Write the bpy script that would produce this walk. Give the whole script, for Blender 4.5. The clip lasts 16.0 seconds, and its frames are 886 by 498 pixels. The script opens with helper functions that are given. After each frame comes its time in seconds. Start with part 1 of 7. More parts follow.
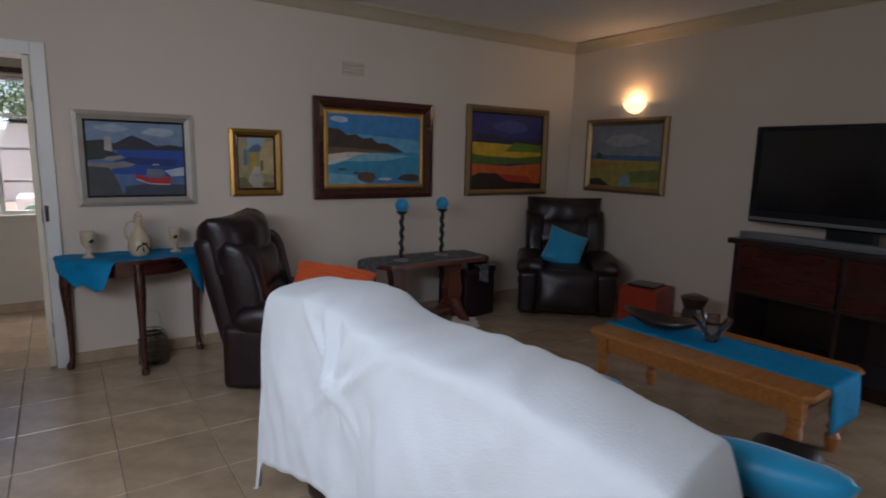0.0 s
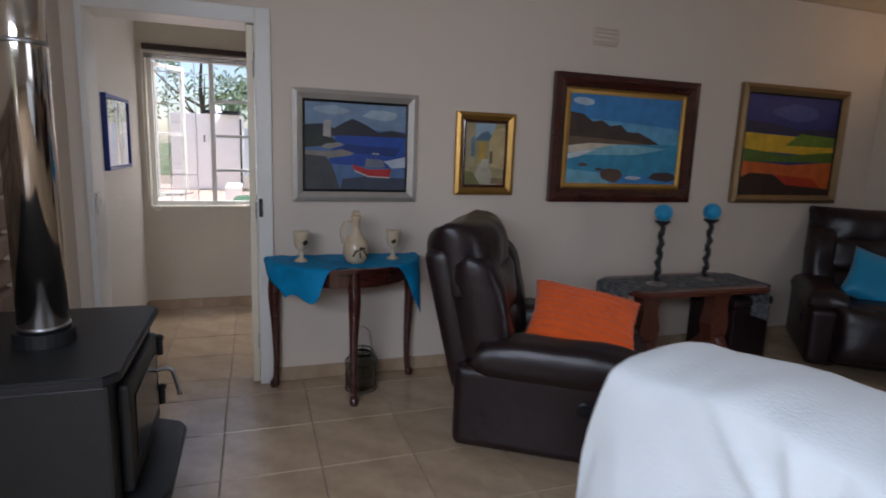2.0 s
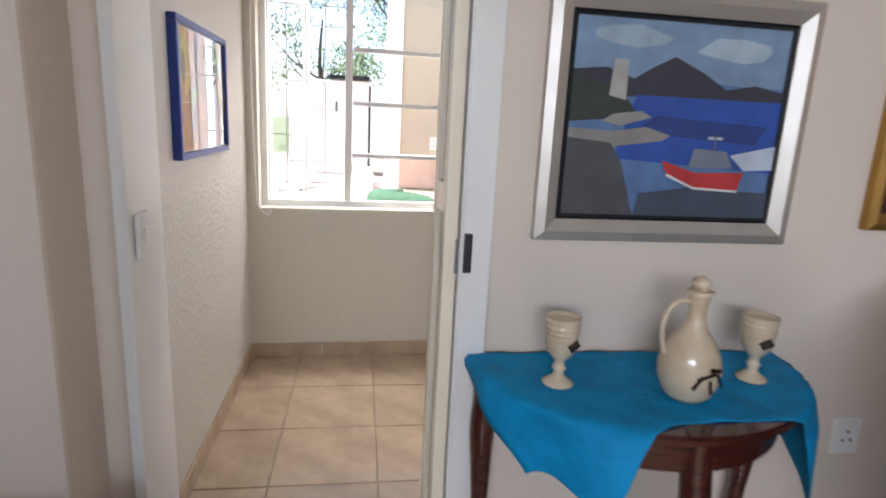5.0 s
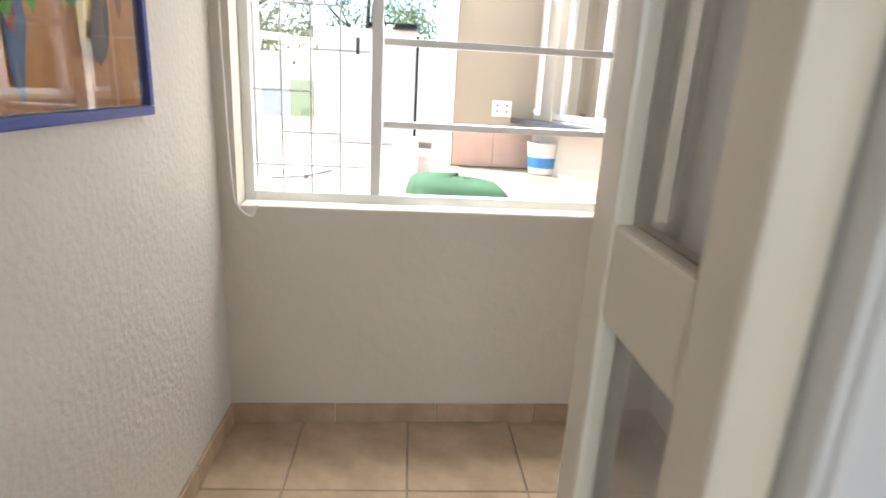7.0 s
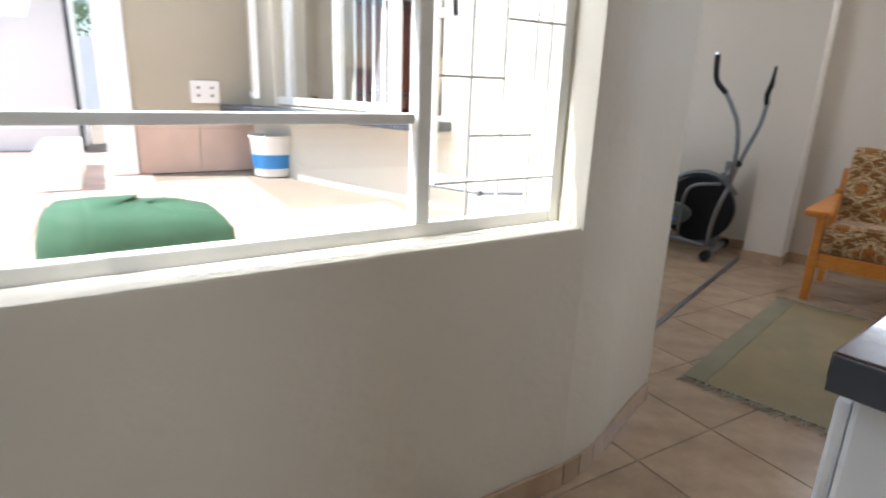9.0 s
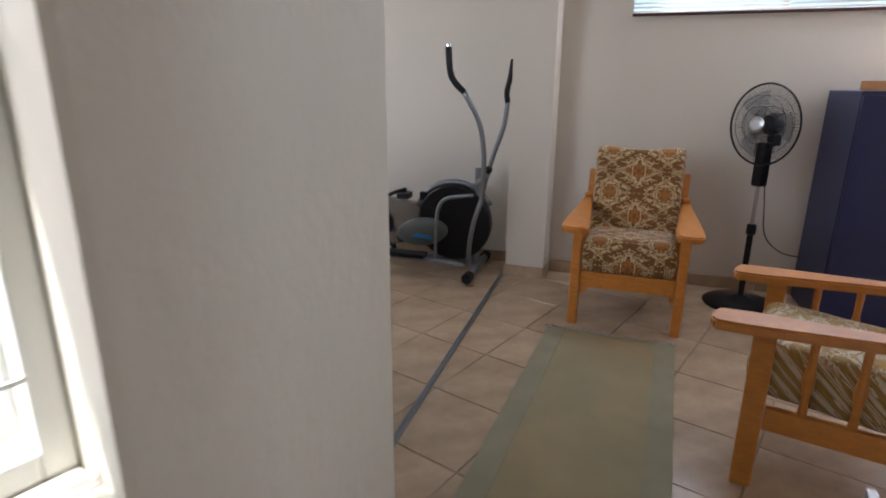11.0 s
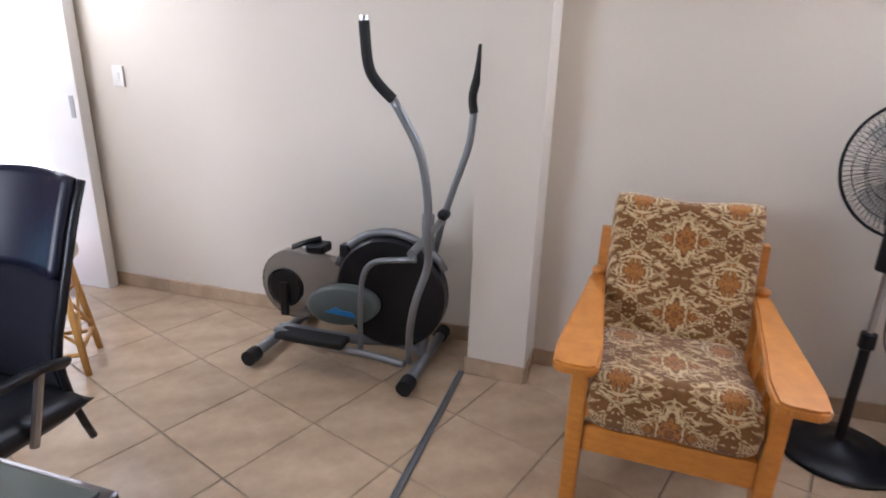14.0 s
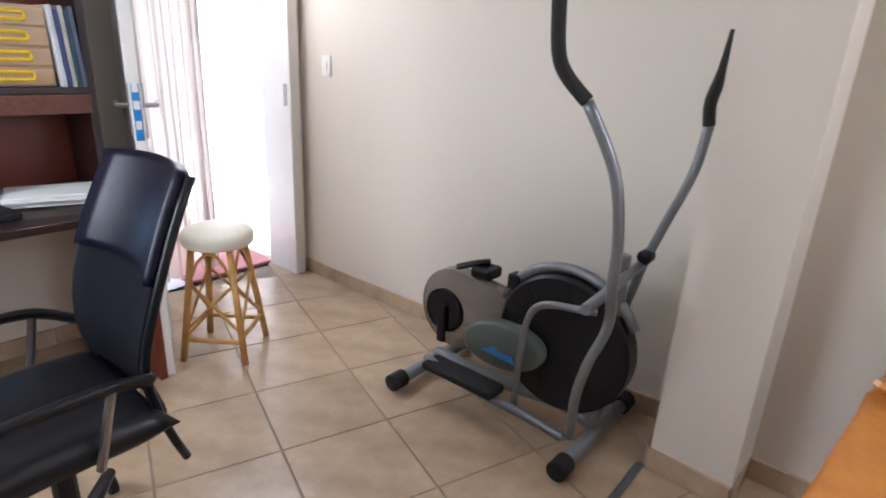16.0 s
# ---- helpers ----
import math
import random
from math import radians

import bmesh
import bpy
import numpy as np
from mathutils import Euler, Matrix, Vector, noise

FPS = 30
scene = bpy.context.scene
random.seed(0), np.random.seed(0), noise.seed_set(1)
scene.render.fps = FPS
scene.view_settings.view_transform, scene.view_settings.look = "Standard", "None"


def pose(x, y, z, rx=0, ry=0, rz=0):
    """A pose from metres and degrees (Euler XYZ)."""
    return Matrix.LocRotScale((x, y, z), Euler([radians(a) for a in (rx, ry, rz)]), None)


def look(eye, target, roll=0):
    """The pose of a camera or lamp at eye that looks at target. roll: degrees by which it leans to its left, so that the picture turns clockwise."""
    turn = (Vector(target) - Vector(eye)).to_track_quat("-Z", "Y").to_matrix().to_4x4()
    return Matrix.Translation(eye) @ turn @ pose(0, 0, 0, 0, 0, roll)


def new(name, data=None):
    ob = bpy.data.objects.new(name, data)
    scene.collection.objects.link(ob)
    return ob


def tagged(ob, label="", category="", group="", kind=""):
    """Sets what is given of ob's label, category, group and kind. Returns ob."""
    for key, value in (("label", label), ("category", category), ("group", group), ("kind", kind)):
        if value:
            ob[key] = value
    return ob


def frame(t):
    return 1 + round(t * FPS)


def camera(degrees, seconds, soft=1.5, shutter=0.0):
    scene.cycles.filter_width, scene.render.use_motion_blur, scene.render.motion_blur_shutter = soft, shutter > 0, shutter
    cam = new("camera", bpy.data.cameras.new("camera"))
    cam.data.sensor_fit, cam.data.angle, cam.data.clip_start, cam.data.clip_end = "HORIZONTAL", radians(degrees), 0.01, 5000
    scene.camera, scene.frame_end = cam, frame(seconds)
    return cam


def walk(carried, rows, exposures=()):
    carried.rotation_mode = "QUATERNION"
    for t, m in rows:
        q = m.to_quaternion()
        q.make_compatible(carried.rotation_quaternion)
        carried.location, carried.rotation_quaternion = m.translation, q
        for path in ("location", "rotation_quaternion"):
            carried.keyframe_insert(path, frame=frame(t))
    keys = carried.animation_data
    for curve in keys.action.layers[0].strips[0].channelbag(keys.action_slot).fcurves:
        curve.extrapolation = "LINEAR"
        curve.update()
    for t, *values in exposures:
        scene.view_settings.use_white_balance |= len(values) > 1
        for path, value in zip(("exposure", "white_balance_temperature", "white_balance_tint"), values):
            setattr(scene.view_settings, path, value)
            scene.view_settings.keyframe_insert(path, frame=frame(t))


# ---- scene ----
cam = camera(76.4, 16.0, soft=1.8, shutter=0.4)
PATH = [
    (0, (1.477, 0.698, 1.435), (2.59, 2.328, 1.111), 1.3),
    (0.5, (1.453, 0.939, 1.431), (2.465, 2.631, 1.095), 1.6),
    (1, (1.445, 1.233, 1.414), (2.333, 2.992, 1.07), 1.8),
    (1.5, (1.422, 1.507, 1.388), (2.158, 3.335, 1.043), 1.9),
    (2, (1.36, 1.787, 1.371), (1.997, 3.651, 1.026), 2.1),
    (2.5, (1.323, 2.098, 1.373), (1.859, 3.992, 1.024), 2.3),
    (3, (1.264, 2.413, 1.359), (1.711, 4.33, 1.003), 2.5),
    (3.5, (1.2, 2.72, 1.368), (1.6, 4.643, 0.991), 2.6),
    (4, (1.176, 3.048, 1.355), (1.545, 4.974, 0.965), 2.6),
    (4.5, (1.146, 3.36, 1.343), (1.481, 5.29, 0.938), 2.6),
    (5, (1.134, 3.663, 1.342), (1.427, 5.593, 0.904), 2.9),
    (5.2, (1.143, 3.794, 1.34), (1.406, 5.725, 0.89), 2.8),
    (7.5, (1.187, 5.045, 1.272), (1.312, 6.955, 0.692), 3.3),
    (8, (1.192, 5.272, 1.261), (1.557, 7.148, 0.672), 3.3),
    (8.5, (1.253, 5.498, 1.236), (1.939, 7.288, 0.668), 2.7),
    (9, (1.369, 5.69, 1.216), (2.353, 7.34, 0.661), 2.1),
    (9.5, (1.549, 5.847, 1.228), (2.773, 7.33, 0.677), 1.3),
    (10, (1.794, 5.968, 1.247), (3.163, 7.321, 0.701), 0.5),
    (12.5, (3.001, 6.577, 1.335), (4.613, 7.595, 0.732), 1.5),
    (13, (3.239, 6.667, 1.341), (4.854, 7.681, 0.736), 1.5),
    (13.5, (3.432, 6.75, 1.343), (5.021, 7.798, 0.73), 1.6),
    (14, (3.598, 6.858, 1.362), (5.128, 7.984, 0.738), 1.7),
    (14.5, (3.712, 6.933, 1.362), (5.161, 8.16, 0.735), 2.0),
    (15, (3.856, 7.008, 1.367), (5.183, 8.363, 0.732), 2.4),
    (15.5, (3.96, 7.054, 1.351), (5.099, 8.566, 0.706), 2.8),
    (16, (4.048, 7.111, 1.333), (5.02, 8.733, 0.684), 2.9),
]
walk(cam, [(t, look(eye, target, roll)) for t, eye, target, roll in PATH], exposures=[
    (0, 0.1, 6150, 16), (1, -0.05, 5850, 13), (2, 0.36, 6050, 16), (3, 0.76, 6300, 20), (4, 1.13, 6250, 18), (5, 1.34, 6150, 15), (7.5, 1.35, 6250, 10),
    (8.5, 1.05, 6000, 10), (9.5, 0.8, 5850, 9), (10.2, 0.75, 5850, 10), (12.5, 0.92, 5750, 16), (13.5, 1.25, 5700, 16), (15, 1.68, 5850, 14), (16, 1.33, 5850, 14)])

# ---- world, sun, large lights ----
world = bpy.data.worlds.new("sky")
scene.world = world
world.use_nodes = True
wn = world.node_tree
sky = wn.nodes.new("ShaderNodeTexSky")
sky.sky_type = "NISHITA"
sky.sun_disc = False
sky.sun_elevation = radians(58)
sky.sun_rotation = radians(285)
wn.links.new(sky.outputs[0], wn.nodes["Background"].inputs[0])
wn.nodes["Background"].inputs[1].default_value = 0.15

sun = new("sun", bpy.data.lights.new("sun", "SUN"))
sun.data.energy = 5.0
sun.data.angle = radians(0.6)
sun.data.color = (1.0, 0.95, 0.88)
sun.matrix_world = look((0, 0, 20), (20 * math.cos(radians(58)) * math.sin(radians(105)), 20 * math.cos(radians(58)) * math.cos(radians(105)), 20 - 20 * math.sin(radians(58))))


def area_lamp(name, eye, target, w, h, watts, colour):
    """An area lamp: the sky's light at one opening, and the lounge's added west fill."""
    lamp = new(name, bpy.data.lights.new(name, "AREA"))
    lamp.data.shape, lamp.data.size, lamp.data.size_y = "RECTANGLE", w, h
    lamp.data.energy, lamp.data.color = watts, colour
    lamp.matrix_world = look(eye, target)
    return lamp


# ---- shared frames and helpers ----
OX, OY, OA = 5.56, 8.137, radians(20)
CU, SU = math.cos(OA), math.sin(OA)


def uv(u, v):
    """A place in the study, whose walls stand at 20 degrees to the lounge's."""
    return (OX + u * CU - v * SU, OY + u * SU + v * CU)


L_EAST = area_lamp("sky_light_lounge", (5.98, -0.35, 1.12), (1.9, 3.6, 0.2), 2.0, 1.9, 20, (0.88, 0.93, 1.0))
# added fill, tilted down to brighten the lounge floor and the throw
L_WEST = area_lamp("added_fill_lounge_west", (0.40, 1.30, 1.86), (0.90, 2.6, 0.0), 1.7, 0.45, 45, (0.82, 0.90, 1.0))
L_CORR = area_lamp("sky_light_passage", (1.5, 7.30, 2.50), (1.45, 5.6, 0.3), 1.8, 0.5, 33, (1.0, 0.99, 0.97))
L_BLIND = area_lamp("sky_light_study", (*uv(0.14, -1.6), 2.08), (*uv(-2.2, -1.2), 0.3), 1.5, 0.30, 13, (0.88, 0.93, 1.0))
L_GLASS = area_lamp("sky_light_side_door", (*uv(0.22, -2.95), 1.15), (*uv(-2.4, 1.2), 0.9), 0.7, 1.8, 29, (0.97, 0.96, 1.0))
L_DOOR = area_lamp("sky_light_back_door", (*uv(-0.2, 2.38), 1.86), (*uv(-0.9, 0.2), 0.0), 0.8, 0.25, 4, (1.0, 0.96, 0.95))
L_YARD = area_lamp("sky_light_study_west", (*uv(-2.60, 1.45), 1.52), (*uv(0.3, -0.6), 1.1), 1.1, 0.85, 14, (0.95, 0.97, 1.0))


def link(bm, name, material, parent=None, label="", smooth=False):
    me = bpy.data.meshes.new(name)
    bm.normal_update()
    bm.to_mesh(me)
    bm.free()
    for m in material if isinstance(material, (list, tuple)) else [material]:
        me.materials.append(m)
    if smooth:
        for p in me.polygons:
            p.use_smooth = True
    ob = new(name, me)
    if parent is not None:
        ob.parent = parent
    if label:
        ob["label"] = label
    return ob


def part(name, bm, material, parent, label="", smooth=False):
    return link(bm, name, material, parent, label, smooth)


def thing(name, x, y, z=0.0, turn=0.0, label="", category="", group="", kind=""):
    ob = new(name)
    ob.empty_display_size = 0.1
    ob.matrix_world = pose(x, y, z, 0, 0, turn)
    return tagged(ob, label, category, group, kind)


def B():
    return bmesh.new()


def box(bm, x0, y0, z0, x1, y1, z1, bevel=0.0, seg=2, m=None):
    r = bmesh.ops.create_cube(bm, size=1.0)
    vs = r["verts"]
    bmesh.ops.scale(bm, vec=(x1 - x0, y1 - y0, z1 - z0), verts=vs)
    bmesh.ops.translate(bm, vec=((x0 + x1) / 2, (y0 + y1) / 2, (z0 + z1) / 2), verts=vs)
    if bevel > 0:
        es = list({e for v in vs for e in v.link_edges})
        r = bmesh.ops.bevel(bm, geom=es, offset=bevel, segments=seg, affect="EDGES", profile=0.6)
        vs = list({v for v in r["verts"]} | {v for v in vs if v.is_valid})
    if m is not None:
        bmesh.ops.transform(bm, matrix=m, verts=vs)
    return vs


def tube(bm, pts, r, n=10, close=True, squash=1.0):
    """A round bar along points; r is one radius or one for each point."""
    pts = [Vector(p) for p in pts]
    rs = r if isinstance(r, (list, tuple)) else [r] * len(pts)
    rings, side = [], None
    for i, p in enumerate(pts):
        d = (pts[min(i + 1, len(pts) - 1)] - pts[max(i - 1, 0)]).normalized()
        if side is None:
            side = d.orthogonal().normalized()
        side = (side - d * side.dot(d)).normalized()
        up = d.cross(side)
        rings.append([bm.verts.new(p + (side * math.cos(a) + up * math.sin(a) * squash) * rs[i]) for a in (2 * math.pi * k / n for k in range(n))])
    for a, b in zip(rings, rings[1:]):
        for k in range(n):
            bm.faces.new((a[k], a[(k + 1) % n], b[(k + 1) % n], b[k]))
    if close:
        bm.faces.new(list(reversed(rings[0])))
        bm.faces.new(rings[-1])
    return [v for ring in rings for v in ring]


def smooth_path(pts, k=6):
    """A soft curve through the points."""
    pts = [Vector(p) for p in pts]
    out = []
    for i in range(len(pts) - 1):
        p0, p1, p2, p3 = pts[max(i - 1, 0)], pts[i], pts[i + 1], pts[min(i + 2, len(pts) - 1)]
        for j in range(k):
            t = j / k
            out.append(0.5 * ((2 * p1) + (p2 - p0) * t + (2 * p0 - 5 * p1 + 4 * p2 - p3) * t * t + (3 * p1 - p0 - 3 * p2 + p3) * t ** 3))
    return out + [pts[-1]]


def lathe(bm, profile, n=24, cx=0.0, cy=0.0, cz=0.0):
    """A turned shape from (radius, height) pairs."""
    rings = []
    for r, z in profile:
        if r < 1e-5:
            rings.append([bm.verts.new((cx, cy, cz + z))])
        else:
            rings.append([bm.verts.new((cx + r * math.cos(2 * math.pi * k / n), cy + r * math.sin(2 * math.pi * k / n), cz + z)) for k in range(n)])
    for a, b in zip(rings, rings[1:]):
        for k in range(n):
            k2 = (k + 1) % n
            if len(a) == 1 and len(b) > 1:
                bm.faces.new((a[0], b[k2], b[k]))
            elif len(b) == 1 and len(a) > 1:
                bm.faces.new((a[k], a[k2], b[0]))
            elif len(a) > 1:
                bm.faces.new((a[k], a[k2], b[k2], b[k]))
    for ring, flip in ((rings[0], True), (rings[-1], False)):
        if len(ring) > 1:
            bm.faces.new(list(reversed(ring)) if flip else ring)


def prism(bm, poly, z0, z1, m=None):
    """A flat outline (x, y) made solid from z0 to z1."""
    a = [bm.verts.new((x, y, z0)) for x, y in poly]
    b = [bm.verts.new((x, y, z1)) for x, y in poly]
    n = len(poly)
    area = sum(poly[i][0] * poly[(i + 1) % n][1] - poly[(i + 1) % n][0] * poly[i][1] for i in range(n))
    fs = [bm.faces.new(list(reversed(a))), bm.faces.new(b)]
    for k in range(n):
        fs.append(bm.faces.new((a[k], a[(k + 1) % n], b[(k + 1) % n], b[k])))
    if area < 0:
        bmesh.ops.reverse_faces(bm, faces=fs)
    if m is not None:
        bmesh.ops.transform(bm, matrix=m, verts=a + b)
    return a + b


def puff(bm, w, d, h, m=None, n=14, power=3.2, wob=0.0, seed=0, soft_corner=0.0):
    """A soft pillow body, w x d across and h thick, centred on the origin."""
    rows = []
    for i in range(n + 1):
        row = []
        for j in range(n + 1):
            s, t = 2 * i / n - 1, 2 * j / n - 1
            k = max(0.0, (1 - abs(s) ** power)) * max(0.0, (1 - abs(t) ** power))
            pinch = 1 - 0.06 * (1 - abs(t)) ** 1 * abs(s) ** 6
            rc = 1 - soft_corner * abs(s * t) ** 5
            row.append((rc * s * w / 2 * (1 - 0.05 * (1 - t * t) * abs(s) ** 4) * pinch, rc * t * d / 2 * (1 - 0.05 * (1 - s * s) * abs(t) ** 4), h / 2 * k ** 0.45))
        rows.append(row)
    sheets = []
    for sign in (1, -1):
        g = []
        for i, row in enumerate(rows):
            r = []
            for j, (x, y, z) in enumerate(row):
                if sign < 0 and (i in (0, n) or j in (0, n)):
                    r.append(sheets[0][i][j])
                    continue
                w2 = wob * noise.noise((x * 6 + seed, y * 6, sign * 3.1)) if 0 < i < n and 0 < j < n else 0
                r.append(bm.verts.new((x, y, sign * z + w2)))
            g.append(r)
        sheets.append(g)
    for sign, g in zip((1, -1), sheets):
        for i in range(n):
            for j in range(n):
                f = (g[i][j], g[i + 1][j], g[i + 1][j + 1], g[i][j + 1])
                bm.faces.new(f if sign > 0 else tuple(reversed(f)))
    vs = list({v for g in sheets for r in g for v in r})
    if m is not None:
        bmesh.ops.transform(bm, matrix=m, verts=vs)
    return vs


# ---- materials ----
def mat(name, col, rough=0.5, metal=0.0, var=0.08, scale=6.0, bump=0.0, bscale=80.0, col2=None, mix=0.0, mscale=3.0, coat=0.0, rnd=0.0, spec=0.5, sheen=0.0):
    """A surface with its colour, mottled at two scales, and a fine relief."""
    m = bpy.data.materials.new(name)
    m.use_nodes = True
    nt = m.node_tree
    p = nt.nodes["Principled BSDF"]
    p.inputs["Roughness"].default_value = rough
    p.inputs["Metallic"].default_value = metal
    p.inputs["Specular IOR Level"].default_value = spec
    p.inputs["Coat Weight"].default_value = coat
    p.inputs["Sheen Weight"].default_value = sheen
    co = nt.nodes.new("ShaderNodeTexCoord")
    out = nt.nodes.new("ShaderNodeRGB").outputs[0]
    out.default_value = (*col, 1)
    if col2 is not None:
        n2 = nt.nodes.new("ShaderNodeTexNoise")
        n2.inputs["Scale"].default_value = mscale
        n2.inputs["Detail"].default_value = 5
        n2.inputs["Roughness"].default_value = 0.62
        nt.links.new(co.outputs["Object"], n2.inputs["Vector"])
        ramp = nt.nodes.new("ShaderNodeValToRGB")
        ramp.color_ramp.elements[0].position, ramp.color_ramp.elements[1].position = 0.5 - 0.18, 0.5 + 0.18
        ramp.color_ramp.elements[0].color, ramp.color_ramp.elements[1].color = (0, 0, 0, 1), (mix, mix, mix, 1)
        nt.links.new(n2.outputs["Fac"], ramp.inputs["Fac"])
        mx = nt.nodes.new("ShaderNodeMixRGB")
        nt.links.new(ramp.outputs[0], mx.inputs[0])
        nt.links.new(out, mx.inputs[1])
        mx.inputs[2].default_value = (*col2, 1)
        out = mx.outputs[0]
    hs = nt.nodes.new("ShaderNodeHueSaturation")
    nt.links.new(out, hs.inputs["Color"])
    n1 = nt.nodes.new("ShaderNodeTexNoise")
    n1.inputs["Scale"].default_value = scale
    n1.inputs["Detail"].default_value = 6
    nt.links.new(co.outputs["Object"], n1.inputs["Vector"])
    mr = nt.nodes.new("ShaderNodeMapRange")
    mr.inputs[1].default_value, mr.inputs[2].default_value = 0.25, 0.75
    mr.inputs[3].default_value, mr.inputs[4].default_value = 1 - var, 1 + var
    nt.links.new(n1.outputs["Fac"], mr.inputs[0])
    value = mr.outputs[0]
    if rnd:
        oi = nt.nodes.new("ShaderNodeObjectInfo")
        mr2 = nt.nodes.new("ShaderNodeMapRange")
        mr2.inputs[3].default_value, mr2.inputs[4].default_value = 1 - rnd, 1 + rnd
        nt.links.new(oi.outputs["Random"], mr2.inputs[0])
        mm = nt.nodes.new("ShaderNodeMath")
        mm.operation = "MULTIPLY"
        nt.links.new(value, mm.inputs[0])
        nt.links.new(mr2.outputs[0], mm.inputs[1])
        value = mm.outputs[0]
    nt.links.new(value, hs.inputs["Value"])
    nt.links.new(hs.outputs[0], p.inputs["Base Color"])
    if bump:
        nb = nt.nodes.new("ShaderNodeTexNoise")
        nb.inputs["Scale"].default_value = bscale
        nb.inputs["Detail"].default_value = 4
        nt.links.new(co.outputs["Object"], nb.inputs["Vector"])
        bp = nt.nodes.new("ShaderNodeBump")
        bp.inputs["Strength"].default_value = bump
        bp.inputs["Distance"].default_value = 0.01
        nt.links.new(nb.outputs["Fac"], bp.inputs["Height"])
        nt.links.new(bp.outputs[0], p.inputs["Normal"])
    return m


def wood(name, col, dark, rough=0.35, stretch=(1, 1, 1), scale=14.0, coat=0.2):
    m = mat(name, col, rough, var=0.06, scale=30, bump=0.05, bscale=120, col2=dark, mix=0.75, mscale=scale, coat=coat)
    nt = m.node_tree
    mp = nt.nodes.new("ShaderNodeMapping")
    mp.inputs["Scale"].default_value = stretch
    co = [n for n in nt.nodes if n.type == "TEX_COORD"][0]
    nt.links.new(co.outputs["Object"], mp.inputs["Vector"])
    for n in nt.nodes:
        if n.type == "TEX_NOISE" and n.inputs["Scale"].default_value == scale:
            nt.links.new(mp.outputs[0], n.inputs["Vector"])
    return m


def glass(name, tint=(1, 1, 1), rough=0.0):
    m = bpy.data.materials.new(name)
    m.use_nodes = True
    p = m.node_tree.nodes["Principled BSDF"]
    p.inputs["Base Color"].default_value = (*tint, 1)
    p.inputs["Roughness"].default_value = rough
    p.inputs["Transmission Weight"].default_value = 1.0
    p.inputs["IOR"].default_value = 1.45
    return m


def emit(name, col, strength):
    m = mat(name, col, 0.5, var=0.02)
    p = m.node_tree.nodes["Principled BSDF"]
    p.inputs["Emission Color"].default_value = (*col, 1)
    p.inputs["Emission Strength"].default_value = strength
    return m


def floral(name, cream, brown, ochre):
    """Woven damask: brown flowers in a half-drop lattice of olive scrolls and cream lace."""
    m = mat(name, cream, 0.9, var=0.08, scale=40, bump=0.25, bscale=260, sheen=0.2)
    nt = m.node_tree
    hs = [n for n in nt.nodes if n.type == "HUE_SAT"][0]
    co = [n for n in nt.nodes if n.type == "TEX_COORD"][0]
    sep = nt.nodes.new("ShaderNodeSeparateXYZ")
    nt.links.new(co.outputs["Object"], sep.inputs[0])

    def calc(op, a, b=0.0):
        n = nt.nodes.new("ShaderNodeMath")
        n.operation = op
        for k, q in enumerate((a, b)):
            if isinstance(q, float):
                n.inputs[k].default_value = q
            else:
                nt.links.new(q, n.inputs[k])
        return n.outputs[0]

    side = calc("PINGPONG", sep.outputs["Y"], 0.155)
    along = calc("PINGPONG", calc("ADD", sep.outputs["X"], sep.outputs["Z"]), 0.16)
    vec = nt.nodes.new("ShaderNodeCombineXYZ")
    nt.links.new(side, vec.inputs[0])
    nt.links.new(along, vec.inputs[1])
    curl = nt.nodes.new("ShaderNodeTexNoise")
    curl.inputs["Scale"].default_value = 26
    curl.inputs["Detail"].default_value = 2.5
    curl.inputs["Distortion"].default_value = 1.1
    nt.links.new(vec.outputs[0], curl.inputs["Vector"])
    lattice = calc("ABSOLUTE", calc("SUBTRACT", calc("ADD", calc("DIVIDE", side, 0.155), calc("DIVIDE", along, 0.16)), 1.0))
    g = calc("ADD", lattice, calc("MULTIPLY", calc("SUBTRACT", curl.outputs["Fac"], 0.5), 1.7))
    ramp = nt.nodes.new("ShaderNodeValToRGB")
    olive = (brown[0] * 1.2, brown[1] * 1.4, brown[2] * 1.1)
    stops = ((0.00, olive), (0.10, brown), (0.18, olive), (0.21, cream), (0.27, cream), (0.30, brown), (0.36, olive), (0.39, cream), (0.50, cream), (0.53, brown), (0.60, brown), (0.66, ochre), (0.80, ochre), (0.86, brown), (1.0, ochre))
    e = ramp.color_ramp.elements
    e[0].position, e[0].color = stops[0][0], (*stops[0][1], 1)
    e[1].position, e[1].color = stops[-1][0], (*stops[-1][1], 1)
    for place, colour in stops[1:-1]:
        e.new(place).color = (*colour, 1)
    nt.links.new(g, ramp.inputs["Fac"])
    nt.links.new(ramp.outputs[0], hs.inputs["Color"])
    return m



M_WALL = mat("cream_plaster", (0.68, 0.585, 0.49), 0.75, var=0.03, scale=1.2, bump=0.12, bscale=45)
M_WALLS = mat("study_plaster", (0.67, 0.615, 0.53), 0.7, var=0.03, scale=1.2, bump=0.12, bscale=45)
M_WALLC = mat("passage_plaster", (0.66, 0.62, 0.52), 0.7, var=0.03, scale=1.2, bump=0.25, bscale=22)
M_ROUGHW = mat("stippled_plaster", (0.60, 0.56, 0.49), 0.5, var=0.03, scale=2, bump=0.45, bscale=48)
M_CEIL = mat("ceiling_paint", (0.72, 0.70, 0.68), 0.8, var=0.02, bump=0.05)
M_CORNICE = mat("cornice_paint", (0.50, 0.42, 0.30), 0.6, var=0.05)
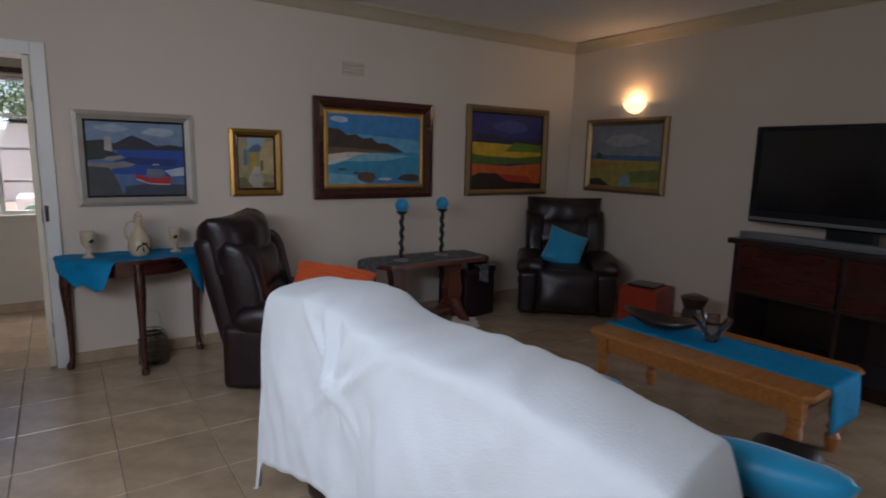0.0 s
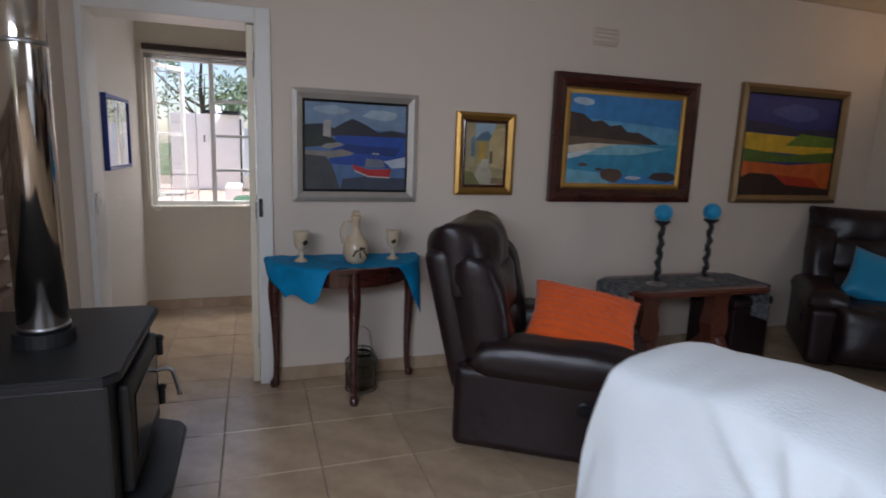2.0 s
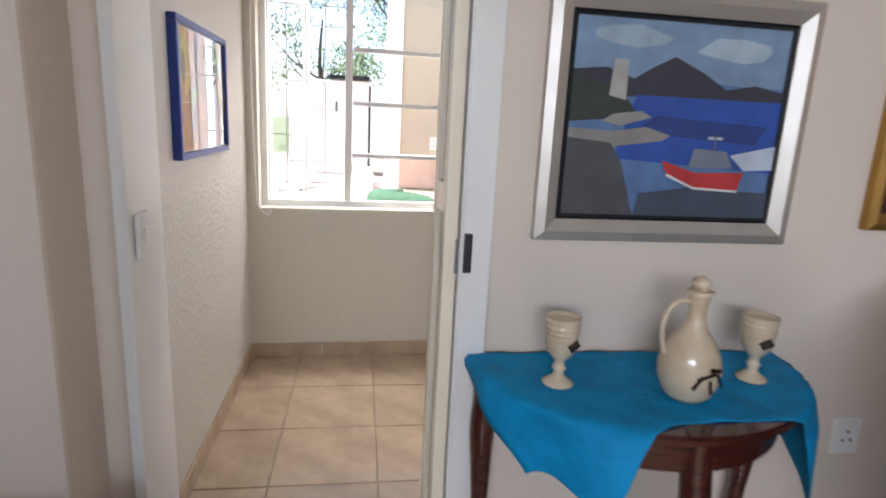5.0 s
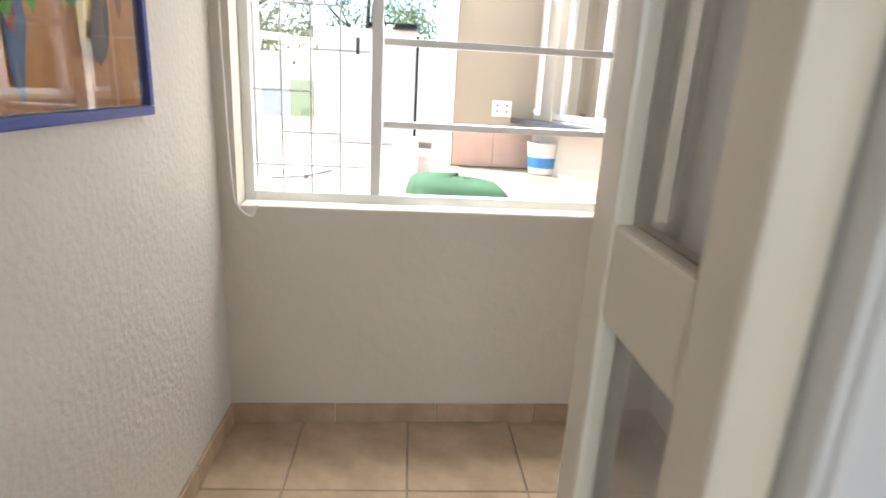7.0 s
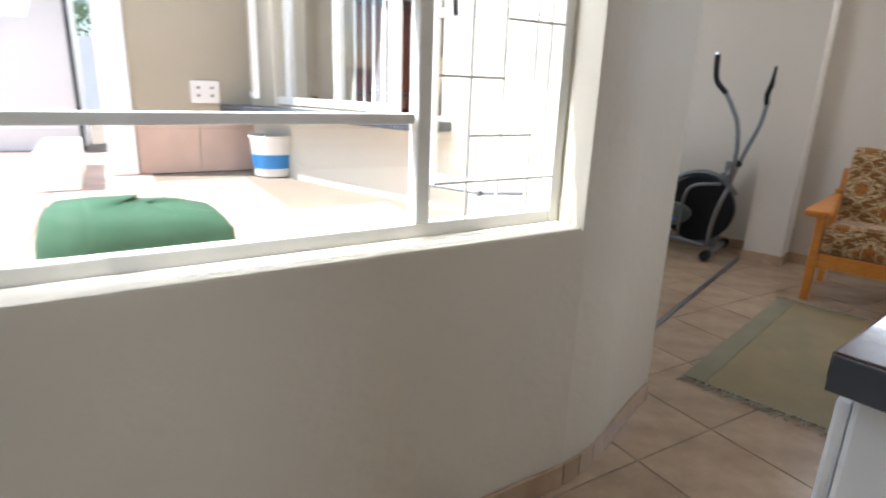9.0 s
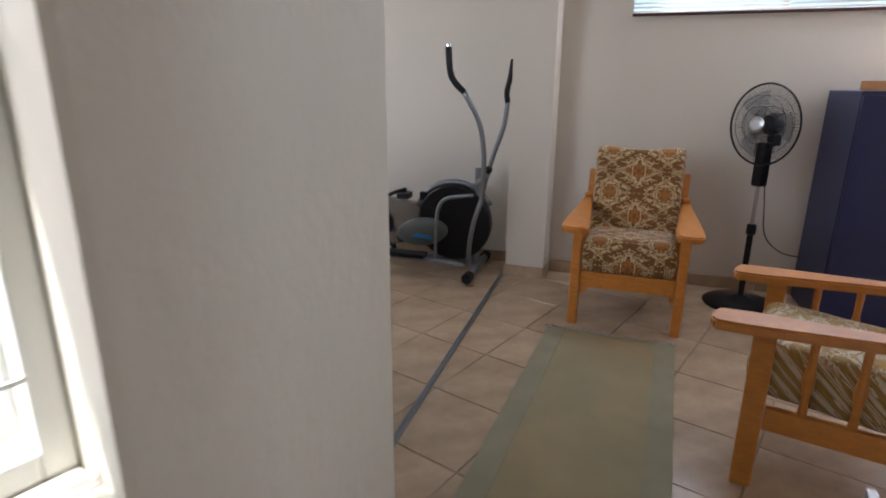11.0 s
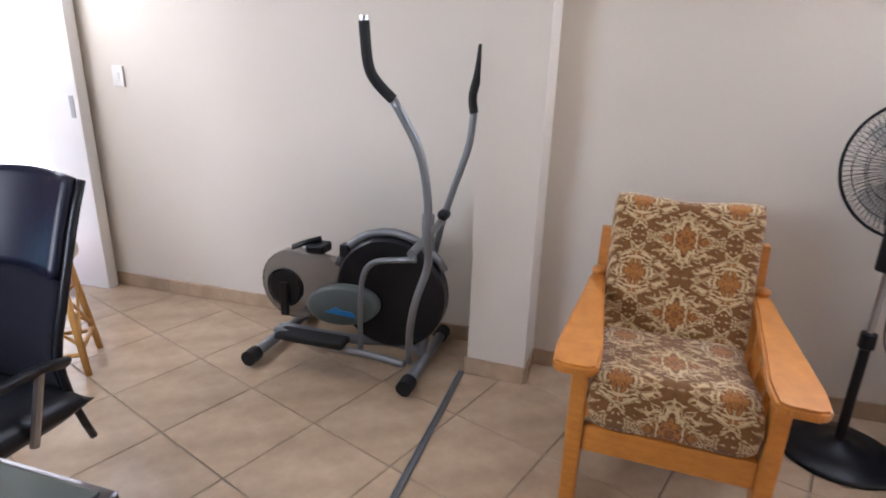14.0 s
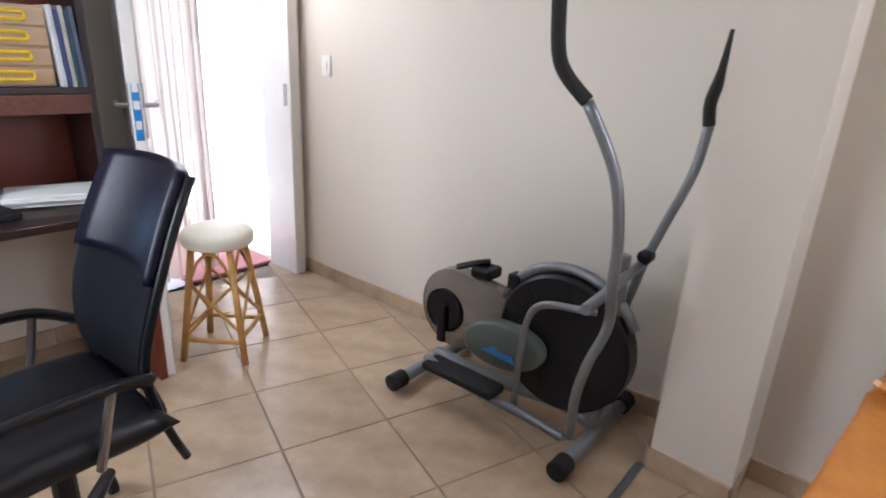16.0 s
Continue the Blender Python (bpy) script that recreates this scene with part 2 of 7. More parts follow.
M_TILE = mat("mottled_floor_tile", (0.50, 0.375, 0.25), 0.24, var=0.10, scale=9, bump=0.03, bscale=30, col2=(0.335, 0.235, 0.15), mix=0.7, mscale=6, rnd=0.07)
M_TILEP = mat("patio_tile", (0.62, 0.45, 0.36), 0.5, var=0.08, scale=8, col2=(0.5, 0.36, 0.28), mix=0.6, mscale=5, rnd=0.06)
M_GROUT = mat("grout", (0.29, 0.235, 0.175), 0.9, var=0.15, scale=12)
M_WHITE = mat("white_gloss_paint", (0.78, 0.76, 0.72), 0.35, var=0.03, scale=4, bump=0.04, bscale=30)
M_BAR = mat("window_steel_paint", (0.80, 0.80, 0.76), 0.4, var=0.03, scale=9)
M_PATIOW = mat("white_outside_wall", (0.86, 0.85, 0.83), 0.8, var=0.04, scale=2, bump=0.2, bscale=30)
M_OLIVE = mat("olive_outside_wall", (0.42, 0.37, 0.28), 0.8, var=0.05, scale=2, bump=0.2, bscale=30)
M_GLASS = glass("window_glass")
M_SLATE = mat("dark_slate_sill", (0.05, 0.06, 0.075), 0.4, var=0.2, scale=9)
M_GREEN = mat("green_canvas", (0.035, 0.10, 0.05), 0.8, var=0.12, scale=7, bump=0.15, bscale=90)
M_STONE = mat("stone_cladding", (0.34, 0.24, 0.18), 0.75, var=0.2, scale=14, bump=0.9, bscale=26, col2=(0.20, 0.13, 0.10), mix=0.8, mscale=7, rnd=0.22)
M_IRON = mat("black_stove_iron", (0.012, 0.013, 0.014), 0.45, var=0.2, scale=20, bump=0.1, bscale=150)
M_CHROME = mat("polished_flue_steel", (0.62, 0.58, 0.53), 0.12, 1.0, var=0.05, scale=3)
M_STEEL = mat("brushed_steel", (0.45, 0.45, 0.46), 0.3, 1.0, var=0.05)
M_LEATHER = mat("dark_brown_leather", (0.015, 0.007, 0.008), 0.36, var=0.25, scale=9, bump=0.35, bscale=16, spec=0.45)
M_MAHOG = wood("mahogany", (0.075, 0.018, 0.012), (0.022, 0.007, 0.006), 0.22, (1, 1, 8), 10, 0.5)
M_ROSE = wood("red_brown_wood", (0.16, 0.045, 0.024), (0.06, 0.018, 0.012), 0.28, (8, 1, 8), 6, 0.4)
M_PINE = wood("varnished_pine", (0.50, 0.21, 0.055), (0.30, 0.10, 0.025), 0.3, (1, 9, 9), 6, 0.4)
M_HONEY = wood("honey_wood", (0.60, 0.24, 0.040), (0.46, 0.16, 0.024), 0.38, (3, 3, 9), 6, 0.25)
M_DARKW = wood("dark_stained_wood", (0.030, 0.013, 0.010), (0.012, 0.006, 0.006), 0.3, (1, 1, 8), 8, 0.3)
M_TEAL = mat("turquoise_cloth", (0.001, 0.22, 0.45), 0.7, var=0.2, scale=14, bump=0.45, bscale=60, spec=0.25)
M_TSATIN = mat("turquoise_satin", (0.004, 0.27, 0.50), 0.35, var=0.12, scale=8, bump=0.12, bscale=40, sheen=0.4)
M_ORANGE = mat("orange_ribbed_cloth", (0.82, 0.11, 0.006), 0.85, var=0.1, scale=10, bump=0.35, bscale=120, sheen=0.3)
M_REDBOX = mat("red_lacquer", (0.36, 0.035, 0.012), 0.4, var=0.1, scale=6)
M_THROW = mat("white_throw_cloth", (0.69, 0.73, 0.75), 0.95, var=0.03, scale=10, bump=0.25, bscale=160, sheen=0.3)
M_SILVER = mat("silver_leaf", (0.50, 0.46, 0.41), 0.42, 0.6, var=0.08, scale=12)
M_GOLD = mat("gold_leaf", (0.44, 0.25, 0.065), 0.38, 0.8, var=0.12, scale=12)
M_BRONZE = mat("bronze_leaf", (0.30, 0.20, 0.10), 0.4, 0.7, var=0.12, scale=12)
M_BLACK = mat("black_plastic", (0.008, 0.008, 0.010), 0.38, var=0.1, scale=10, spec=0.3)
M_SCREEN = mat("dark_screen", (0.006, 0.006, 0.008), 0.16, var=0.05)
M_RUBBER = mat("black_rubber", (0.008, 0.008, 0.008), 0.8, var=0.1)
M_GREYM = mat("grey_enamel_steel", (0.20, 0.21, 0.22), 0.35, 0.5, var=0.06)
M_GREYP = mat("grey_green_plastic", (0.10, 0.12, 0.11), 0.4, var=0.06)
M_BLUEP = mat("bright_blue_plastic", (0.03, 0.22, 0.55), 0.4, var=0.05)
M_SMOKE = glass("greenish_jar_glass", (0.72, 0.74, 0.70), 0.04)
M_NAVY = mat("navy_enamel_steel", (0.010, 0.016, 0.075), 0.35, var=0.08, scale=5)
M_CERAMIC = mat("cream_glazed_stoneware", (0.60, 0.50, 0.36), 0.25, var=0.08, scale=14, col2=(0.42, 0.29, 0.17), mix=0.55, mscale=16, coat=0.4)
M_GLAZE = mat("dark_brown_glaze", (0.03, 0.018, 0.012), 0.25, var=0.2)
M_PAPER = mat("white_paper", (0.75, 0.75, 0.73), 0.8, var=0.03)
M_YELLOW = mat("yellow_plastic", (0.75, 0.50, 0.01), 0.4, var=0.04)
M_CLEARP = mat("clear_amber_plastic", (0.45, 0.30, 0.16), 0.3, var=0.06)
M_BLUEF = mat("blue_frame_paint", (0.015, 0.04, 0.25), 0.35, var=0.08)
M_FLORAL = floral("brown_floral_tapestry", (0.60, 0.45, 0.24), (0.16, 0.062, 0.016), (0.40, 0.16, 0.030))
M_FLORAL2 = floral("ochre_floral_tapestry", (0.62, 0.54, 0.38), (0.28, 0.16, 0.045), (0.48, 0.28, 0.05))
M_RUG = mat("pale_green_rug", (0.30, 0.26, 0.16), 0.95, var=0.08, scale=5, bump=0.5, bscale=240, col2=(0.36, 0.27, 0.13), mix=0.7, mscale=2.2)
M_FRINGE = mat("rug_fringe", (0.38, 0.36, 0.28), 0.95, var=0.1)
M_RATTAN = mat("rattan_cane", (0.50, 0.27, 0.07), 0.45, var=0.15, scale=24)
M_CUSHW = mat("white_vinyl", (0.72, 0.69, 0.58), 0.4, var=0.04)
M_CURT = mat("sheer_curtain", (0.80, 0.72, 0.68), 0.9, var=0.04, scale=5)
M_PINK = mat("pink_mat", (0.55, 0.24, 0.24), 0.9, var=0.08)
M_APPL = mat("white_enamel", (0.74, 0.77, 0.80), 0.3, var=0.02)
M_WTOP = wood("dark_laminate_worktop", (0.075, 0.040, 0.035), (0.035, 0.020, 0.020), 0.22, (1, 10, 10), 5, 0.5)
M_BLUEG = mat("blue_grey_plastic", (0.10, 0.16, 0.24), 0.4, var=0.05)
M_LEAF = mat("leaf", (0.12, 0.18, 0.06), 0.7, var=0.3, scale=30)
M_BARK = mat("bark", (0.10, 0.07, 0.05), 0.9, var=0.3, scale=12, bump=0.6, bscale=20)
M_LAWN = mat("lawn", (0.10, 0.13, 0.05), 0.95, var=0.25, scale=3)
M_MAROON = mat("desk_panel_red", (0.15, 0.025, 0.012), 0.4, var=0.08, scale=5)
M_GREENGL = mat("grey_green_glass_top", (0.06, 0.075, 0.065), 0.1, var=0.04, coat=0.5)


# ---- structure ----
def wall(name, p0, p1, thick, z0, z1, openings=(), material=M_WALL):
    """A wall whose room face runs from p0 to p1, solid on its left-hand side; openings are (from, to, sill, head) along it."""
    p0, p1 = Vector(p0), Vector(p1)
    length, d = (p1 - p0).length, (p1 - p0).normalized()
    m = Matrix(((d.x, -d.y, 0, p0.x), (d.y, d.x, 0, p0.y), (0, 0, 1, 0), (0, 0, 0, 1)))
    ss = sorted({0.0, length, *[o[0] for o in openings], *[o[1] for o in openings]})
    zs = sorted({z0, z1, *[o[2] for o in openings], *[o[3] for o in openings]})
    bm = B()
    cells = {}
    for i in range(len(ss) - 1):
        for k in range(len(zs) - 1):
            sm, zm = (ss[i] + ss[i + 1]) / 2, (zs[k] + zs[k + 1]) / 2
            cells[i, k] = not any(o[0] < sm < o[1] and o[2] < zm < o[3] for o in openings)
    vert = {}

    def v(s, y, z):
        key = (round(s, 5), round(y, 5), round(z, 5))
        if key not in vert:
            vert[key] = bm.verts.new((s, y, z))
        return vert[key]

    for (i, k), solid in cells.items():
        if not solid:
            continue
        a, b, c, e = ss[i], ss[i + 1], zs[k], zs[k + 1]
        bm.faces.new((v(a, 0, c), v(b, 0, c), v(b, 0, e), v(a, 0, e)))
        bm.faces.new((v(b, thick, c), v(a, thick, c), v(a, thick, e), v(b, thick, e)))
        if not cells.get((i - 1, k)):
            bm.faces.new((v(a, thick, c), v(a, 0, c), v(a, 0, e), v(a, thick, e)))
        if not cells.get((i + 1, k)):
            bm.faces.new((v(b, 0, c), v(b, thick, c), v(b, thick, e), v(b, 0, e)))
        if not cells.get((i, k - 1)):
            bm.faces.new((v(a, thick, c), v(b, thick, c), v(b, 0, c), v(a, 0, c)))
        if not cells.get((i, k + 1)):
            bm.faces.new((v(a, 0, e), v(b, 0, e), v(b, thick, e), v(a, thick, e)))
    bmesh.ops.transform(bm, matrix=m, verts=bm.verts)
    return tagged(link(bm, name, material), kind="structure")


H1, H2 = 2.62, 2.32
wall("wall_lounge_north", (0.507, 5.05), (6.28, 5.05), 0.20, -0.15, 2.75, [(0.085, 0.90, -0.15, 2.0)])
wall("wall_lounge_east", (6.08, 5.05), (6.08, -1.6), 0.20, -0.15, 2.75, [(4.35, 6.40, 0.10, 2.12)])
wall("wall_lounge_south", (6.28, -1.6), (0.1, -1.6), 0.20, -0.15, 2.75)
# the west opening is unseen, added to hold the fill lamp
wall("wall_lounge_west", (0.30, -1.6), (0.30, 4.86), 0.20, -0.15, 2.75, [(2.2, 4.0, 0.55, 2.12)])
bm = B()
box(bm, -0.1, 4.86, -0.15, 0.507, 5.25, 2.75, 0.012)
tagged(link(bm, "wall_pier", M_WALL), kind="structure")
wall("wall_passage_west", (0.54, 5.25), (0.54, 6.95), 0.20, -0.15, 2.5, material=M_ROUGHW)
wall("wall_passage_north", (0.54, 6.745), (2.50, 6.8014), 0.24, -0.15, 2.5, [(0.06, 1.945, 0.845, 2.03)], M_WALLC)
bm = B()
curve = [tuple(p)[:2] for p in smooth_path([(2.50, 6.8014, 0), (2.60, 6.818, 0), (2.70, 6.848, 0), (2.82, 6.90, 0), (2.96, 6.96, 0), (3.08, 7.008, 0), (3.172, 7.038, 0)], 5)]
prism(bm, curve + [uv(-2.60, 0.0), uv(-2.70, 0.0), (2.90, 7.20), (2.50, 7.042)], -0.15, 2.5)
bmesh.ops.recalc_face_normals(bm, faces=bm.faces)
bmesh.ops.split_edges(bm, edges=[e for e in bm.edges if len(e.link_faces) == 2 and e.calc_face_angle() > 0.5])
tagged(link(bm, "wall_passage_corner", M_WALLC, smooth=True), kind="structure")
wall("wall_study_west", uv(-2.677, -0.10), uv(-2.677, 2.34), 0.22, -0.15, 2.5, [(0.80, 2.00, 1.08, 2.0)], M_WALLC)
wall("wall_study_north", uv(-2.9, 2.34), uv(0.56, 2.34), 0.22, -0.15, 2.5, [(2.27, 3.10, -0.15, 2.03)], M_WALLS)
wall("wall_study_east", uv(0.29, 2.34), uv(0.29, -0.1), 0.22, -0.15, 2.5, material=M_WALLS)
wall("wall_study_pillar", uv(-0.02, 0.0), uv(-0.035, -0.265), 0.36, -0.15, 2.5, material=M_WALLS)
wall("wall_study_south_east", uv(0.175, -0.2), uv(0.175, -3.6), 0.22, -0.15, 2.5, [(0.50, 2.2, 1.69, 2.28), (2.35, 3.15, 0.05, 2.1)], M_WALLS)
wall("wall_kitchen_south", (6.28, 5.05), (7.6, 5.05), 0.20, -0.15, 2.5)

bm = B()
box(bm, 0.2, -1.7, H1, 6.2, 5.15, H1 + 0.1)
tagged(link(bm, "ceiling", M_CEIL), kind="structure")
bm = B()
prism(bm, [(0.4, 5.14), (7.6, 5.14), uv(0.4, 2.5), uv(-2.9, 2.5), (2.6, 7.1), (0.4, 6.95)], H2, H2 + 0.1)
tagged(link(bm, "ceiling_passage", M_CEIL), kind="structure")

# cornice round the lounge
prof = [(0, 0), (0.10, 0), (0.10, -0.018), (0.075, -0.03), (0.05, -0.055), (0.03, -0.085), (0.018, -0.10), (0, -0.10)]
bm = B()
loop = [(0.30, -1.6), (6.08, -1.6), (6.08, 5.05), (0.507, 5.05), (0.507, 4.86), (0.30, 4.86)]
ins = [(1, 1), (-1, 1), (-1, -1), (1, -1), (1, -1), (1, -1)]
rings = [[bm.verts.new((x + ix * o, y + iy * o, H1 + z)) for o, z in prof] for (x, y), (ix, iy) in zip(loop, ins)]
for a, b in zip(rings, rings[1:] + rings[:1]):
    for k in range(len(prof) - 1):
        bm.faces.new((a[k], a[k + 1], b[k + 1], b[k]))
bmesh.ops.recalc_face_normals(bm, faces=bm.faces)
tagged(link(bm, "cornice_trim", M_CORNICE), kind="structure")

# floor: one screed, tiles are laid on it at the end of the file
bm = B()
prism(bm, [(0.1, -1.8), (6.3, -1.8), (6.3, 5.0), (7.6, 5.0), uv(0.6, 2.6), uv(-2.95, 2.6), (2.5, 7.0), (0.3, 6.95)], -0.15, -0.004)
floor = tagged(link(bm, "floor", M_GROUT), label="mottled beige ceramic tile floor with dark grout", category="floor", kind="structure")


def skirting(name, pts, h=0.08, t=0.012, step=0.41):
    """Tile skirting along a wall, cut in lengths."""
    top = tagged(new(name), kind="structure", label="mottled tile skirting")
    for a, b in zip(pts, pts[1:]):
        a, b = Vector(a), Vector(b)
        n = max(1, round((b - a).length / step))
        d = (b - a) / n
        ang = math.atan2(d.y, d.x)
        for k in range(n):
            p = a + d * k
            bm = B()
            box(bm, 0.002, -t, 0, d.length - 0.002, 0, h, 0.002, 1)
            o = part("skirting_tile", bm, M_TILE, top)
            o.matrix_world = Matrix.Translation((p.x, p.y, 0.001)) @ Matrix.Rotation(ang, 4, "Z")
    return top


skirting("baseboard", [(1.47, 5.05), (6.08, 5.05)])
skirting("baseboard_east", [(6.08, 5.05), (6.08, -1.0)])
skirting("baseboard_passage", [(0.54, 5.27), (0.54, 6.745), *curve[::4], curve[-1]])
skirting("baseboard_study", [uv(-2.677, 0.0), uv(-2.677, 2.34), uv(-0.72, 2.34)])
skirting("baseboard_study_east", [uv(0.29, 2.33), uv(0.29, 0.0)])
skirting("baseboard_pillar", [uv(0.29, 0.004), uv(-0.02, 0.004), uv(-0.035, -0.269), uv(0.175, -0.269)])
skirting("baseboard_study_south_east", [uv(0.175, -0.28), uv(0.175, -2.5)])

# doorway from the lounge: painted frame
door = tagged(new("door_frame_lounge"), kind="structure", label="white painted door frame with a dark striker plate")
for x0, x1 in ((0.572, 0.602), (1.388, 1.465)):
    bm = B()
    box(bm, x0, 5.03 if x0 < 1 else 5.02, 0, x1, 5.27 if x0 < 1 else 5.255, 2.065, 0.006)
    if x0 > 1:
        box(bm, x0 - 0.005, 5.025, 0, x0 + 0.017, 5.07, 2.0, 0.003)
        box(bm, x0 - 0.004, 5.13, 0, x0 + 0.017, 5.145, 2.0, 0.003)
    part("jamb", bm, M_WHITE, door)
bm = B()
box(bm, 0.602, 5.021, 1.985, 1.388, 5.279, 2.064, 0.006)
part("head", bm, M_WHITE, door)
bm = B()
box(bm, 1.392, 5.008, 0.975, 1.412, 5.0215, 1.075, 0.002)
part("striker_plate", bm, M_IRON, door, "dark iron striker plate")
bm = B()
box(bm, 1.3855, 5.06, 0.85, 1.3885, 5.09, 1.15, 0.001)
part("lock_strip", bm, M_STEEL, door)

# half-glazed leaf, folded back along the reveal of the doorway
pleaf = thing("glazed_door", 1.362, 5.274, 0.01, -90, "cream half-glazed door leaf folded back in the doorway", "door")
M_GLOSS = mat("cream_gloss_paint", (0.80, 0.72, 0.56), 0.4, var=0.04, scale=5, bump=0.04, bscale=40)
for x0, x1 in ((0.0, 0.05), (0.182, 0.23)):
    bm = B()
    box(bm, x0, -0.018, 0, x1, 0.018, 1.97, 0.005)
    part("stile", bm, M_GLOSS, pleaf)
for z0, z1 in ((0.0, 0.14), (1.10, 1.18), (1.88, 1.97)):
    bm = B()
    box(bm, 0.0505, -0.016, z0, 0.1815, 0.016, z1, 0.004)
    part("rail", bm, M_GLOSS, pleaf)
for z0, z1 in ((0.14, 1.10), (1.18, 1.88)):
    bm = B()
    box(bm, 0.048, -0.002, z0, 0.184, 0.002, z1)
    part("pane", bm, M_GLASS, pleaf)
for z in (0.25, 1.0, 1.75):
    bm = B()
    tube(bm, [(0.231, 0.018, z - 0.045), (0.231, 0.018, z + 0.045)], 0.006, 8)
    part("hinge", bm, M_STEEL, pleaf)

# light switches
def switch_plate(x, y, z, turn, name="light_switch"):
    t = thing(name, x, y, z, turn, "small white plastic light switch on the wall", "light switch", "light switches")
    bm = B()
    box(bm, -0.036, -0.011, -0.055, 0.036, 0, 0.055, 0.004)
    part("cover", bm, M_WHITE, t)
    bm = B()
    box(bm, -0.012, -0.016, -0.02, 0.012, -0.0115, 0.02, 0.002)
    part("rocker", bm, M_WHITE, t)
    return t


switch_plate(0.604, 5.10, 1.04, 90)
switch_plate(*uv(0.29, 2.10), 1.25, 290)
switch_plate(0.368, 4.86, 1.25, 0)

# passage window: steel frame, bars, glass and sill
win = tagged(new("window_1"), kind="structure", label="white steel window with burglar bars and a slatted blind rolled up")
wd = Vector((1.98, 0.057)).normalized()
WM = Matrix(((wd.x, -wd.y, 0, 0.54), (wd.y, wd.x, 0, 6.745), (0, 0, 1, 0), (0, 0, 0, 1)))


def wpart(name, material, *boxes, label=""):
    bm = B()
    for b in boxes:
        box(bm, *b)
    o = part(name, bm, material, win, label)
    o.matrix_world = WM
    return o


FY0, FY1 = 0.105, 0.145
XS, ZS = (0.06, 0.525, 1.485, 1.90), (0.86, 1.14, 1.42, 1.70, 2.03)
wpart("frame", M_BAR, (0.06, FY0, 0.846, 0.095, FY1, 2.03, 0.004), (1.908, FY0, 0.846, 1.944, FY1, 2.03, 0.004), (0.096, FY0, 0.846, 1.907, FY1, 0.885, 0.004), (0.096, FY0, 1.99, 1.907, FY1, 2.03, 0.004))
for x in XS[1:3]:
    wpart("mullion", M_BAR, (x - 0.019, FY0 - 0.004, 0.886, x + 0.019, FY1, 1.989, 0.004))
for z in ZS[1:4]:
    wpart("transom", M_BAR, (XS[1] + 0.023, FY0 + 0.002, z - 0.012, XS[2] - 0.023, FY1 - 0.002, z + 0.012, 0.003))
for k in range(4):
    o = wpart("pane", M_GLASS, (XS[1] + 0.022, 0.122, ZS[k] + 0.02, XS[2] - 0.022, 0.126, ZS[k + 1] - 0.02, 0))
    o.visible_shadow = False
# outward-hung side casements, held open on stays
for hinge, sign, tag in ((0.10, 1, "a"), (1.90, -1, "b")):
    w = 0.375
    cs = new("casement")
    cs.parent = win
    cs.matrix_world = WM @ Matrix.Translation((hinge, 0.15, 0)) @ Matrix.Rotation(radians(58 * sign), 4, "Z")
    bm = B()
    for b in ((0, 0, 0.91, 0.03, 0.028, 1.98), (w - 0.03, 0, 0.91, w, 0.028, 1.98), (0.031, 0, 0.91, w - 0.031, 0.028, 0.945), (0.031, 0, 1.945, w - 0.031, 0.028, 1.98), (0.031, 0.004, 1.41, w - 0.031, 0.024, 1.435)):
        x0, y0, z0, x1, y1, z1 = b
        box(bm, min(x0 * sign, x1 * sign), y0, z0, max(x0 * sign, x1 * sign), y1, z1, 0.003)
    part("sash", bm, M_BAR, cs)
    bm = B()
    box(bm, min(0.03 * sign, (w - 0.03) * sign), 0.012, 0.945, max(0.03 * sign, (w - 0.03) * sign), 0.015, 1.945)
    o = part("pane", bm, M_GLASS, cs)
    o.visible_shadow = False
    bm = B()
    tube(bm, [(hinge + sign * 0.05, 0.14, 0.93), (hinge + sign * 0.16, 0.22, 0.925), (hinge + sign * 0.24, 0.36, 0.93)], 0.006, 6)
    lathe(bm, [(0, -0.012), (0.012, -0.006), (0.012, 0.006), (0, 0.012)], 8, hinge + sign * 0.16, 0.22, 0.925)
    o = part("stay", bm, M_GREYM, win)
    o.matrix_world = WM
    bm = B()
    tube(bm, [(hinge + sign * 0.36, 0.10, 1.42), (hinge + sign * 0.36, 0.075, 1.42), (hinge + sign * 0.36, 0.07, 1.37)], 0.007, 6)
    o = part("catch", bm, M_GREYM, win)
    o.matrix_world = WM
# thin burglar bars behind the side lights
for x0, x1 in ((0.10, 0.50), (1.51, 1.905)):
    w = x1 - x0
    for f in (0.25, 0.5, 0.75):
        wpart("bar", M_BAR, (x0 + w * f - 0.0028, 0.094, 0.886, x0 + w * f + 0.0028, 0.1, 1.99))
    for i, (a, b, z) in enumerate(((0, 1, 0.985), (0.25, 0.75, 1.10), (0, 0.5, 1.24), (0.5, 1, 1.38), (0.25, 0.75, 1.52), (0, 0.5, 1.66), (0.5, 1, 1.80), (0, 1, 1.90))):
        wpart("bar", M_BAR, (x0 + w * a, 0.088, z - 0.0028, x0 + w * b, 0.0936, z + 0.0028))
bm = B()
box(bm, 0.064, 0.001, 0.838, 1.941, 0.104, 0.8515, 0.005)
o = part("window_sill", bm, M_WALLC, win)
o.matrix_world = WM
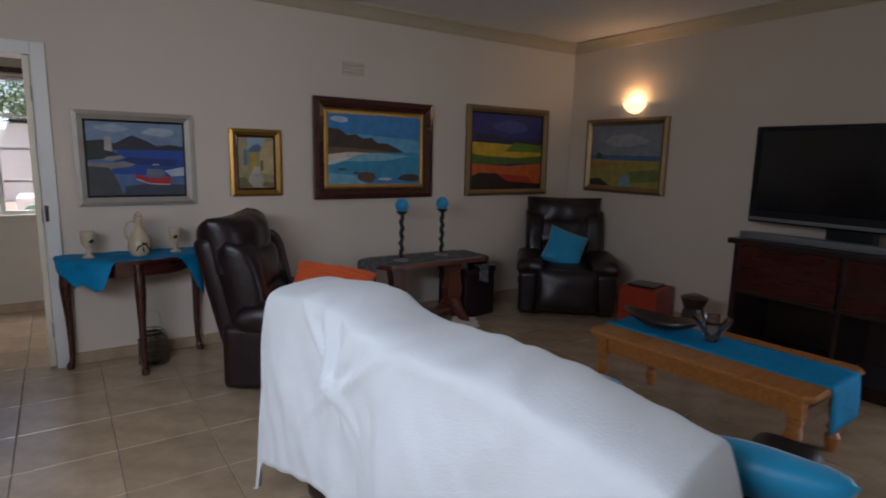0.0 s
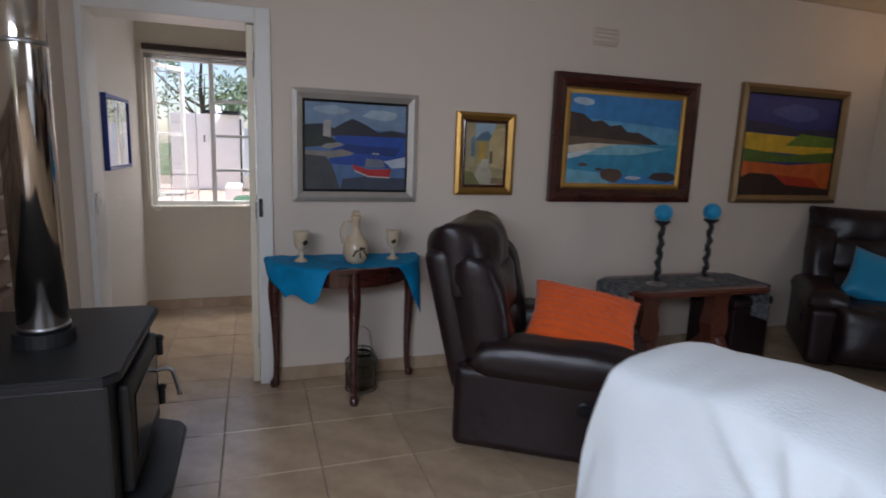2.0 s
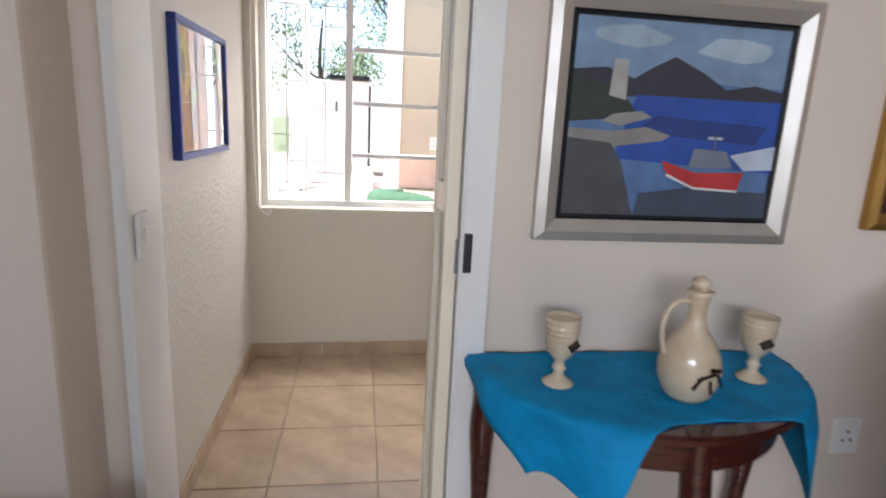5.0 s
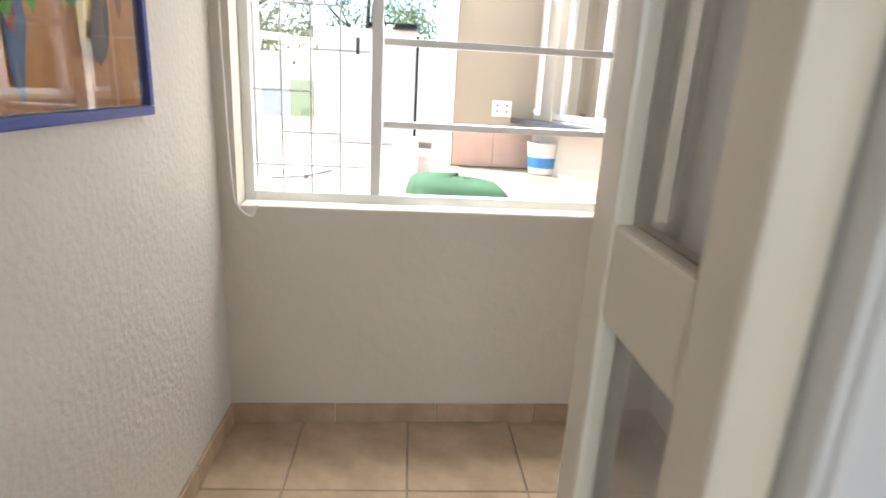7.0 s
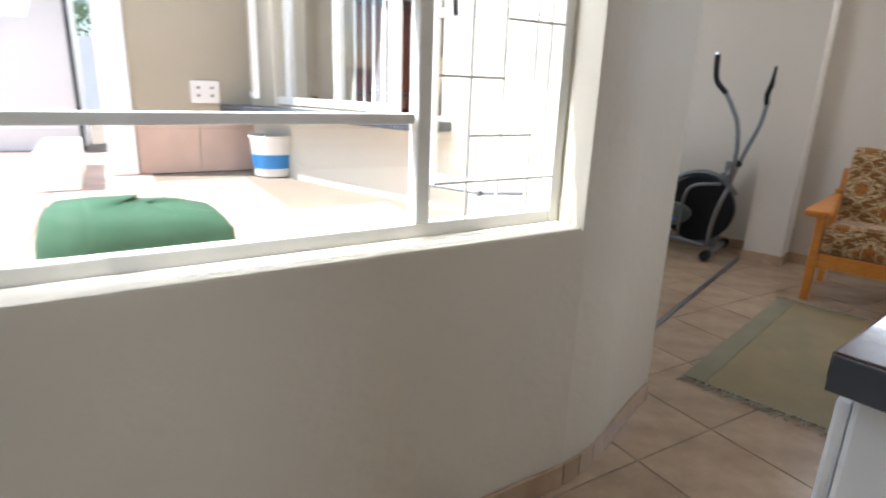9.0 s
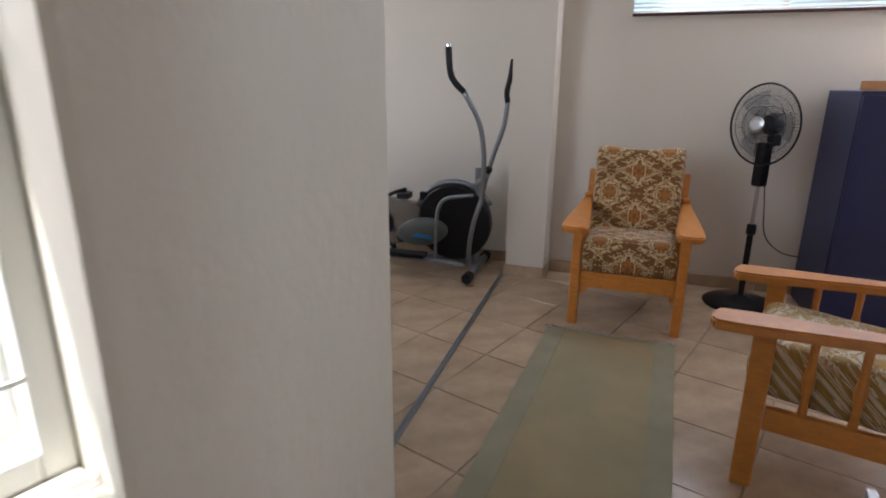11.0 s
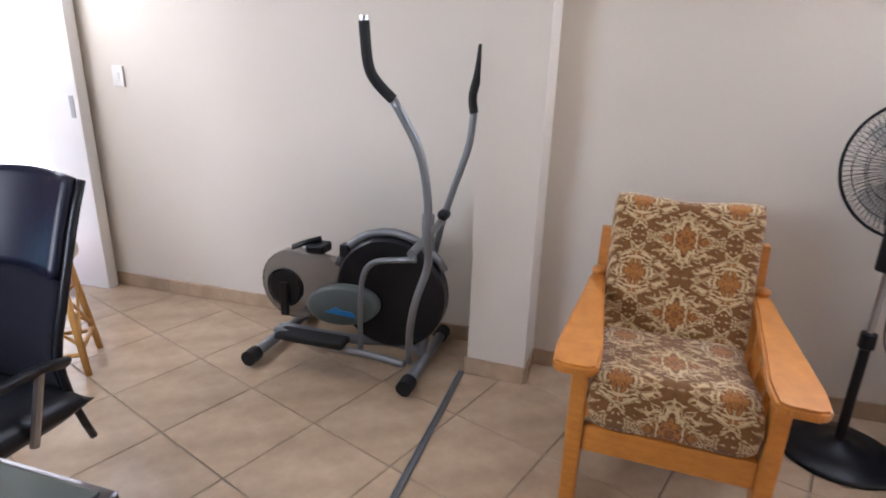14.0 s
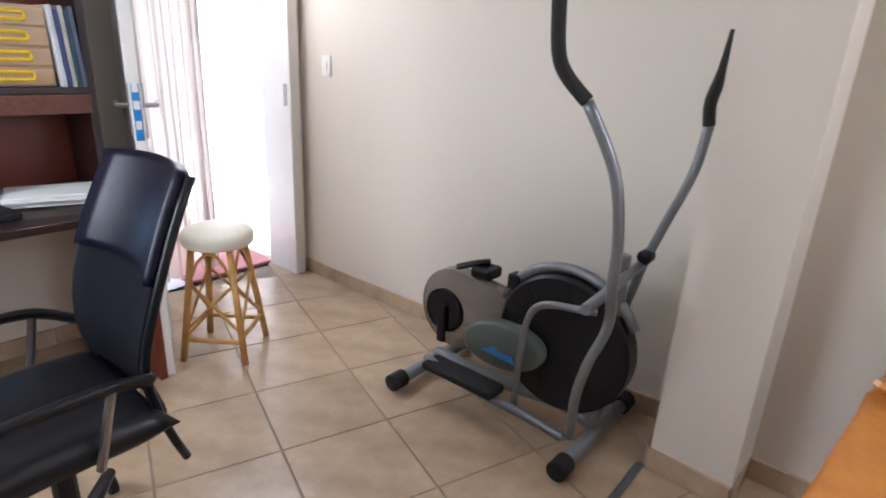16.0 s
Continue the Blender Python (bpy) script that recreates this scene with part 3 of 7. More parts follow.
# blind, drawn up
blind = thing("slatted_blind", 0.54, 6.745, 0, math.degrees(math.atan2(wd.y, wd.x)), "dark wooden slatted blind drawn up over the passage window", "blind")
bm = B()
box(bm, 0.05, -0.05, 2.045, 1.92, -0.005, 2.085, 0.004)
part("headrail", bm, M_DARKW, blind)
for k in range(5):
    bm = B()
    box(bm, 0.06, -0.048, 1.985 + k * 0.011, 1.91, -0.008, 1.989 + k * 0.011, 0.0012, 1)
    part("slat", bm, M_DARKW if k < 3 else M_WHITE, blind)
bm = B()
tube(bm, smooth_path([(0.045, -0.03, 2.04), (0.038, -0.02, 1.5), (0.05, -0.02, 0.95), (0.07, -0.022, 0.85), (0.11, -0.02, 0.82), (0.13, -0.02, 0.86)]), 0.004, 6)
part("cord", bm, M_WHITE, blind)

# abstract picture behind glass in a blue frame on the passage wall
pic = thing("glazed_picture", 0.54, 5.91, 1.405, 90, "abstract painting in shiny blue frame behind reflecting glass", "picture")
W2, HH = 0.33, 0.225
for x0, z0, x1, z1 in ((-W2, -HH, W2, -HH + 0.022), (-W2, HH - 0.022, W2, HH), (-W2, -HH + 0.0225, -W2 + 0.022, HH - 0.0225), (W2 - 0.022, -HH + 0.0225, W2, HH - 0.0225)):
    bm = B()
    box(bm, x0, -0.03, z0, x1, 0, z1, 0.004)
    part("frame", bm, M_BLUEF, pic)


def flat_shape(poly, y, m_, parent, name="paint_shape"):
    """One flat painted area, as an outline (x, z) on the plane y."""
    bm = B()
    vs = [bm.verts.new((px, y, pz)) for px, pz in poly]
    f = bm.faces.new(vs)
    f.normal_update()
    if f.normal.y > 0:
        f.normal_flip()
    return part(name, bm, m_, parent)


PAINTS = {}


def paint(r, g, b):
    key = (r, g, b)
    if key not in PAINTS:
        PAINTS[key] = mat("oil_paint", key, 0.55, var=0.22, scale=13, bump=0.3, bscale=60)
    return PAINTS[key]


flat_shape([(-0.31, -0.2), (0.31, -0.2), (0.31, 0.2), (-0.31, 0.2)], -0.006, paint(0.55, 0.22, 0.04), pic, "canvas")
rng = random.Random(5)
for k in range(26):
    x, z = rng.uniform(-0.28, 0.28), rng.uniform(-0.16, 0.18)
    w, h = rng.uniform(0.015, 0.05), rng.uniform(0.04, 0.14)
    col = rng.choice([(0.10, 0.40, 0.03), (0.70, 0.22, 0.02), (0.05, 0.16, 0.35), (0.30, 0.07, 0.03), (0.65, 0.45, 0.05), (0.06, 0.05, 0.05)])
    pts = [(max(-0.305, min(0.305, x + w * math.cos(a) * rng.uniform(0.6, 1))), max(-0.195, min(0.195, z + h * math.sin(a) * rng.uniform(0.6, 1)))) for a in (i * math.pi / 4 for i in range(8))]
    flat_shape(pts, -0.0063 - k * 0.0004, paint(*col), pic)
bm = B()
box(bm, -0.307, -0.021, -0.202, 0.307, -0.018, 0.202)
part("glass", bm, M_GLASS, pic)


# ---- lounge: paintings ----
def framed(name, x0, x1, z0, z1, turn, base, material, fw, label, depth=0.035, inner=None, iw=0.0):
    """A picture frame on a wall; base is the wall point under its middle. Returns the thing and its picture's half width and height."""
    t = thing(name, base[0], base[1], (z0 + z1) / 2, turn, label, "painting", "paintings on the wall")
    w, h = (x1 - x0) / 2, (z1 - z0) / 2

    def ring(a, b, y0, y1, m_, nm):
        fwid = ring.width
        corners = [(-a, -b), (a, -b), (a, b), (-a, b)]
        inn = [(-a + fwid, -b + fwid), (a - fwid, -b + fwid), (a - fwid, b - fwid), (-a + fwid, b - fwid)]
        for k in range(4):
            bm = B()
            k2 = (k + 1) % 4
            o0, o1, i0, i1 = corners[k], corners[k2], inn[k], inn[k2]
            m0 = ((o0[0] * 0.55 + i0[0] * 0.45), (o0[1] * 0.55 + i0[1] * 0.45))
            m1 = ((o1[0] * 0.55 + i1[0] * 0.45), (o1[1] * 0.55 + i1[1] * 0.45))
            loops = []
            for p, y in ((o0, 0), (o0, y0 * 0.75), (m0, y0), (i0, y1), (i0, 0)):
                loops.append((bm.verts.new((p[0], -y, p[1])),))
            ends = []
            for p, y in ((o1, 0), (o1, y0 * 0.75), (m1, y0), (i1, y1), (i1, 0)):
                ends.append((bm.verts.new((p[0], -y, p[1])),))
            for j in range(4):
                bm.faces.new((loops[j][0], ends[j][0], ends[j + 1][0], loops[j + 1][0]))
            bmesh.ops.recalc_face_normals(bm, faces=bm.faces)
            part(nm, bm, m_, t)

    ring.width = fw
    ring(w, h, depth, depth * 0.5, material, "frame")
    w, h = w - fw, h - fw
    if inner is not None:
        ring.width = iw
        ring(w, h, depth * 0.5, depth * 0.42, inner, "slip")
        w, h = w - iw, h - iw
    return t, w, h


def canvas(t, w, h, layers, y=-0.010):
    """Painted areas in order, given in fractions of the picture (0 to 1, 0 to 1 upward)."""
    for k, (col, poly) in enumerate(layers):
        flat_shape([((px * 2 - 1) * w, (pz * 2 - 1) * h) for px, pz in poly], y - 0.0005 * k, paint(*col), t, "canvas" if k == 0 else "paint_shape")


def blob(cx, cz, rx, rz, n=9, seed=0, lo=0.7):
    r = random.Random(seed)
    return [(min(1, max(0, cx + rx * math.cos(a) * r.uniform(lo, 1))), min(1, max(0, cz + rz * math.sin(a) * r.uniform(lo, 1)))) for a in (2 * math.pi * i / n for i in range(n))]


FULL = [(0, 0), (1, 0), (1, 1), (0, 1)]
t, w, h = framed("harbour_painting", 1.572, 2.282, 1.062, 1.680, 0, (1.927, 5.05), M_SILVER, 0.055, "harbour painting with red boat in a silver frame", inner=M_BLACK, iw=0.014)
canvas(t, w, h, [
    ((0.075, 0.15, 0.30), FULL),
    ((0.17, 0.25, 0.36), [(0, 0.72), (1, 0.70), (1, 1), (0, 1)]),
    ((0.33, 0.40, 0.46), blob(0.75, 0.88, 0.22, 0.07, 9, 1)),
    ((0.28, 0.35, 0.42), blob(0.25, 0.92, 0.2, 0.06, 9, 2)),
    ((0.025, 0.022, 0.035), [(0, 0.62), (1, 0.62), (1, 0.68), (0.86, 0.71), (0.72, 0.68), (0.60, 0.76), (0.46, 0.83), (0.36, 0.77), (0.28, 0.71), (0.15, 0.76), (0, 0.74)]),
    ((0.012, 0.06, 0.30), [(0.22, 0.30), (1, 0.25), (1, 0.63), (0.3, 0.63)]),
    ((0.008, 0.03, 0.16), [(0.30, 0.44), (0.9, 0.40), (0.95, 0.5), (0.4, 0.53)]),
    ((0.02, 0.028, 0.02), [(0, 0.48), (0.32, 0.52), (0.22, 0.66), (0, 0.72)]),
    ((0.36, 0.33, 0.30), [(0.17, 0.62), (0.25, 0.60), (0.245, 0.80), (0.18, 0.80)]),
    ((0.22, 0.20, 0.18), [(0, 0.38), (0.2, 0.36), (0.44, 0.40), (0.48, 0.43), (0.36, 0.47), (0.2, 0.44), (0, 0.45)]),
    ((0.26, 0.24, 0.21), [(0.15, 0.49), (0.24, 0.47), (0.38, 0.52), (0.33, 0.55), (0.2, 0.53)]),
    ((0.055, 0.055, 0.06), [(0, 0), (0.34, 0), (0.26, 0.28), (0.2, 0.38), (0, 0.40)]),
    ((0.04, 0.05, 0.08), [(0.34, 0), (1, 0), (1, 0.14), (0.6, 0.16), (0.36, 0.12)]),
    ((0.45, 0.50, 0.58), [(0.78, 0.34), (1, 0.40), (1, 0.27), (0.86, 0.26)]),
    ((0.42, 0.02, 0.02), [(0.45, 0.30), (0.62, 0.24), (0.86, 0.25), (0.84, 0.15), (0.62, 0.16), (0.48, 0.23)]),
    ((0.60, 0.58, 0.55), [(0.48, 0.215), (0.62, 0.15), (0.84, 0.14), (0.84, 0.152), (0.62, 0.163), (0.48, 0.232)]),
    ((0.16, 0.18, 0.22), [(0.58, 0.27), (0.8, 0.27), (0.76, 0.36), (0.6, 0.37)]),
    ((0.40, 0.42, 0.45), [(0.66, 0.42), (0.73, 0.42), (0.73, 0.435), (0.66, 0.435)]),
    ((0.10, 0.10, 0.12), [(0.69, 0.36), (0.70, 0.36), (0.70, 0.45), (0.69, 0.45)])])
t, w, h = framed("street_painting", 2.526, 2.911, 1.108, 1.606, 0, (2.72, 5.05), M_GOLD, 0.045, "small village street painting in a gold frame", inner=M_MAHOG, iw=0.018)
canvas(t, w, h, [
    ((0.33, 0.28, 0.13), FULL), ((0.30, 0.40, 0.48), [(0.25, 0.75), (0.75, 0.75), (0.75, 1), (0.25, 1)]),
    ((0.10, 0.16, 0.22), [(0.22, 0.72), (0.8, 0.72), (0.55, 0.88), (0.4, 0.84)]), ((0.40, 0.33, 0.18), [(0.0, 0.2), (0.22, 0.3), (0.22, 0.95), (0, 1)]),
    ((0.12, 0.20, 0.24), [(0.14, 0.45), (0.24, 0.45), (0.24, 0.8), (0.14, 0.75)]), ((0.48, 0.30, 0.05), [(0.35, 0.35), (0.52, 0.35), (0.5, 0.7), (0.36, 0.68)]),
    ((0.50, 0.38, 0.18), [(0.6, 0.3), (1, 0.25), (1, 0.95), (0.72, 0.9), (0.6, 0.7)]), ((0.15, 0.10, 0.06), [(0.62, 0.35), (0.7, 0.35), (0.7, 0.55), (0.62, 0.55)]),
    ((0.42, 0.38, 0.28), [(0.2, 0), (0.8, 0), (0.6, 0.35), (0.35, 0.35)]), ((0.50, 0.47, 0.38), [(0.4, 0.28), (0.6, 0.28), (0.6, 0.42), (0.42, 0.42)]),
    ((0.16, 0.15, 0.05), [(0, 0), (0.4, 0), (0.2, 0.2), (0, 0.22)]), ((0.20, 0.13, 0.06), [(0.66, 0.02), (1, 0), (1, 0.1), (0.7, 0.12)])])
t, w, h = framed("bay_painting", 3.17, 4.285, 1.07, 1.885, 0, (3.728, 5.05), M_MAHOG, 0.085, "mountain and bay painting in a broad dark wooden frame", 0.05, M_GOLD, 0.038)
canvas(t, w, h, [
    ((0.045, 0.22, 0.50), FULL), ((0.12, 0.36, 0.56), [(0, 0.46), (1, 0.46), (1, 0.66), (0, 0.75)]),
    ((0.45, 0.55, 0.65), blob(0.12, 0.92, 0.11, 0.05, 9, 4)),
    ((0.035, 0.26, 0.42), [(0, 0.1), (1, 0.1), (1, 0.47), (0.5, 0.48), (0, 0.42)]),
    ((0.20, 0.45, 0.55), [(0.1, 0.32), (0.6, 0.34), (0.9, 0.42), (0.5, 0.46), (0.15, 0.42)]),
    ((0.05, 0.028, 0.018), [(0, 0.40), (0.3, 0.45), (0.6, 0.46), (0.82, 0.47), (0.74, 0.53), (0.62, 0.60), (0.52, 0.60), (0.45, 0.68), (0.36, 0.66), (0.28, 0.72), (0.2, 0.70), (0.12, 0.78), (0, 0.80)]),
    ((0.14, 0.09, 0.05), [(0, 0.40), (0.3, 0.44), (0.7, 0.47), (0.5, 0.50), (0.2, 0.52), (0, 0.53)]),
    ((0.60, 0.52, 0.40), [(0, 0.34), (0.1, 0.35), (0.34, 0.43), (0.45, 0.455), (0.2, 0.46), (0, 0.42)]),
    ((0.60, 0.66, 0.68), [(0, 0.27), (0.1, 0.30), (0.25, 0.39), (0.1, 0.36), (0, 0.33)]),
    ((0.16, 0.40, 0.52), [(0, 0), (0.4, 0), (0.3, 0.12), (0, 0.16)]),
    ((0.10, 0.055, 0.035), blob(0.40, 0.10, 0.13, 0.10, 11, 8)), ((0.05, 0.03, 0.028), blob(0.88, 0.09, 0.16, 0.07, 11, 9)),
    ((0.08, 0.05, 0.04), blob(0.14, 0.21, 0.05, 0.025, 8, 10)), ((0.07, 0.05, 0.04), blob(0.28, 0.16, 0.04, 0.02, 8, 11)),
    ((0.55, 0.62, 0.66), blob(0.6, 0.07, 0.09, 0.025, 9, 12))])
t, w, h = framed("fields_painting", 4.675, 5.715, 1.07, 1.925, 0, (5.195, 5.05), M_BRONZE, 0.06, "bright field landscape painting in a bronze frame", 0.045, M_BLACK, 0.012)
canvas(t, w, h, [
    ((0.025, 0.03, 0.16), FULL), ((0.05, 0.07, 0.24), blob(0.55, 0.84, 0.3, 0.1, 11, 3)), ((0.03, 0.025, 0.06), [(0, 0.62), (1, 0.60), (1, 0.70), (0.6, 0.66), (0.3, 0.72), (0, 0.74)]),
    ((0.62, 0.38, 0.015), [(0, 0.44), (1, 0.40), (1, 0.58), (0.5, 0.60), (0, 0.62)]), ((0.12, 0.20, 0.02), [(0.45, 0.50), (1, 0.50), (1, 0.60), (0.6, 0.63)]),
    ((0.08, 0.14, 0.015), [(0, 0.32), (1, 0.34), (1, 0.45), (0.5, 0.40), (0, 0.46)]), ((0.55, 0.11, 0.015), [(0, 0.06), (1, 0.04), (1, 0.34), (0.5, 0.30), (0, 0.33)]),
    ((0.40, 0.03, 0.01), [(0.2, 0.08), (0.9, 0.06), (0.8, 0.16), (0.3, 0.20)]), ((0.03, 0.012, 0.006), [(0, 0), (1, 0), (1, 0.05), (0.5, 0.09), (0.35, 0.2), (0.1, 0.21), (0, 0.16)])])
t, w, h = framed("plain_painting", 3.84, 4.79, 1.12, 1.84, -90, (6.08, 4.32), M_BRONZE, 0.065, "pale plain landscape painting in a bronze frame", 0.045)
canvas(t, w, h, [
    ((0.22, 0.24, 0.27), FULL), ((0.34, 0.34, 0.35), blob(0.5, 0.75, 0.35, 0.12, 11, 6)), ((0.07, 0.14, 0.28), [(0, 0.42), (1, 0.42), (1, 0.5), (0, 0.52)]),
    ((0.32, 0.26, 0.06), [(0, 0), (1, 0), (1, 0.42), (0, 0.44)]), ((0.38, 0.18, 0.05), [(0, 0.3), (0.5, 0.36), (0, 0.42)]), ((0.15, 0.19, 0.05), [(0.4, 0.05), (1, 0.1), (1, 0.3), (0.6, 0.25)]),
    ((0.20, 0.32, 0.36), [(0.42, 0), (0.62, 0), (0.58, 0.2), (0.5, 0.22)]), ((0.05, 0.07, 0.07), blob(0.12, 0.5, 0.07, 0.07, 9, 7)), ((0.03, 0.03, 0.02), [(0, 0), (0.3, 0), (0.15, 0.12), (0, 0.1)])])

# air vent
v_ = thing("wall_vent", 3.52, 5.05, 2.12, 0, "cream louvred air vent high on the wall", "air vent")
bm = B()
box(bm, -0.095, -0.008, -0.055, 0.095, 0, 0.055, 0.003)
part("backing", bm, M_WALL, v_)
for k in range(4):
    bm = B()
    box(bm, -0.09, -0.011, -0.006, 0.09, 0.011, 0.006, 0.002, 1, Matrix.Translation((0, -0.015, -0.038 + k * 0.026)) @ Matrix.Rotation(radians(35), 4, "X"))
    part("slat", bm, M_WALL, v_)

# uplighter with its bulb
sc_ = thing("wall_lamp", 6.08, 4.24, 1.93, -90, "half-bowl glass wall uplighter, switched on", "wall lamp")
bm = B()
n = 20
rows = []
for i in range(7):
    f = i / 6
    r = 0.115 * math.sin(f * math.pi / 2) ** 0.7 + 0.004
    rows.append([bm.verts.new((r * math.cos(math.pi * k / n), -0.004 - r * 0.9 * math.sin(math.pi * k / n), -0.055 + 0.10 * f)) for k in range(n + 1)])
for a, b in zip(rows, rows[1:]):
    for k in range(n):
        bm.faces.new((a[k], a[k + 1], b[k + 1], b[k]))
part("shade", bm, emit("lit_alabaster_glass", (1.0, 0.72, 0.38), 1.6), sc_, smooth=True)
bm = B()
box(bm, -0.04, -0.012, -0.05, 0.04, 0, 0.03, 0.004)
part("bracket", bm, M_WHITE, sc_)
bulb = new("uplighter_bulb", bpy.data.lights.new("uplighter_bulb", "POINT"))
bulb.data.energy, bulb.data.color, bulb.data.shadow_soft_size = 2.2, (1.0, 0.66, 0.36), 0.03
bulb.location = (6.01, 4.24, 1.975)


# ---- lounge: half-moon table and what stands on it ----
hm = thing("half_moon_table", 1.855, 5.02, 0, 0, "half-moon mahogany table with cabriole legs against the wall", "table")
bm = B()
arc = [(0.43 * math.cos(a), -0.43 * math.sin(a)) for a in (math.pi * k / 28 for k in range(29))]
prism(bm, arc, 0.728, 0.752)
bmesh.ops.bevel(bm, geom=[e for e in bm.edges if abs(e.verts[0].co.z - e.verts[1].co.z) < 1e-5], offset=0.007, segments=2, affect="EDGES")
part("tabletop", bm, M_MAHOG, hm)
bm = B()
prism(bm, [(0.385 * math.cos(a), -0.385 * math.sin(a)) for a in (math.pi * k / 28 for k in range(29))], 0.645, 0.727)
part("apron", bm, M_MAHOG, hm)


def cabriole(px, py, ax, ay, name="leg"):
    bm = B()
    pts = smooth_path([(px, py, 0.728), (px + 0.008 * ax, py + 0.008 * ay, 0.64), (px + 0.02 * ax, py + 0.02 * ay, 0.55), (px + 0.005 * ax, py + 0.005 * ay, 0.36), (px - 0.004 * ax, py - 0.004 * ay, 0.18), (px + 0.008 * ax, py + 0.008 * ay, 0.06), (px + 0.03 * ax, py + 0.03 * ay, 0.025), (px + 0.032 * ax, py + 0.032 * ay, 0.0)], 4)
    k = len(pts)
    base = [0.032, 0.034, 0.034, 0.024, 0.019, 0.017, 0.026, 0.022]
    rs = [base[min(7, int(i * 7 / (k - 1)))] * (1 - (i * 7 / (k - 1)) % 1) + base[min(7, int(i * 7 / (k - 1)) + 1)] * ((i * 7 / (k - 1)) % 1) for i in range(k)]
    tube(bm, pts, rs, 12)
    part(name, bm, M_MAHOG, hm, smooth=True)


cabriole(-0.385, -0.035, -0.4, -0.3)
cabriole(0.385, -0.035, 0.4, -0.3)
cabriole(0.0, -0.365, 0, -1)


bm = B()
n = 60
g = []
for i in range(n + 1):
    row = []
    for j in range(n + 1):
        # a long cloth laid against the wall; its ends and front corners hang past the rounded edge
        a = -0.47 + 1.08 * i / n
        b = -0.002 - (0.37 + 0.17 * math.exp(-((a + 0.27) / 0.12) ** 2) + 0.06 * math.exp(-((a - 0.5) / 0.15) ** 2)) * j / n
        x, y = a, b
        r = math.hypot(x, y)
        z = 0.7555 + 0.003 * noise.noise((x * 8, y * 8, 2.0)) + 0.0016 * math.sin(60 * (x * 0.8 + y * 0.6))
        if r > 0.438:
            e = r - 0.438
            nx, ny = x / r, y / r
            wv = 0.016 * min(1, e / 0.08) * math.sin(9 * math.atan2(ny, nx) + 1.0)
            x, y = nx * (0.446 + 0.06 * e + wv), min(-0.004, ny * (0.446 + 0.06 * e + wv))
            z = 0.753 - e * 1.0
        row.append(bm.verts.new((x, y, z)))
    g.append(row)
for i in range(n):
    for j in range(n):
        bm.faces.new((g[i][j], g[i + 1][j], g[i + 1][j + 1], g[i][j + 1]))
cloth = link(bm, "tablecloth", M_TEAL, smooth=True)
cloth.location = (1.855, 5.02, 0)
tagged(cloth, "crinkled turquoise cloth draped over the half-moon table", "tablecloth")
so = cloth.modifiers.new("thickness", "SOLIDIFY")
so.thickness, so.offset = 0.003, 1


def goblet(x, y, turn):
    t = thing("goblet", x, y, 0.7575, turn, "cream glazed stoneware goblet with dark brown bands", "goblet", "goblets on the table")
    bm = B()
    lathe(bm, [(0, 0), (0.036, 0), (0.037, 0.005), (0.022, 0.014), (0.012, 0.024), (0.013, 0.034), (0.018, 0.040), (0.013, 0.047), (0.012, 0.058), (0.022, 0.068), (0.034, 0.085), (0.037, 0.105), (0.038, 0.13), (0.041, 0.165), (0.038, 0.165), (0.034, 0.12), (0.028, 0.09), (0, 0.078)], 22)
    part("cup", bm, M_CERAMIC, t, smooth=True)
    for k in range(4):
        bm = B()
        lathe(bm, [(0.0385 + 0.0006 * k, -0.0025), (0.0396 + 0.0006 * k, 0), (0.0385 + 0.0006 * k, 0.0025)], 22, 0, 0, 0.118 + 0.012 * k)
        part("band", bm, M_CERAMIC, t)
    bm = B()
    puff(bm, 0.03, 0.022, 0.006, Matrix.Translation((0.012, -0.037, 0.105)) @ Matrix.Rotation(radians(90), 4, "X") @ Matrix.Rotation(radians(35), 4, "Z"), 6)
    part("brown_leaf_mark", bm, M_GLAZE, t)
    return t


goblet(1.60, 4.835, 10)
goblet(2.105, 4.84, -25)
jug = thing("jug", 1.882, 4.765, 0.7575, 0, "cream stoneware jug with stopper, handle and dark leaf marks", "jug")
bm = B()
lathe(bm, [(0, 0), (0.045, 0), (0.055, 0.012), (0.068, 0.045), (0.070, 0.075), (0.062, 0.11), (0.044, 0.142), (0.026, 0.165), (0.020, 0.19), (0.020, 0.215), (0.024, 0.236), (0.032, 0.250), (0.026, 0.252), (0, 0.250)], 28)
part("body", bm, M_CERAMIC, jug, smooth=True)
bm = B()
lathe(bm, [(0, 0.25), (0.017, 0.251), (0.020, 0.262), (0.024, 0.266), (0.018, 0.275), (0.010, 0.280), (0, 0.284)], 16)
part("stopper", bm, M_CERAMIC, jug, smooth=True)
bm = B()
tube(bm, smooth_path([(-0.021, 0, 0.225), (-0.055, 0, 0.222), (-0.075, 0, 0.19), (-0.078, 0, 0.15), (-0.066, 0, 0.105)]), 0.007, 8)
part("handle", bm, M_CERAMIC, jug, smooth=True)
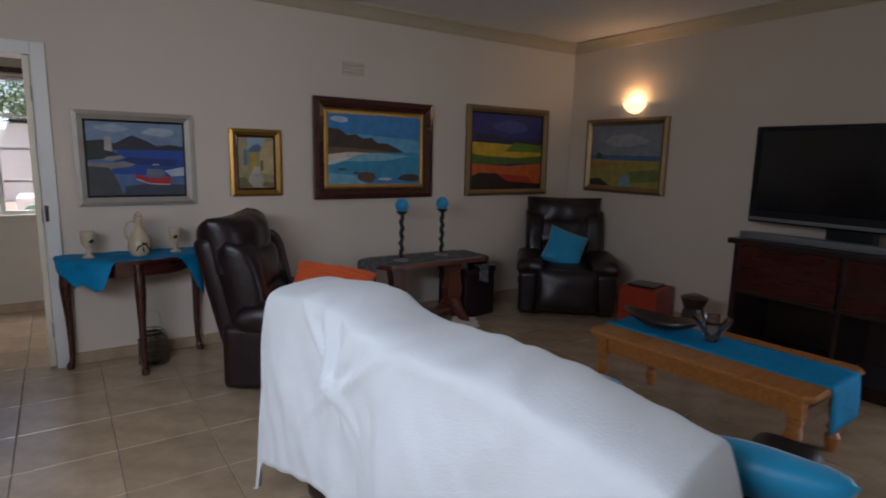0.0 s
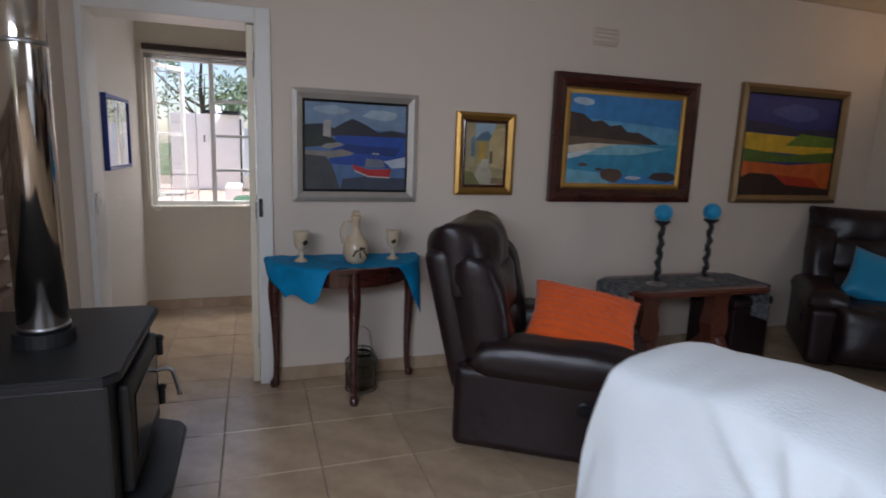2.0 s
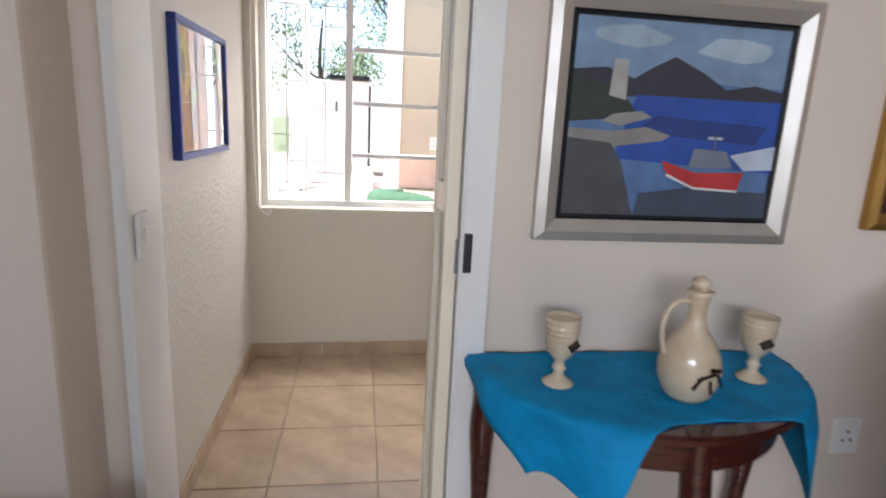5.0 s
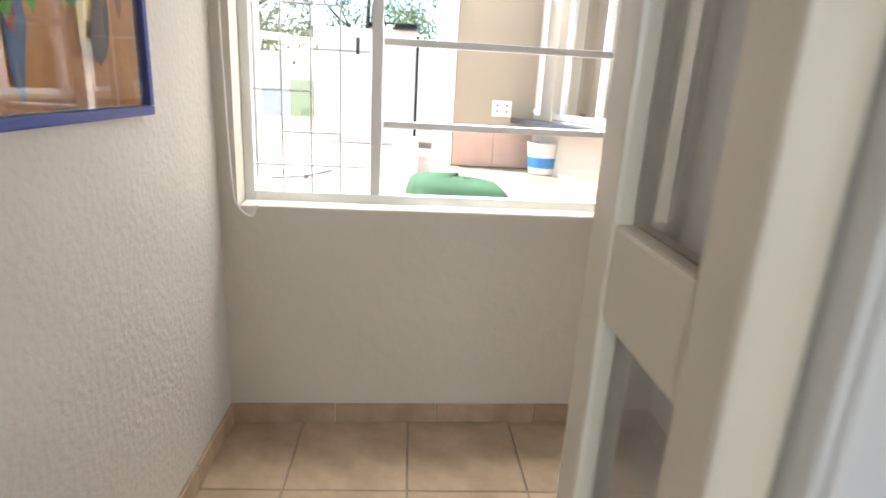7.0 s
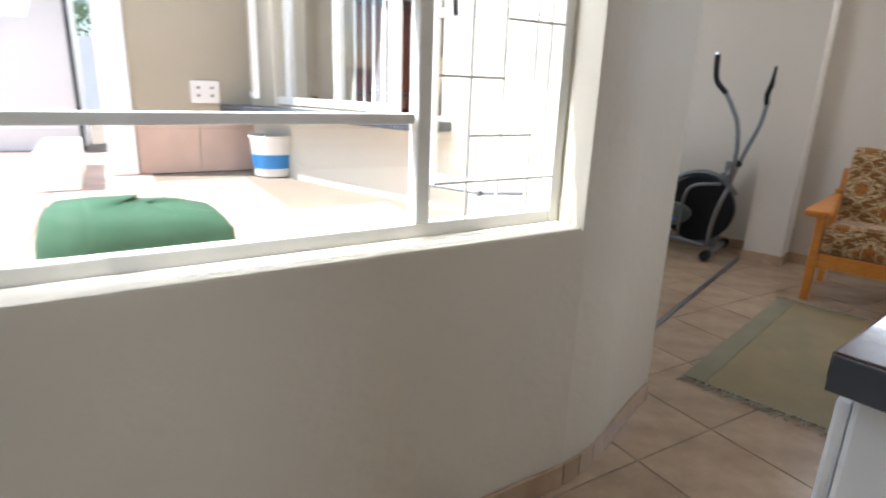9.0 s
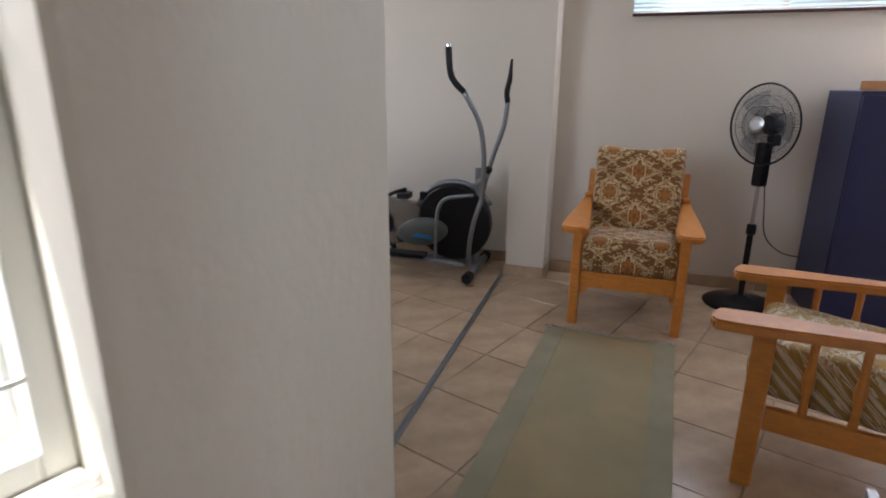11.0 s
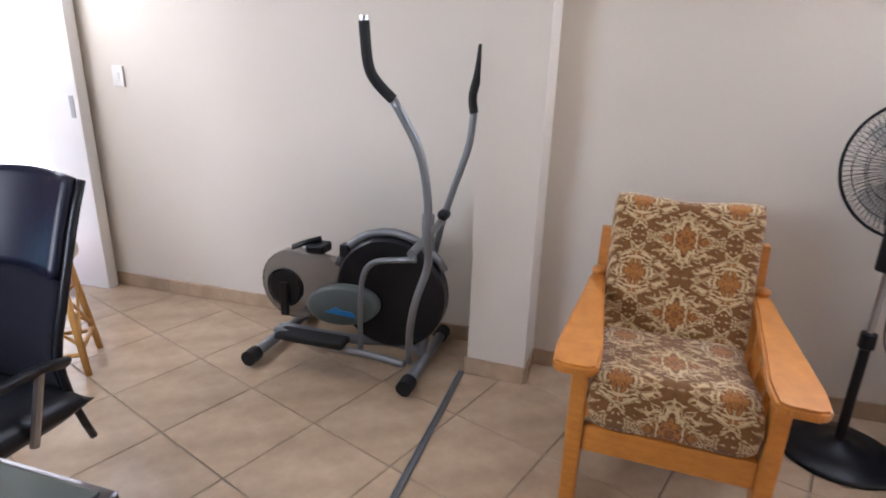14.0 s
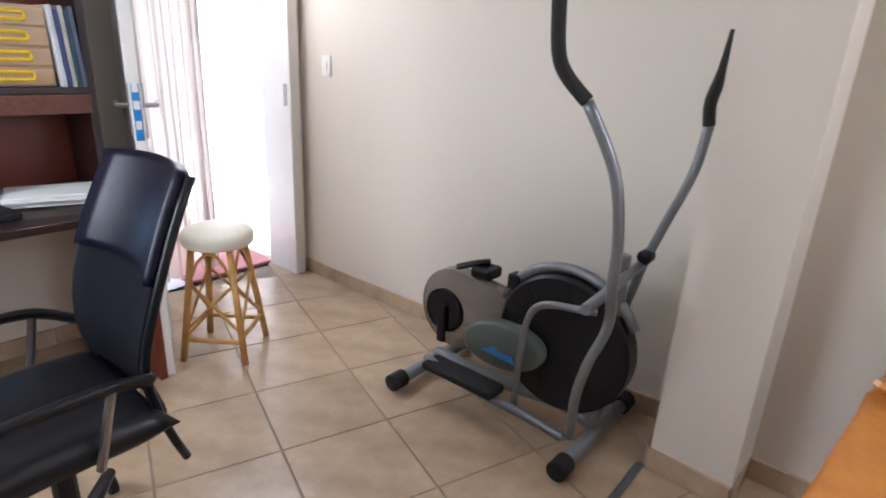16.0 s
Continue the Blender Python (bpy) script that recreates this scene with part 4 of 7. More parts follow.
for x, z, a, s in ((0.0, 0.075, 20, 1.0), (-0.018, 0.06, 60, 0.8), (0.022, 0.088, -10, 0.8), (0.04, 0.06, -50, 1.2), (0.012, 0.05, 100, 0.7)):
    bm = B()
    yy = -math.sqrt(max(0.0, 0.0695 ** 2 - x * x))
    puff(bm, 0.05 * s, 0.010, 0.004, Matrix.Translation((x, yy, z)) @ Matrix.Rotation(math.asin(x / 0.072), 4, "Z") @ Matrix.Rotation(radians(90), 4, "X") @ Matrix.Rotation(radians(a), 4, "Z"), 6)
    part("leaf_mark", bm, M_GLAZE, jug)

# wire and glass lantern on the floor
lan = thing("lantern", 1.93, 4.83, 0.001, 12, "dark wire lantern with a glass jar on the floor", "lantern")
bm = B()
lathe(bm, [(0, 0.01), (0.075, 0.01), (0.085, 0.03), (0.085, 0.16), (0.07, 0.20), (0.055, 0.22), (0.052, 0.22), (0.066, 0.197), (0.081, 0.158), (0.081, 0.03), (0.07, 0.015), (0, 0.015)], 20)
part("glass_jar", bm, M_SMOKE, lan, smooth=True)
for z in (0.008, 0.09, 0.17, 0.235):
    bm = B()
    rr = 0.09 if z < 0.2 else 0.06
    tube(bm, [(rr * math.cos(a), rr * math.sin(a), z) for a in (2 * math.pi * k / 20 for k in range(21))], 0.0035, 6)
    part("wire_ring", bm, M_IRON, lan)
for k in range(6):
    a = 2 * math.pi * k / 6
    bm = B()
    tube(bm, [(0.091 * math.cos(a), 0.091 * math.sin(a), 0.005), (0.092 * math.cos(a), 0.092 * math.sin(a), 0.17), (0.061 * math.cos(a), 0.061 * math.sin(a), 0.237)], 0.003, 6)
    part("wire", bm, M_IRON, lan)
bm = B()
tube(bm, smooth_path([(-0.06, 0, 0.235), (-0.05, 0, 0.33), (0, 0, 0.37), (0.05, 0, 0.33), (0.06, 0, 0.235)]), 0.003, 6)
part("handle", bm, M_STEEL, lan)


# ---- lounge: recliners ----
def recliner(x, y, turn, label, w=0.86):
    """A leather recliner; it faces +x of its own frame."""
    t = thing("recliner", x, y, 0, turn, label, "armchair", "leather recliners")
    hw = w / 2
    bm = B()
    box(bm, -0.40, -hw + 0.06, 0.05, 0.36, hw - 0.06, 0.30, 0.03, 3)
    part("base", bm, M_LEATHER, t)
    for s in (-1, 1):
        bm = B()
        box(bm, -0.42, -0.09, 0.04, 0.40, 0.09, 0.43, 0.05, 4, Matrix.Translation((0, s * (hw - 0.09), 0)))
        part("side_panel", bm, M_LEATHER, t, smooth=True)
        bm = B()
        puff(bm, 0.80, 0.25, 0.19, Matrix.Translation((0.03, s * (hw - 0.10), 0.465)), 16, 4.5, 0.012, 3)
        part("armrest", bm, M_LEATHER, t, smooth=True)
    bm = B()
    puff(bm, 0.72, w - 0.30, 0.24, Matrix.Translation((0.06, 0, 0.36)), 16, 4, 0.012, 5)
    part("seat", bm, M_LEATHER, t, smooth=True)
    bm = B()
    puff(bm, 0.40, w - 0.26, 0.16, Matrix.Translation((0.40, 0, 0.28)) @ Matrix.Rotation(radians(82), 4, "Y"), 14, 4, 0.01, 6)
    part("footrest", bm, M_LEATHER, t, smooth=True)
    lean = Matrix.Translation((-0.30, 0, 0.34)) @ Matrix.Rotation(radians(-14), 4, "Y")
    bm = B()
    box(bm, -0.16, -hw + 0.07, -0.05, -0.02, hw - 0.07, 0.64, 0.065, 5, lean)
    part("back_shell", bm, M_LEATHER, t, smooth=True)
    for k, (z, hgt, thick) in enumerate(((0.12, 0.30, 0.26), (0.36, 0.32, 0.28))):
        bm = B()
        puff(bm, hgt, w - 0.20, thick, lean @ Matrix.Translation((0.02, 0, z)) @ Matrix.Rotation(radians(90), 4, "Y"), 16, 4, 0.014, 11 + k)
        part("back_cushion", bm, M_LEATHER, t, smooth=True)
    # padded head roll across the top, with upright side bolsters
    bm = B()
    puff(bm, 0.36, w - 0.10, 0.36, lean @ Matrix.Translation((-0.02, 0, 0.56)) @ Matrix.Rotation(radians(90), 4, "Y"), 22, 2.6, 0.02, 21)
    part("headrest_roll", bm, M_LEATHER, t, smooth=True)
    for s in (-1, 1):
        bm = B()
        puff(bm, 0.62, 0.20, 0.24, lean @ Matrix.Translation((0.05, s * (hw - 0.15), 0.28)) @ Matrix.Rotation(radians(90), 4, "Y"), 16, 4, 0.016, 31 + s)
        part("side_bolster", bm, M_LEATHER, t, smooth=True)
    bm = B()
    lathe(bm, [(0.034, 0), (0.034, 0.006), (0.026, 0.009), (0.024, 0.003), (0, 0.003)], 20)
    bmesh.ops.transform(bm, matrix=Matrix.Translation((0.16, -hw - 0.001, 0.30)) @ Matrix.Rotation(radians(90), 4, "X"), verts=bm.verts)
    part("recline_lever", bm, M_BLACK, t, "black recline lever")
    return t


recliner(2.78, 4.16, -33, "dark brown leather recliner beside the half-moon table")
recliner(5.45, 4.44, -132, "dark brown leather recliner in the corner of the lounge")


def cushion(name, x, y, z, w, d, h, rx, ry, rz, m_, label, wob=0.008, rows_=18):
    bm = B()
    puff(bm, w, d, h, None, rows_, 3.0, wob, 7)
    ob = link(bm, name, m_, smooth=True)
    ob.matrix_world = pose(x, y, z, rx, ry, rz)
    return tagged(ob, label, "cushion", "loose cushions")


oc = cushion("cushion", 2.94, 4.17, 0.535, 0.56, 0.46, 0.15, 30, 8, -33, M_ORANGE, "orange chunky knitted cushion on a leather recliner", rows_=56)
for v2 in oc.data.vertices:
    side = 1 if v2.co.z > 0 else -1
    rib = abs(math.sin(v2.co.y * 68 + 0.6 * math.sin(v2.co.x * 9)))
    v2.co.z += side * (0.011 * rib - 0.004 + 0.004 * rib * math.sin(v2.co.x * 150 + 3 * math.floor(v2.co.y * 21.6)))
cushion("cushion", 5.40, 4.40, 0.60, 0.38, 0.38, 0.13, 58, 20, -42, M_TSATIN, "turquoise satin cushion on a leather recliner")


# ---- lounge: side table with candle holders ----
st = thing("side_table", 4.0, 4.65, 0, 0, "red-brown wooden side table on splayed pedestal feet", "table")
bm = B()
prism(bm, [(-0.54, 0.06), (-0.46, 0.24), (0.46, 0.24), (0.54, 0.06), (0.54, -0.10), (0.46, -0.24), (-0.46, -0.24), (-0.54, -0.10)], 0.555, 0.59)
bmesh.ops.bevel(bm, geom=[e for e in bm.edges if abs(e.verts[0].co.z - e.verts[1].co.z) < 1e-5], offset=0.01, segments=2, affect="EDGES")
part("tabletop", bm, M_ROSE, st)
for s in (-0.28, 0.28):
    bm = B()
    prism(bm, [(-0.05, 0.06), (-0.05, 0.16), (-0.075, 0.30), (-0.05, 0.42), (-0.075, 0.555), (0.075, 0.555), (0.05, 0.42), (0.075, 0.30), (0.05, 0.16), (0.05, 0.06)], -0.05, 0.05, Matrix.Translation((s, 0, 0)) @ Matrix.Rotation(radians(90), 4, "X"))
    part("pedestal", bm, M_ROSE, st)
    for sy in (-1, 1):
        bm = B()
        pts = smooth_path([(s, 0.03 * sy, 0.20), (s, 0.12 * sy, 0.11), (s, 0.24 * sy, 0.04), (s, 0.30 * sy, 0.018)], 5)
        tube(bm, pts, [0.055 - 0.037 * i / (len(pts) - 1) for i in range(len(pts))], 8)
        part("foot", bm, M_ROSE, st, smooth=True)
bm = B()
box(bm, -0.24, -0.06, 0.10, 0.24, 0.06, 0.13, 0.004)
part("stretcher", bm, M_ROSE, st)
M_RUNNER = mat("grey_patterned_runner", (0.045, 0.05, 0.06), 0.9, var=0.3, scale=40, bump=0.3, bscale=200, col2=(0.25, 0.25, 0.25), mix=0.8, mscale=28)
bm = B()
n = 40
g = []
for i in range(n + 1):
    s = -0.80 + 1.6 * i / n
    e = max(0, abs(s) - 0.548)
    x = math.copysign(min(abs(s), 0.548) + 0.02 * e, s)
    z = 0.5925 - e
    g.append([bm.verts.new((x + (0.004 if e else 0) * math.copysign(1, s), -0.16 + 0.32 * j / 8, z + 0.001 * noise.noise((s * 9, j, 0)))) for j in range(9)])
for a, b in zip(g, g[1:]):
    for j in range(8):
        bm.faces.new((a[j], b[j], b[j + 1], a[j + 1]))
run = link(bm, "table_runner", M_RUNNER)
run.location = (4.0, 4.65, 0)
so = run.modifiers.new("thickness", "SOLIDIFY")
so.thickness, so.offset = 0.003, 1
tagged(run, "grey patterned runner hanging over the side table", "table runner")


def candle_holder(x, y):
    t = thing("candle_holder", x, y, 0.596, 0, "dark iron candle holder with a turquoise ball candle", "candle holder", "candle holders on the side table")
    bm = B()
    lathe(bm, [(0, 0), (0.06, 0), (0.06, 0.006), (0.03, 0.014), (0.014, 0.022), (0, 0.024)], 18)
    part("foot", bm, M_STEEL, t, smooth=True)
    bm = B()
    pts = [(0.006 * math.cos(k * 0.9), 0.006 * math.sin(k * 0.9), 0.02 + k * 0.012) for k in range(30)]
    tube(bm, pts, [0.016 + 0.006 * (k % 5 == 0) for k in range(30)], 8)
    part("twisted_stem", bm, M_IRON, t)
    bm = B()
    lathe(bm, [(0, 0.365), (0.018, 0.37), (0.045, 0.392), (0.048, 0.40), (0, 0.40)], 16)
    part("dish", bm, M_IRON, t)
    bm = B()
    lathe(bm, [(0.056 * math.cos(a), 0.448 + 0.056 * math.sin(a)) for a in (-math.pi / 2 + math.pi * k / 12 for k in range(13))], 22)
    part("ball_candle", bm, M_TSATIN, t, "turquoise ball candle", smooth=True)


candle_holder(3.735, 4.60)
candle_holder(4.165, 4.66)
# things kept under the side table
bx = thing("leather_box", 4.55, 4.80, 0, 8, "low dark leather box beside the side table", "box")
bm = B()
box(bm, -0.19, -0.18, 0.0, 0.19, 0.18, 0.40, 0.02, 3)
part("body", bm, M_LEATHER, bx)
bm = B()
box(bm, -0.20, -0.19, 0.401, 0.20, 0.19, 0.46, 0.02, 3)
part("lid", bm, M_LEATHER, bx)
for k in range(3):
    bm = B()
    box(bm, -0.14, -0.10, 0, 0.14, 0.10, 0.018, 0.003, 1)
    ob = link(bm, "magazine", M_PAPER)
    ob.matrix_world = pose(4.22 + 0.01 * k, 4.42, 0.001 + 0.0195 * k, 0, 0, 20 + 14 * k)
    tagged(ob, "white magazine lying on the tiled floor", "magazine", "magazines on the floor")


# ---- lounge: stove, flue and stone cladding ----
sv = thing("wood_stove", 0.70, 3.91, 0, 0, "black cast-iron wood stove with glazed door and ash lip", "stove")
bm = B()
box(bm, -0.30, -0.36, 0.14, 0.25, 0.36, 0.665, 0.012)
part("body", bm, M_IRON, sv)
bm = B()
prism(bm, [(-0.33, -0.39), (0.245, -0.39), (0.285, -0.35), (0.285, 0.35), (0.245, 0.39), (-0.33, 0.39)], 0.668, 0.70)
bmesh.ops.bevel(bm, geom=[e for e in bm.edges if abs(e.verts[0].co.z - e.verts[1].co.z) < 1e-5], offset=0.008, segments=2, affect="EDGES")
part("top_plate", bm, M_IRON, sv)
bm = B()
prism(bm, [(0.20, -0.36), (0.36, -0.30), (0.385, -0.24), (0.385, 0.22), (0.36, 0.27), (0.20, 0.36)], 0.20, 0.232)
bmesh.ops.bevel(bm, geom=list(bm.edges), offset=0.006, segments=2, affect="EDGES")
part("ash_lip", bm, M_IRON, sv)
bm = B()
box(bm, -0.26, -0.30, 0.0, 0.20, 0.30, 0.145, 0.01)
part("plinth", bm, M_IRON, sv)
dr = part("door", (lambda b: (box(b, 0.252, -0.27, 0.26, 0.285, 0.27, 0.62, 0.012), b)[1])(B()), M_IRON, sv)
bm = B()
box(bm, 0.2855, -0.20, 0.33, 0.290, 0.20, 0.56, 0.003)
part("glass", bm, M_SCREEN, dr)
bm = B()
tube(bm, smooth_path([(0.285, 0.235, 0.47), (0.33, 0.235, 0.475), (0.35, 0.22, 0.45), (0.375, 0.15, 0.40)]), 0.009, 8)
part("coil_handle", bm, M_STEEL, dr, "steel door handle", smooth=True)
for z in (0.34, 0.55):
    bm = B()
    tube(bm, [(0.29, 0.285, z - 0.03), (0.29, 0.285, z + 0.03)], 0.014, 10)
    lathe(bm, [(0, 0), (0.018, 0.003), (0.020, 0.014), (0.010, 0.022), (0, 0.024)], 10, 0.29, 0.285, z + 0.03)
    part("hinge", bm, M_IRON, sv)
bm = B()
tube(bm, [(0.0, -0.02, 0.70), (0.0, -0.02, 0.745)], 0.088, 28)
part("flue_collar", bm, M_IRON, sv)
fl = thing("stove_flue", 0.70, 3.89, 0.745, 0, "polished steel flue pipe rising from the stove", "flue")
bm = B()
tube(bm, [(0, 0, 0.0), (0, 0, 1.87)], 0.073, 40)
part("pipe", bm, M_CHROME, fl, smooth=True)
for z in (0.012, 0.9):
    bm = B()
    tube(bm, [(0, 0, z - 0.008), (0, 0, z + 0.008)], 0.0755, 40)
    part("seam_ring", bm, M_STEEL, fl, smooth=True)

# stone cladding: a bed of mortar, with each stone proud of it
clad = tagged(new("stone_cladding"), kind="structure", label="rough brown stone cladding on the wall behind the stove")
bm = B()
box(bm, 0.302, 2.95, 0.0, 0.318, 4.70, 1.32)
part("mortar", bm, M_GROUT, clad)
rng = random.Random(11)
z = 0.01
while z < 1.24:
    hgt = rng.uniform(0.09, 0.16)
    if z + hgt > 1.22:
        hgt = 1.31 - z
    y = 2.96
    while y < 4.67:
        wd2 = rng.uniform(0.12, 0.26)
        if y + wd2 > 4.60:
            wd2 = 4.69 - y
        dpt = rng.uniform(0.025, 0.055)
        c = [(y + rng.uniform(0.004, 0.014), z + rng.uniform(0.004, 0.014)), (y + wd2 - rng.uniform(0.004, 0.014), z + rng.uniform(0.004, 0.014)), (y + wd2 - rng.uniform(0.004, 0.014), z + hgt - rng.uniform(0.004, 0.014)), (y + rng.uniform(0.004, 0.014), z + hgt - rng.uniform(0.004, 0.014))]
        bm = B()
        a = [bm.verts.new((0.3185, p[0], p[1])) for p in c]
        cy, cz = sum(p[0] for p in c) / 4, sum(p[1] for p in c) / 4
        b = [bm.verts.new((0.3185 + dpt * rng.uniform(0.5, 0.9), cy + (p[0] - cy) * 0.93, cz + (p[1] - cz) * 0.92)) for p in c]
        e = [bm.verts.new((0.3185 + dpt * rng.uniform(0.9, 1.15), cy + (p[0] - cy) * 0.6, cz + (p[1] - cz) * 0.6)) for p in c]
        for q, r in ((a, b), (b, e)):
            for k in range(4):
                bm.faces.new((q[k], q[(k + 1) % 4], r[(k + 1) % 4], r[k]))
        bm.faces.new(e)
        part("stone", bm, M_STONE, clad)
        y += wd2
    z += hgt


# ---- lounge: sofa under a white throw ----
sofa = thing("sofa", 2.73, 2.06, 0, 101.5, "leather sofa with its back covered by a throw", "sofa")
# own frame: x runs along the sofa, y points to its back
bm = B()
box(bm, -0.72, -0.48, 0.05, 0.78, 0.30, 0.34, 0.03, 3)
part("base", bm, M_LEATHER, sofa)
for s in (-1, 1):
    bm = B()
    puff(bm, 0.70, 0.82, 0.2, Matrix.Translation((0.03 + s * 0.35, -0.10, 0.42)), 14, 4, 0.01, 2)
    part("seat_cushion", bm, M_LEATHER, sofa, smooth=True)
    bm = B()
    box(bm, -0.10, -0.46, 0.05, 0.10, 0.26, 0.60, 0.06, 4, Matrix.Translation((0.03 + s * 0.76, 0, 0)))
    part("arm", bm, M_LEATHER, sofa, smooth=True)
bm = B()
box(bm, -0.70, 0.20, 0.05, 0.77, 0.38, 0.74, 0.07, 4)
part("back", bm, M_LEATHER, sofa, smooth=True)

bm = B()
nx_, ny_ = 190, 84
g = []
for i in range(nx_ + 1):
    s = -0.86 + 1.86 * i / nx_
    row = []
    for j in range(ny_ + 1):
        q = j / ny_
        # section across the back, from seat side over the top and down behind
        sect = 1.62 * q - 0.55
        end = max(0.0, s - 0.80, -0.68 - s)
        hump = 1 / (1 + math.exp(-(s - 0.32) / 0.07))
        top = 0.848 + 0.098 * hump + 0.012 * math.cos(4.2 * s + 0.4) + 0.012 * noise.noise((s * 4, q * 4, 0.3))
        top -= 0.05 * max(0, s - 0.60) / 0.3 + 0.06 * max(0, -0.35 - s) / 0.35
        if sect < 0:
            y, z = 0.14 + 0.10 * sect, top - 0.02 + sect * 0.9 * 0.55
        elif sect < 0.36:
            a = sect / 0.36 * math.pi
            y, z = 0.30 - 0.17 * math.cos(a), top - 0.02 + 0.05 * math.sin(a)
        else:
            dn = sect - 0.36
            y, z = 0.475 + 0.04 * dn, top - 0.02 - dn * 0.93
            f = min(1, dn / 0.35)
            y += f * (0.016 * math.sin(s * 9 + 1.6 * math.sin(2.3 * dn + 2 * s)) + 0.030 * noise.noise((s * 4.2, dn * 1.8, 4.0)) + 0.010 * noise.noise((s * 15 + 4 * dn, dn * 5, 1.0)))
        y += 0.012 * noise.noise((s * 5, q * 9, 8.0))
        x = s
        if end > 0:
            x = (0.80 if s > 0 else -0.68) + math.copysign(0.10 * math.sin(min(1.0, end / 0.16) * math.pi / 2), s)
            z -= max(0.0, end - 0.04) * 2.3 + 0.02 * end
            y -= 0.02 * end
        z += 0.012 * noise.noise((s * 11, q * 11, 2.0))
        # a gathered crease
        for s0, slant, wide, deep in ((0.42, -0.25, 0.018, 0.034), (0.33, 0.30, 0.022, 0.030), (0.50, -0.8, 0.02, 0.024), (0.22, 0.9, 0.025, 0.022), (0.37, 0.05, 0.016, -0.026), (0.27, 0.6, 0.018, -0.020), (-0.30, 0.7, 0.07, 0.012)):
            y += deep * math.exp(-((s - s0 - slant * (sect - 0.45)) / wide) ** 2) * math.exp(-((sect - 0.56) / 0.17) ** 2)
        row.append(bm.verts.new((x, y, max(z, 0.08))))
    g.append(row)
for i in range(nx_):
    for j in range(ny_):
        bm.faces.new((g[i][j], g[i + 1][j], g[i + 1][j + 1], g[i][j + 1]))
bmesh.ops.recalc_face_normals(bm, faces=bm.faces)
throw = link(bm, "throw", M_THROW, smooth=True)
throw.matrix_world = sofa.matrix_world.copy()
throw.location.z = 0.015
so = throw.modifiers.new("thickness", "SOLIDIFY")
so.thickness = 0.004
tagged(throw, "white cotton throw draped over the sofa back", "throw")
cushion("cushion", 2.99, 1.36, 0.575, 0.40, 0.40, 0.15, 45, 0, 112, M_TSATIN, "turquoise satin cushion on the sofa")
cushion("cushion", 2.92, 1.95, 0.575, 0.44, 0.44, 0.15, 60, 0, 98, M_TSATIN, "turquoise satin cushion leaning on the sofa back")


# ---- lounge: coffee table ----
ct = thing("coffee_table", 4.35, 2.28, 0, 3, "varnished pine coffee table with turned legs", "coffee table")
bm = B()
prism(bm, [(-0.33, -0.56), (-0.29, -0.60), (0.29, -0.60), (0.33, -0.56), (0.33, 0.56), (0.29, 0.60), (-0.29, 0.60), (-0.33, 0.56)], 0.425, 0.455)
bmesh.ops.bevel(bm, geom=[e for e in bm.edges if abs(e.verts[0].co.z - e.verts[1].co.z) < 1e-5], offset=0.009, segments=3, affect="EDGES")
part("tabletop", bm, M_PINE, ct)
for a in ((-0.27, -0.52, -0.25, 0.52), (0.25, -0.52, 0.27, 0.52), (-0.245, -0.53, 0.245, -0.51), (-0.245, 0.51, 0.245, 0.53)):
    bm = B()
    box(bm, a[0], a[1], 0.335, a[2], a[3], 0.424, 0.003)
    part("apron", bm, M_PINE, ct)
for sx in (-1, 1):
    for sy in (-1, 1):
        bm = B()
        lathe(bm, [(0, 0), (0.022, 0), (0.026, 0.02), (0.034, 0.05), (0.036, 0.08), (0.022, 0.105), (0.034, 0.125), (0.034, 0.14), (0.022, 0.155), (0.030, 0.19), (0.037, 0.24), (0.030, 0.285), (0.036, 0.30), (0.036, 0.325), (0.0, 0.33)], 16, sx * 0.26, sy * 0.515)
        box(bm, sx * 0.26 - 0.034, sy * 0.515 - 0.034, 0.328, sx * 0.26 + 0.034, sy * 0.515 + 0.034, 0.425, 0.003)
        part("leg", bm, M_PINE, ct, smooth=False)
bm = B()
n = 60
g = []
for i in range(n + 1):
    s = -0.82 + 1.64 * i / n
    e = max(0, abs(s) - 0.603)
    y = math.copysign(min(abs(s), 0.603) + 0.004 * (e > 0) + 0.03 * e, s)
    g.append([bm.verts.new((0.04 + 0.17 * (2 * j / 8 - 1) + 0.006 * math.sin(j * 2.0) * (e > 0) * e * 8, y + math.copysign(0.008 * math.sin(j * 1.7), s) * min(1, e * 8), 0.458 - e)) for j in range(9)])
for a, b in zip(g, g[1:]):
    for j in range(8):
        bm.faces.new((a[j], b[j], b[j + 1], a[j + 1]))
run = link(bm, "table_runner", M_TEAL, smooth=True)
run.matrix_world = ct.matrix_world.copy()
so = run.modifiers.new("thickness", "SOLIDIFY")
so.thickness, so.offset = 0.003, 1
tagged(run, "turquoise runner laid along the pine coffee table", "table runner")
bw = thing("wooden_bowl", 4.36, 2.62, 0.464, 12, "long dark wooden bowl on the coffee table", "bowl")
bm = B()
n = 20
rows = []
for i, (r, z) in enumerate(((0.0, 0.0), (0.35, 0.0), (0.75, 0.025), (1.0, 0.06), (0.96, 0.06), (0.7, 0.032), (0.3, 0.012), (0.0, 0.010))):
    rows.append([bm.verts.new((0.10 * r * math.cos(2 * math.pi * k / n), 0.24 * r * math.sin(2 * math.pi * k / n), z + 0.03 * (r * math.sin(2 * math.pi * k / n)) ** 2)) for k in range(n)])
for a, b in zip(rows, rows[1:]):
    for k in range(n):
        bm.faces.new((a[k], a[(k + 1) % n], b[(k + 1) % n], b[k]))
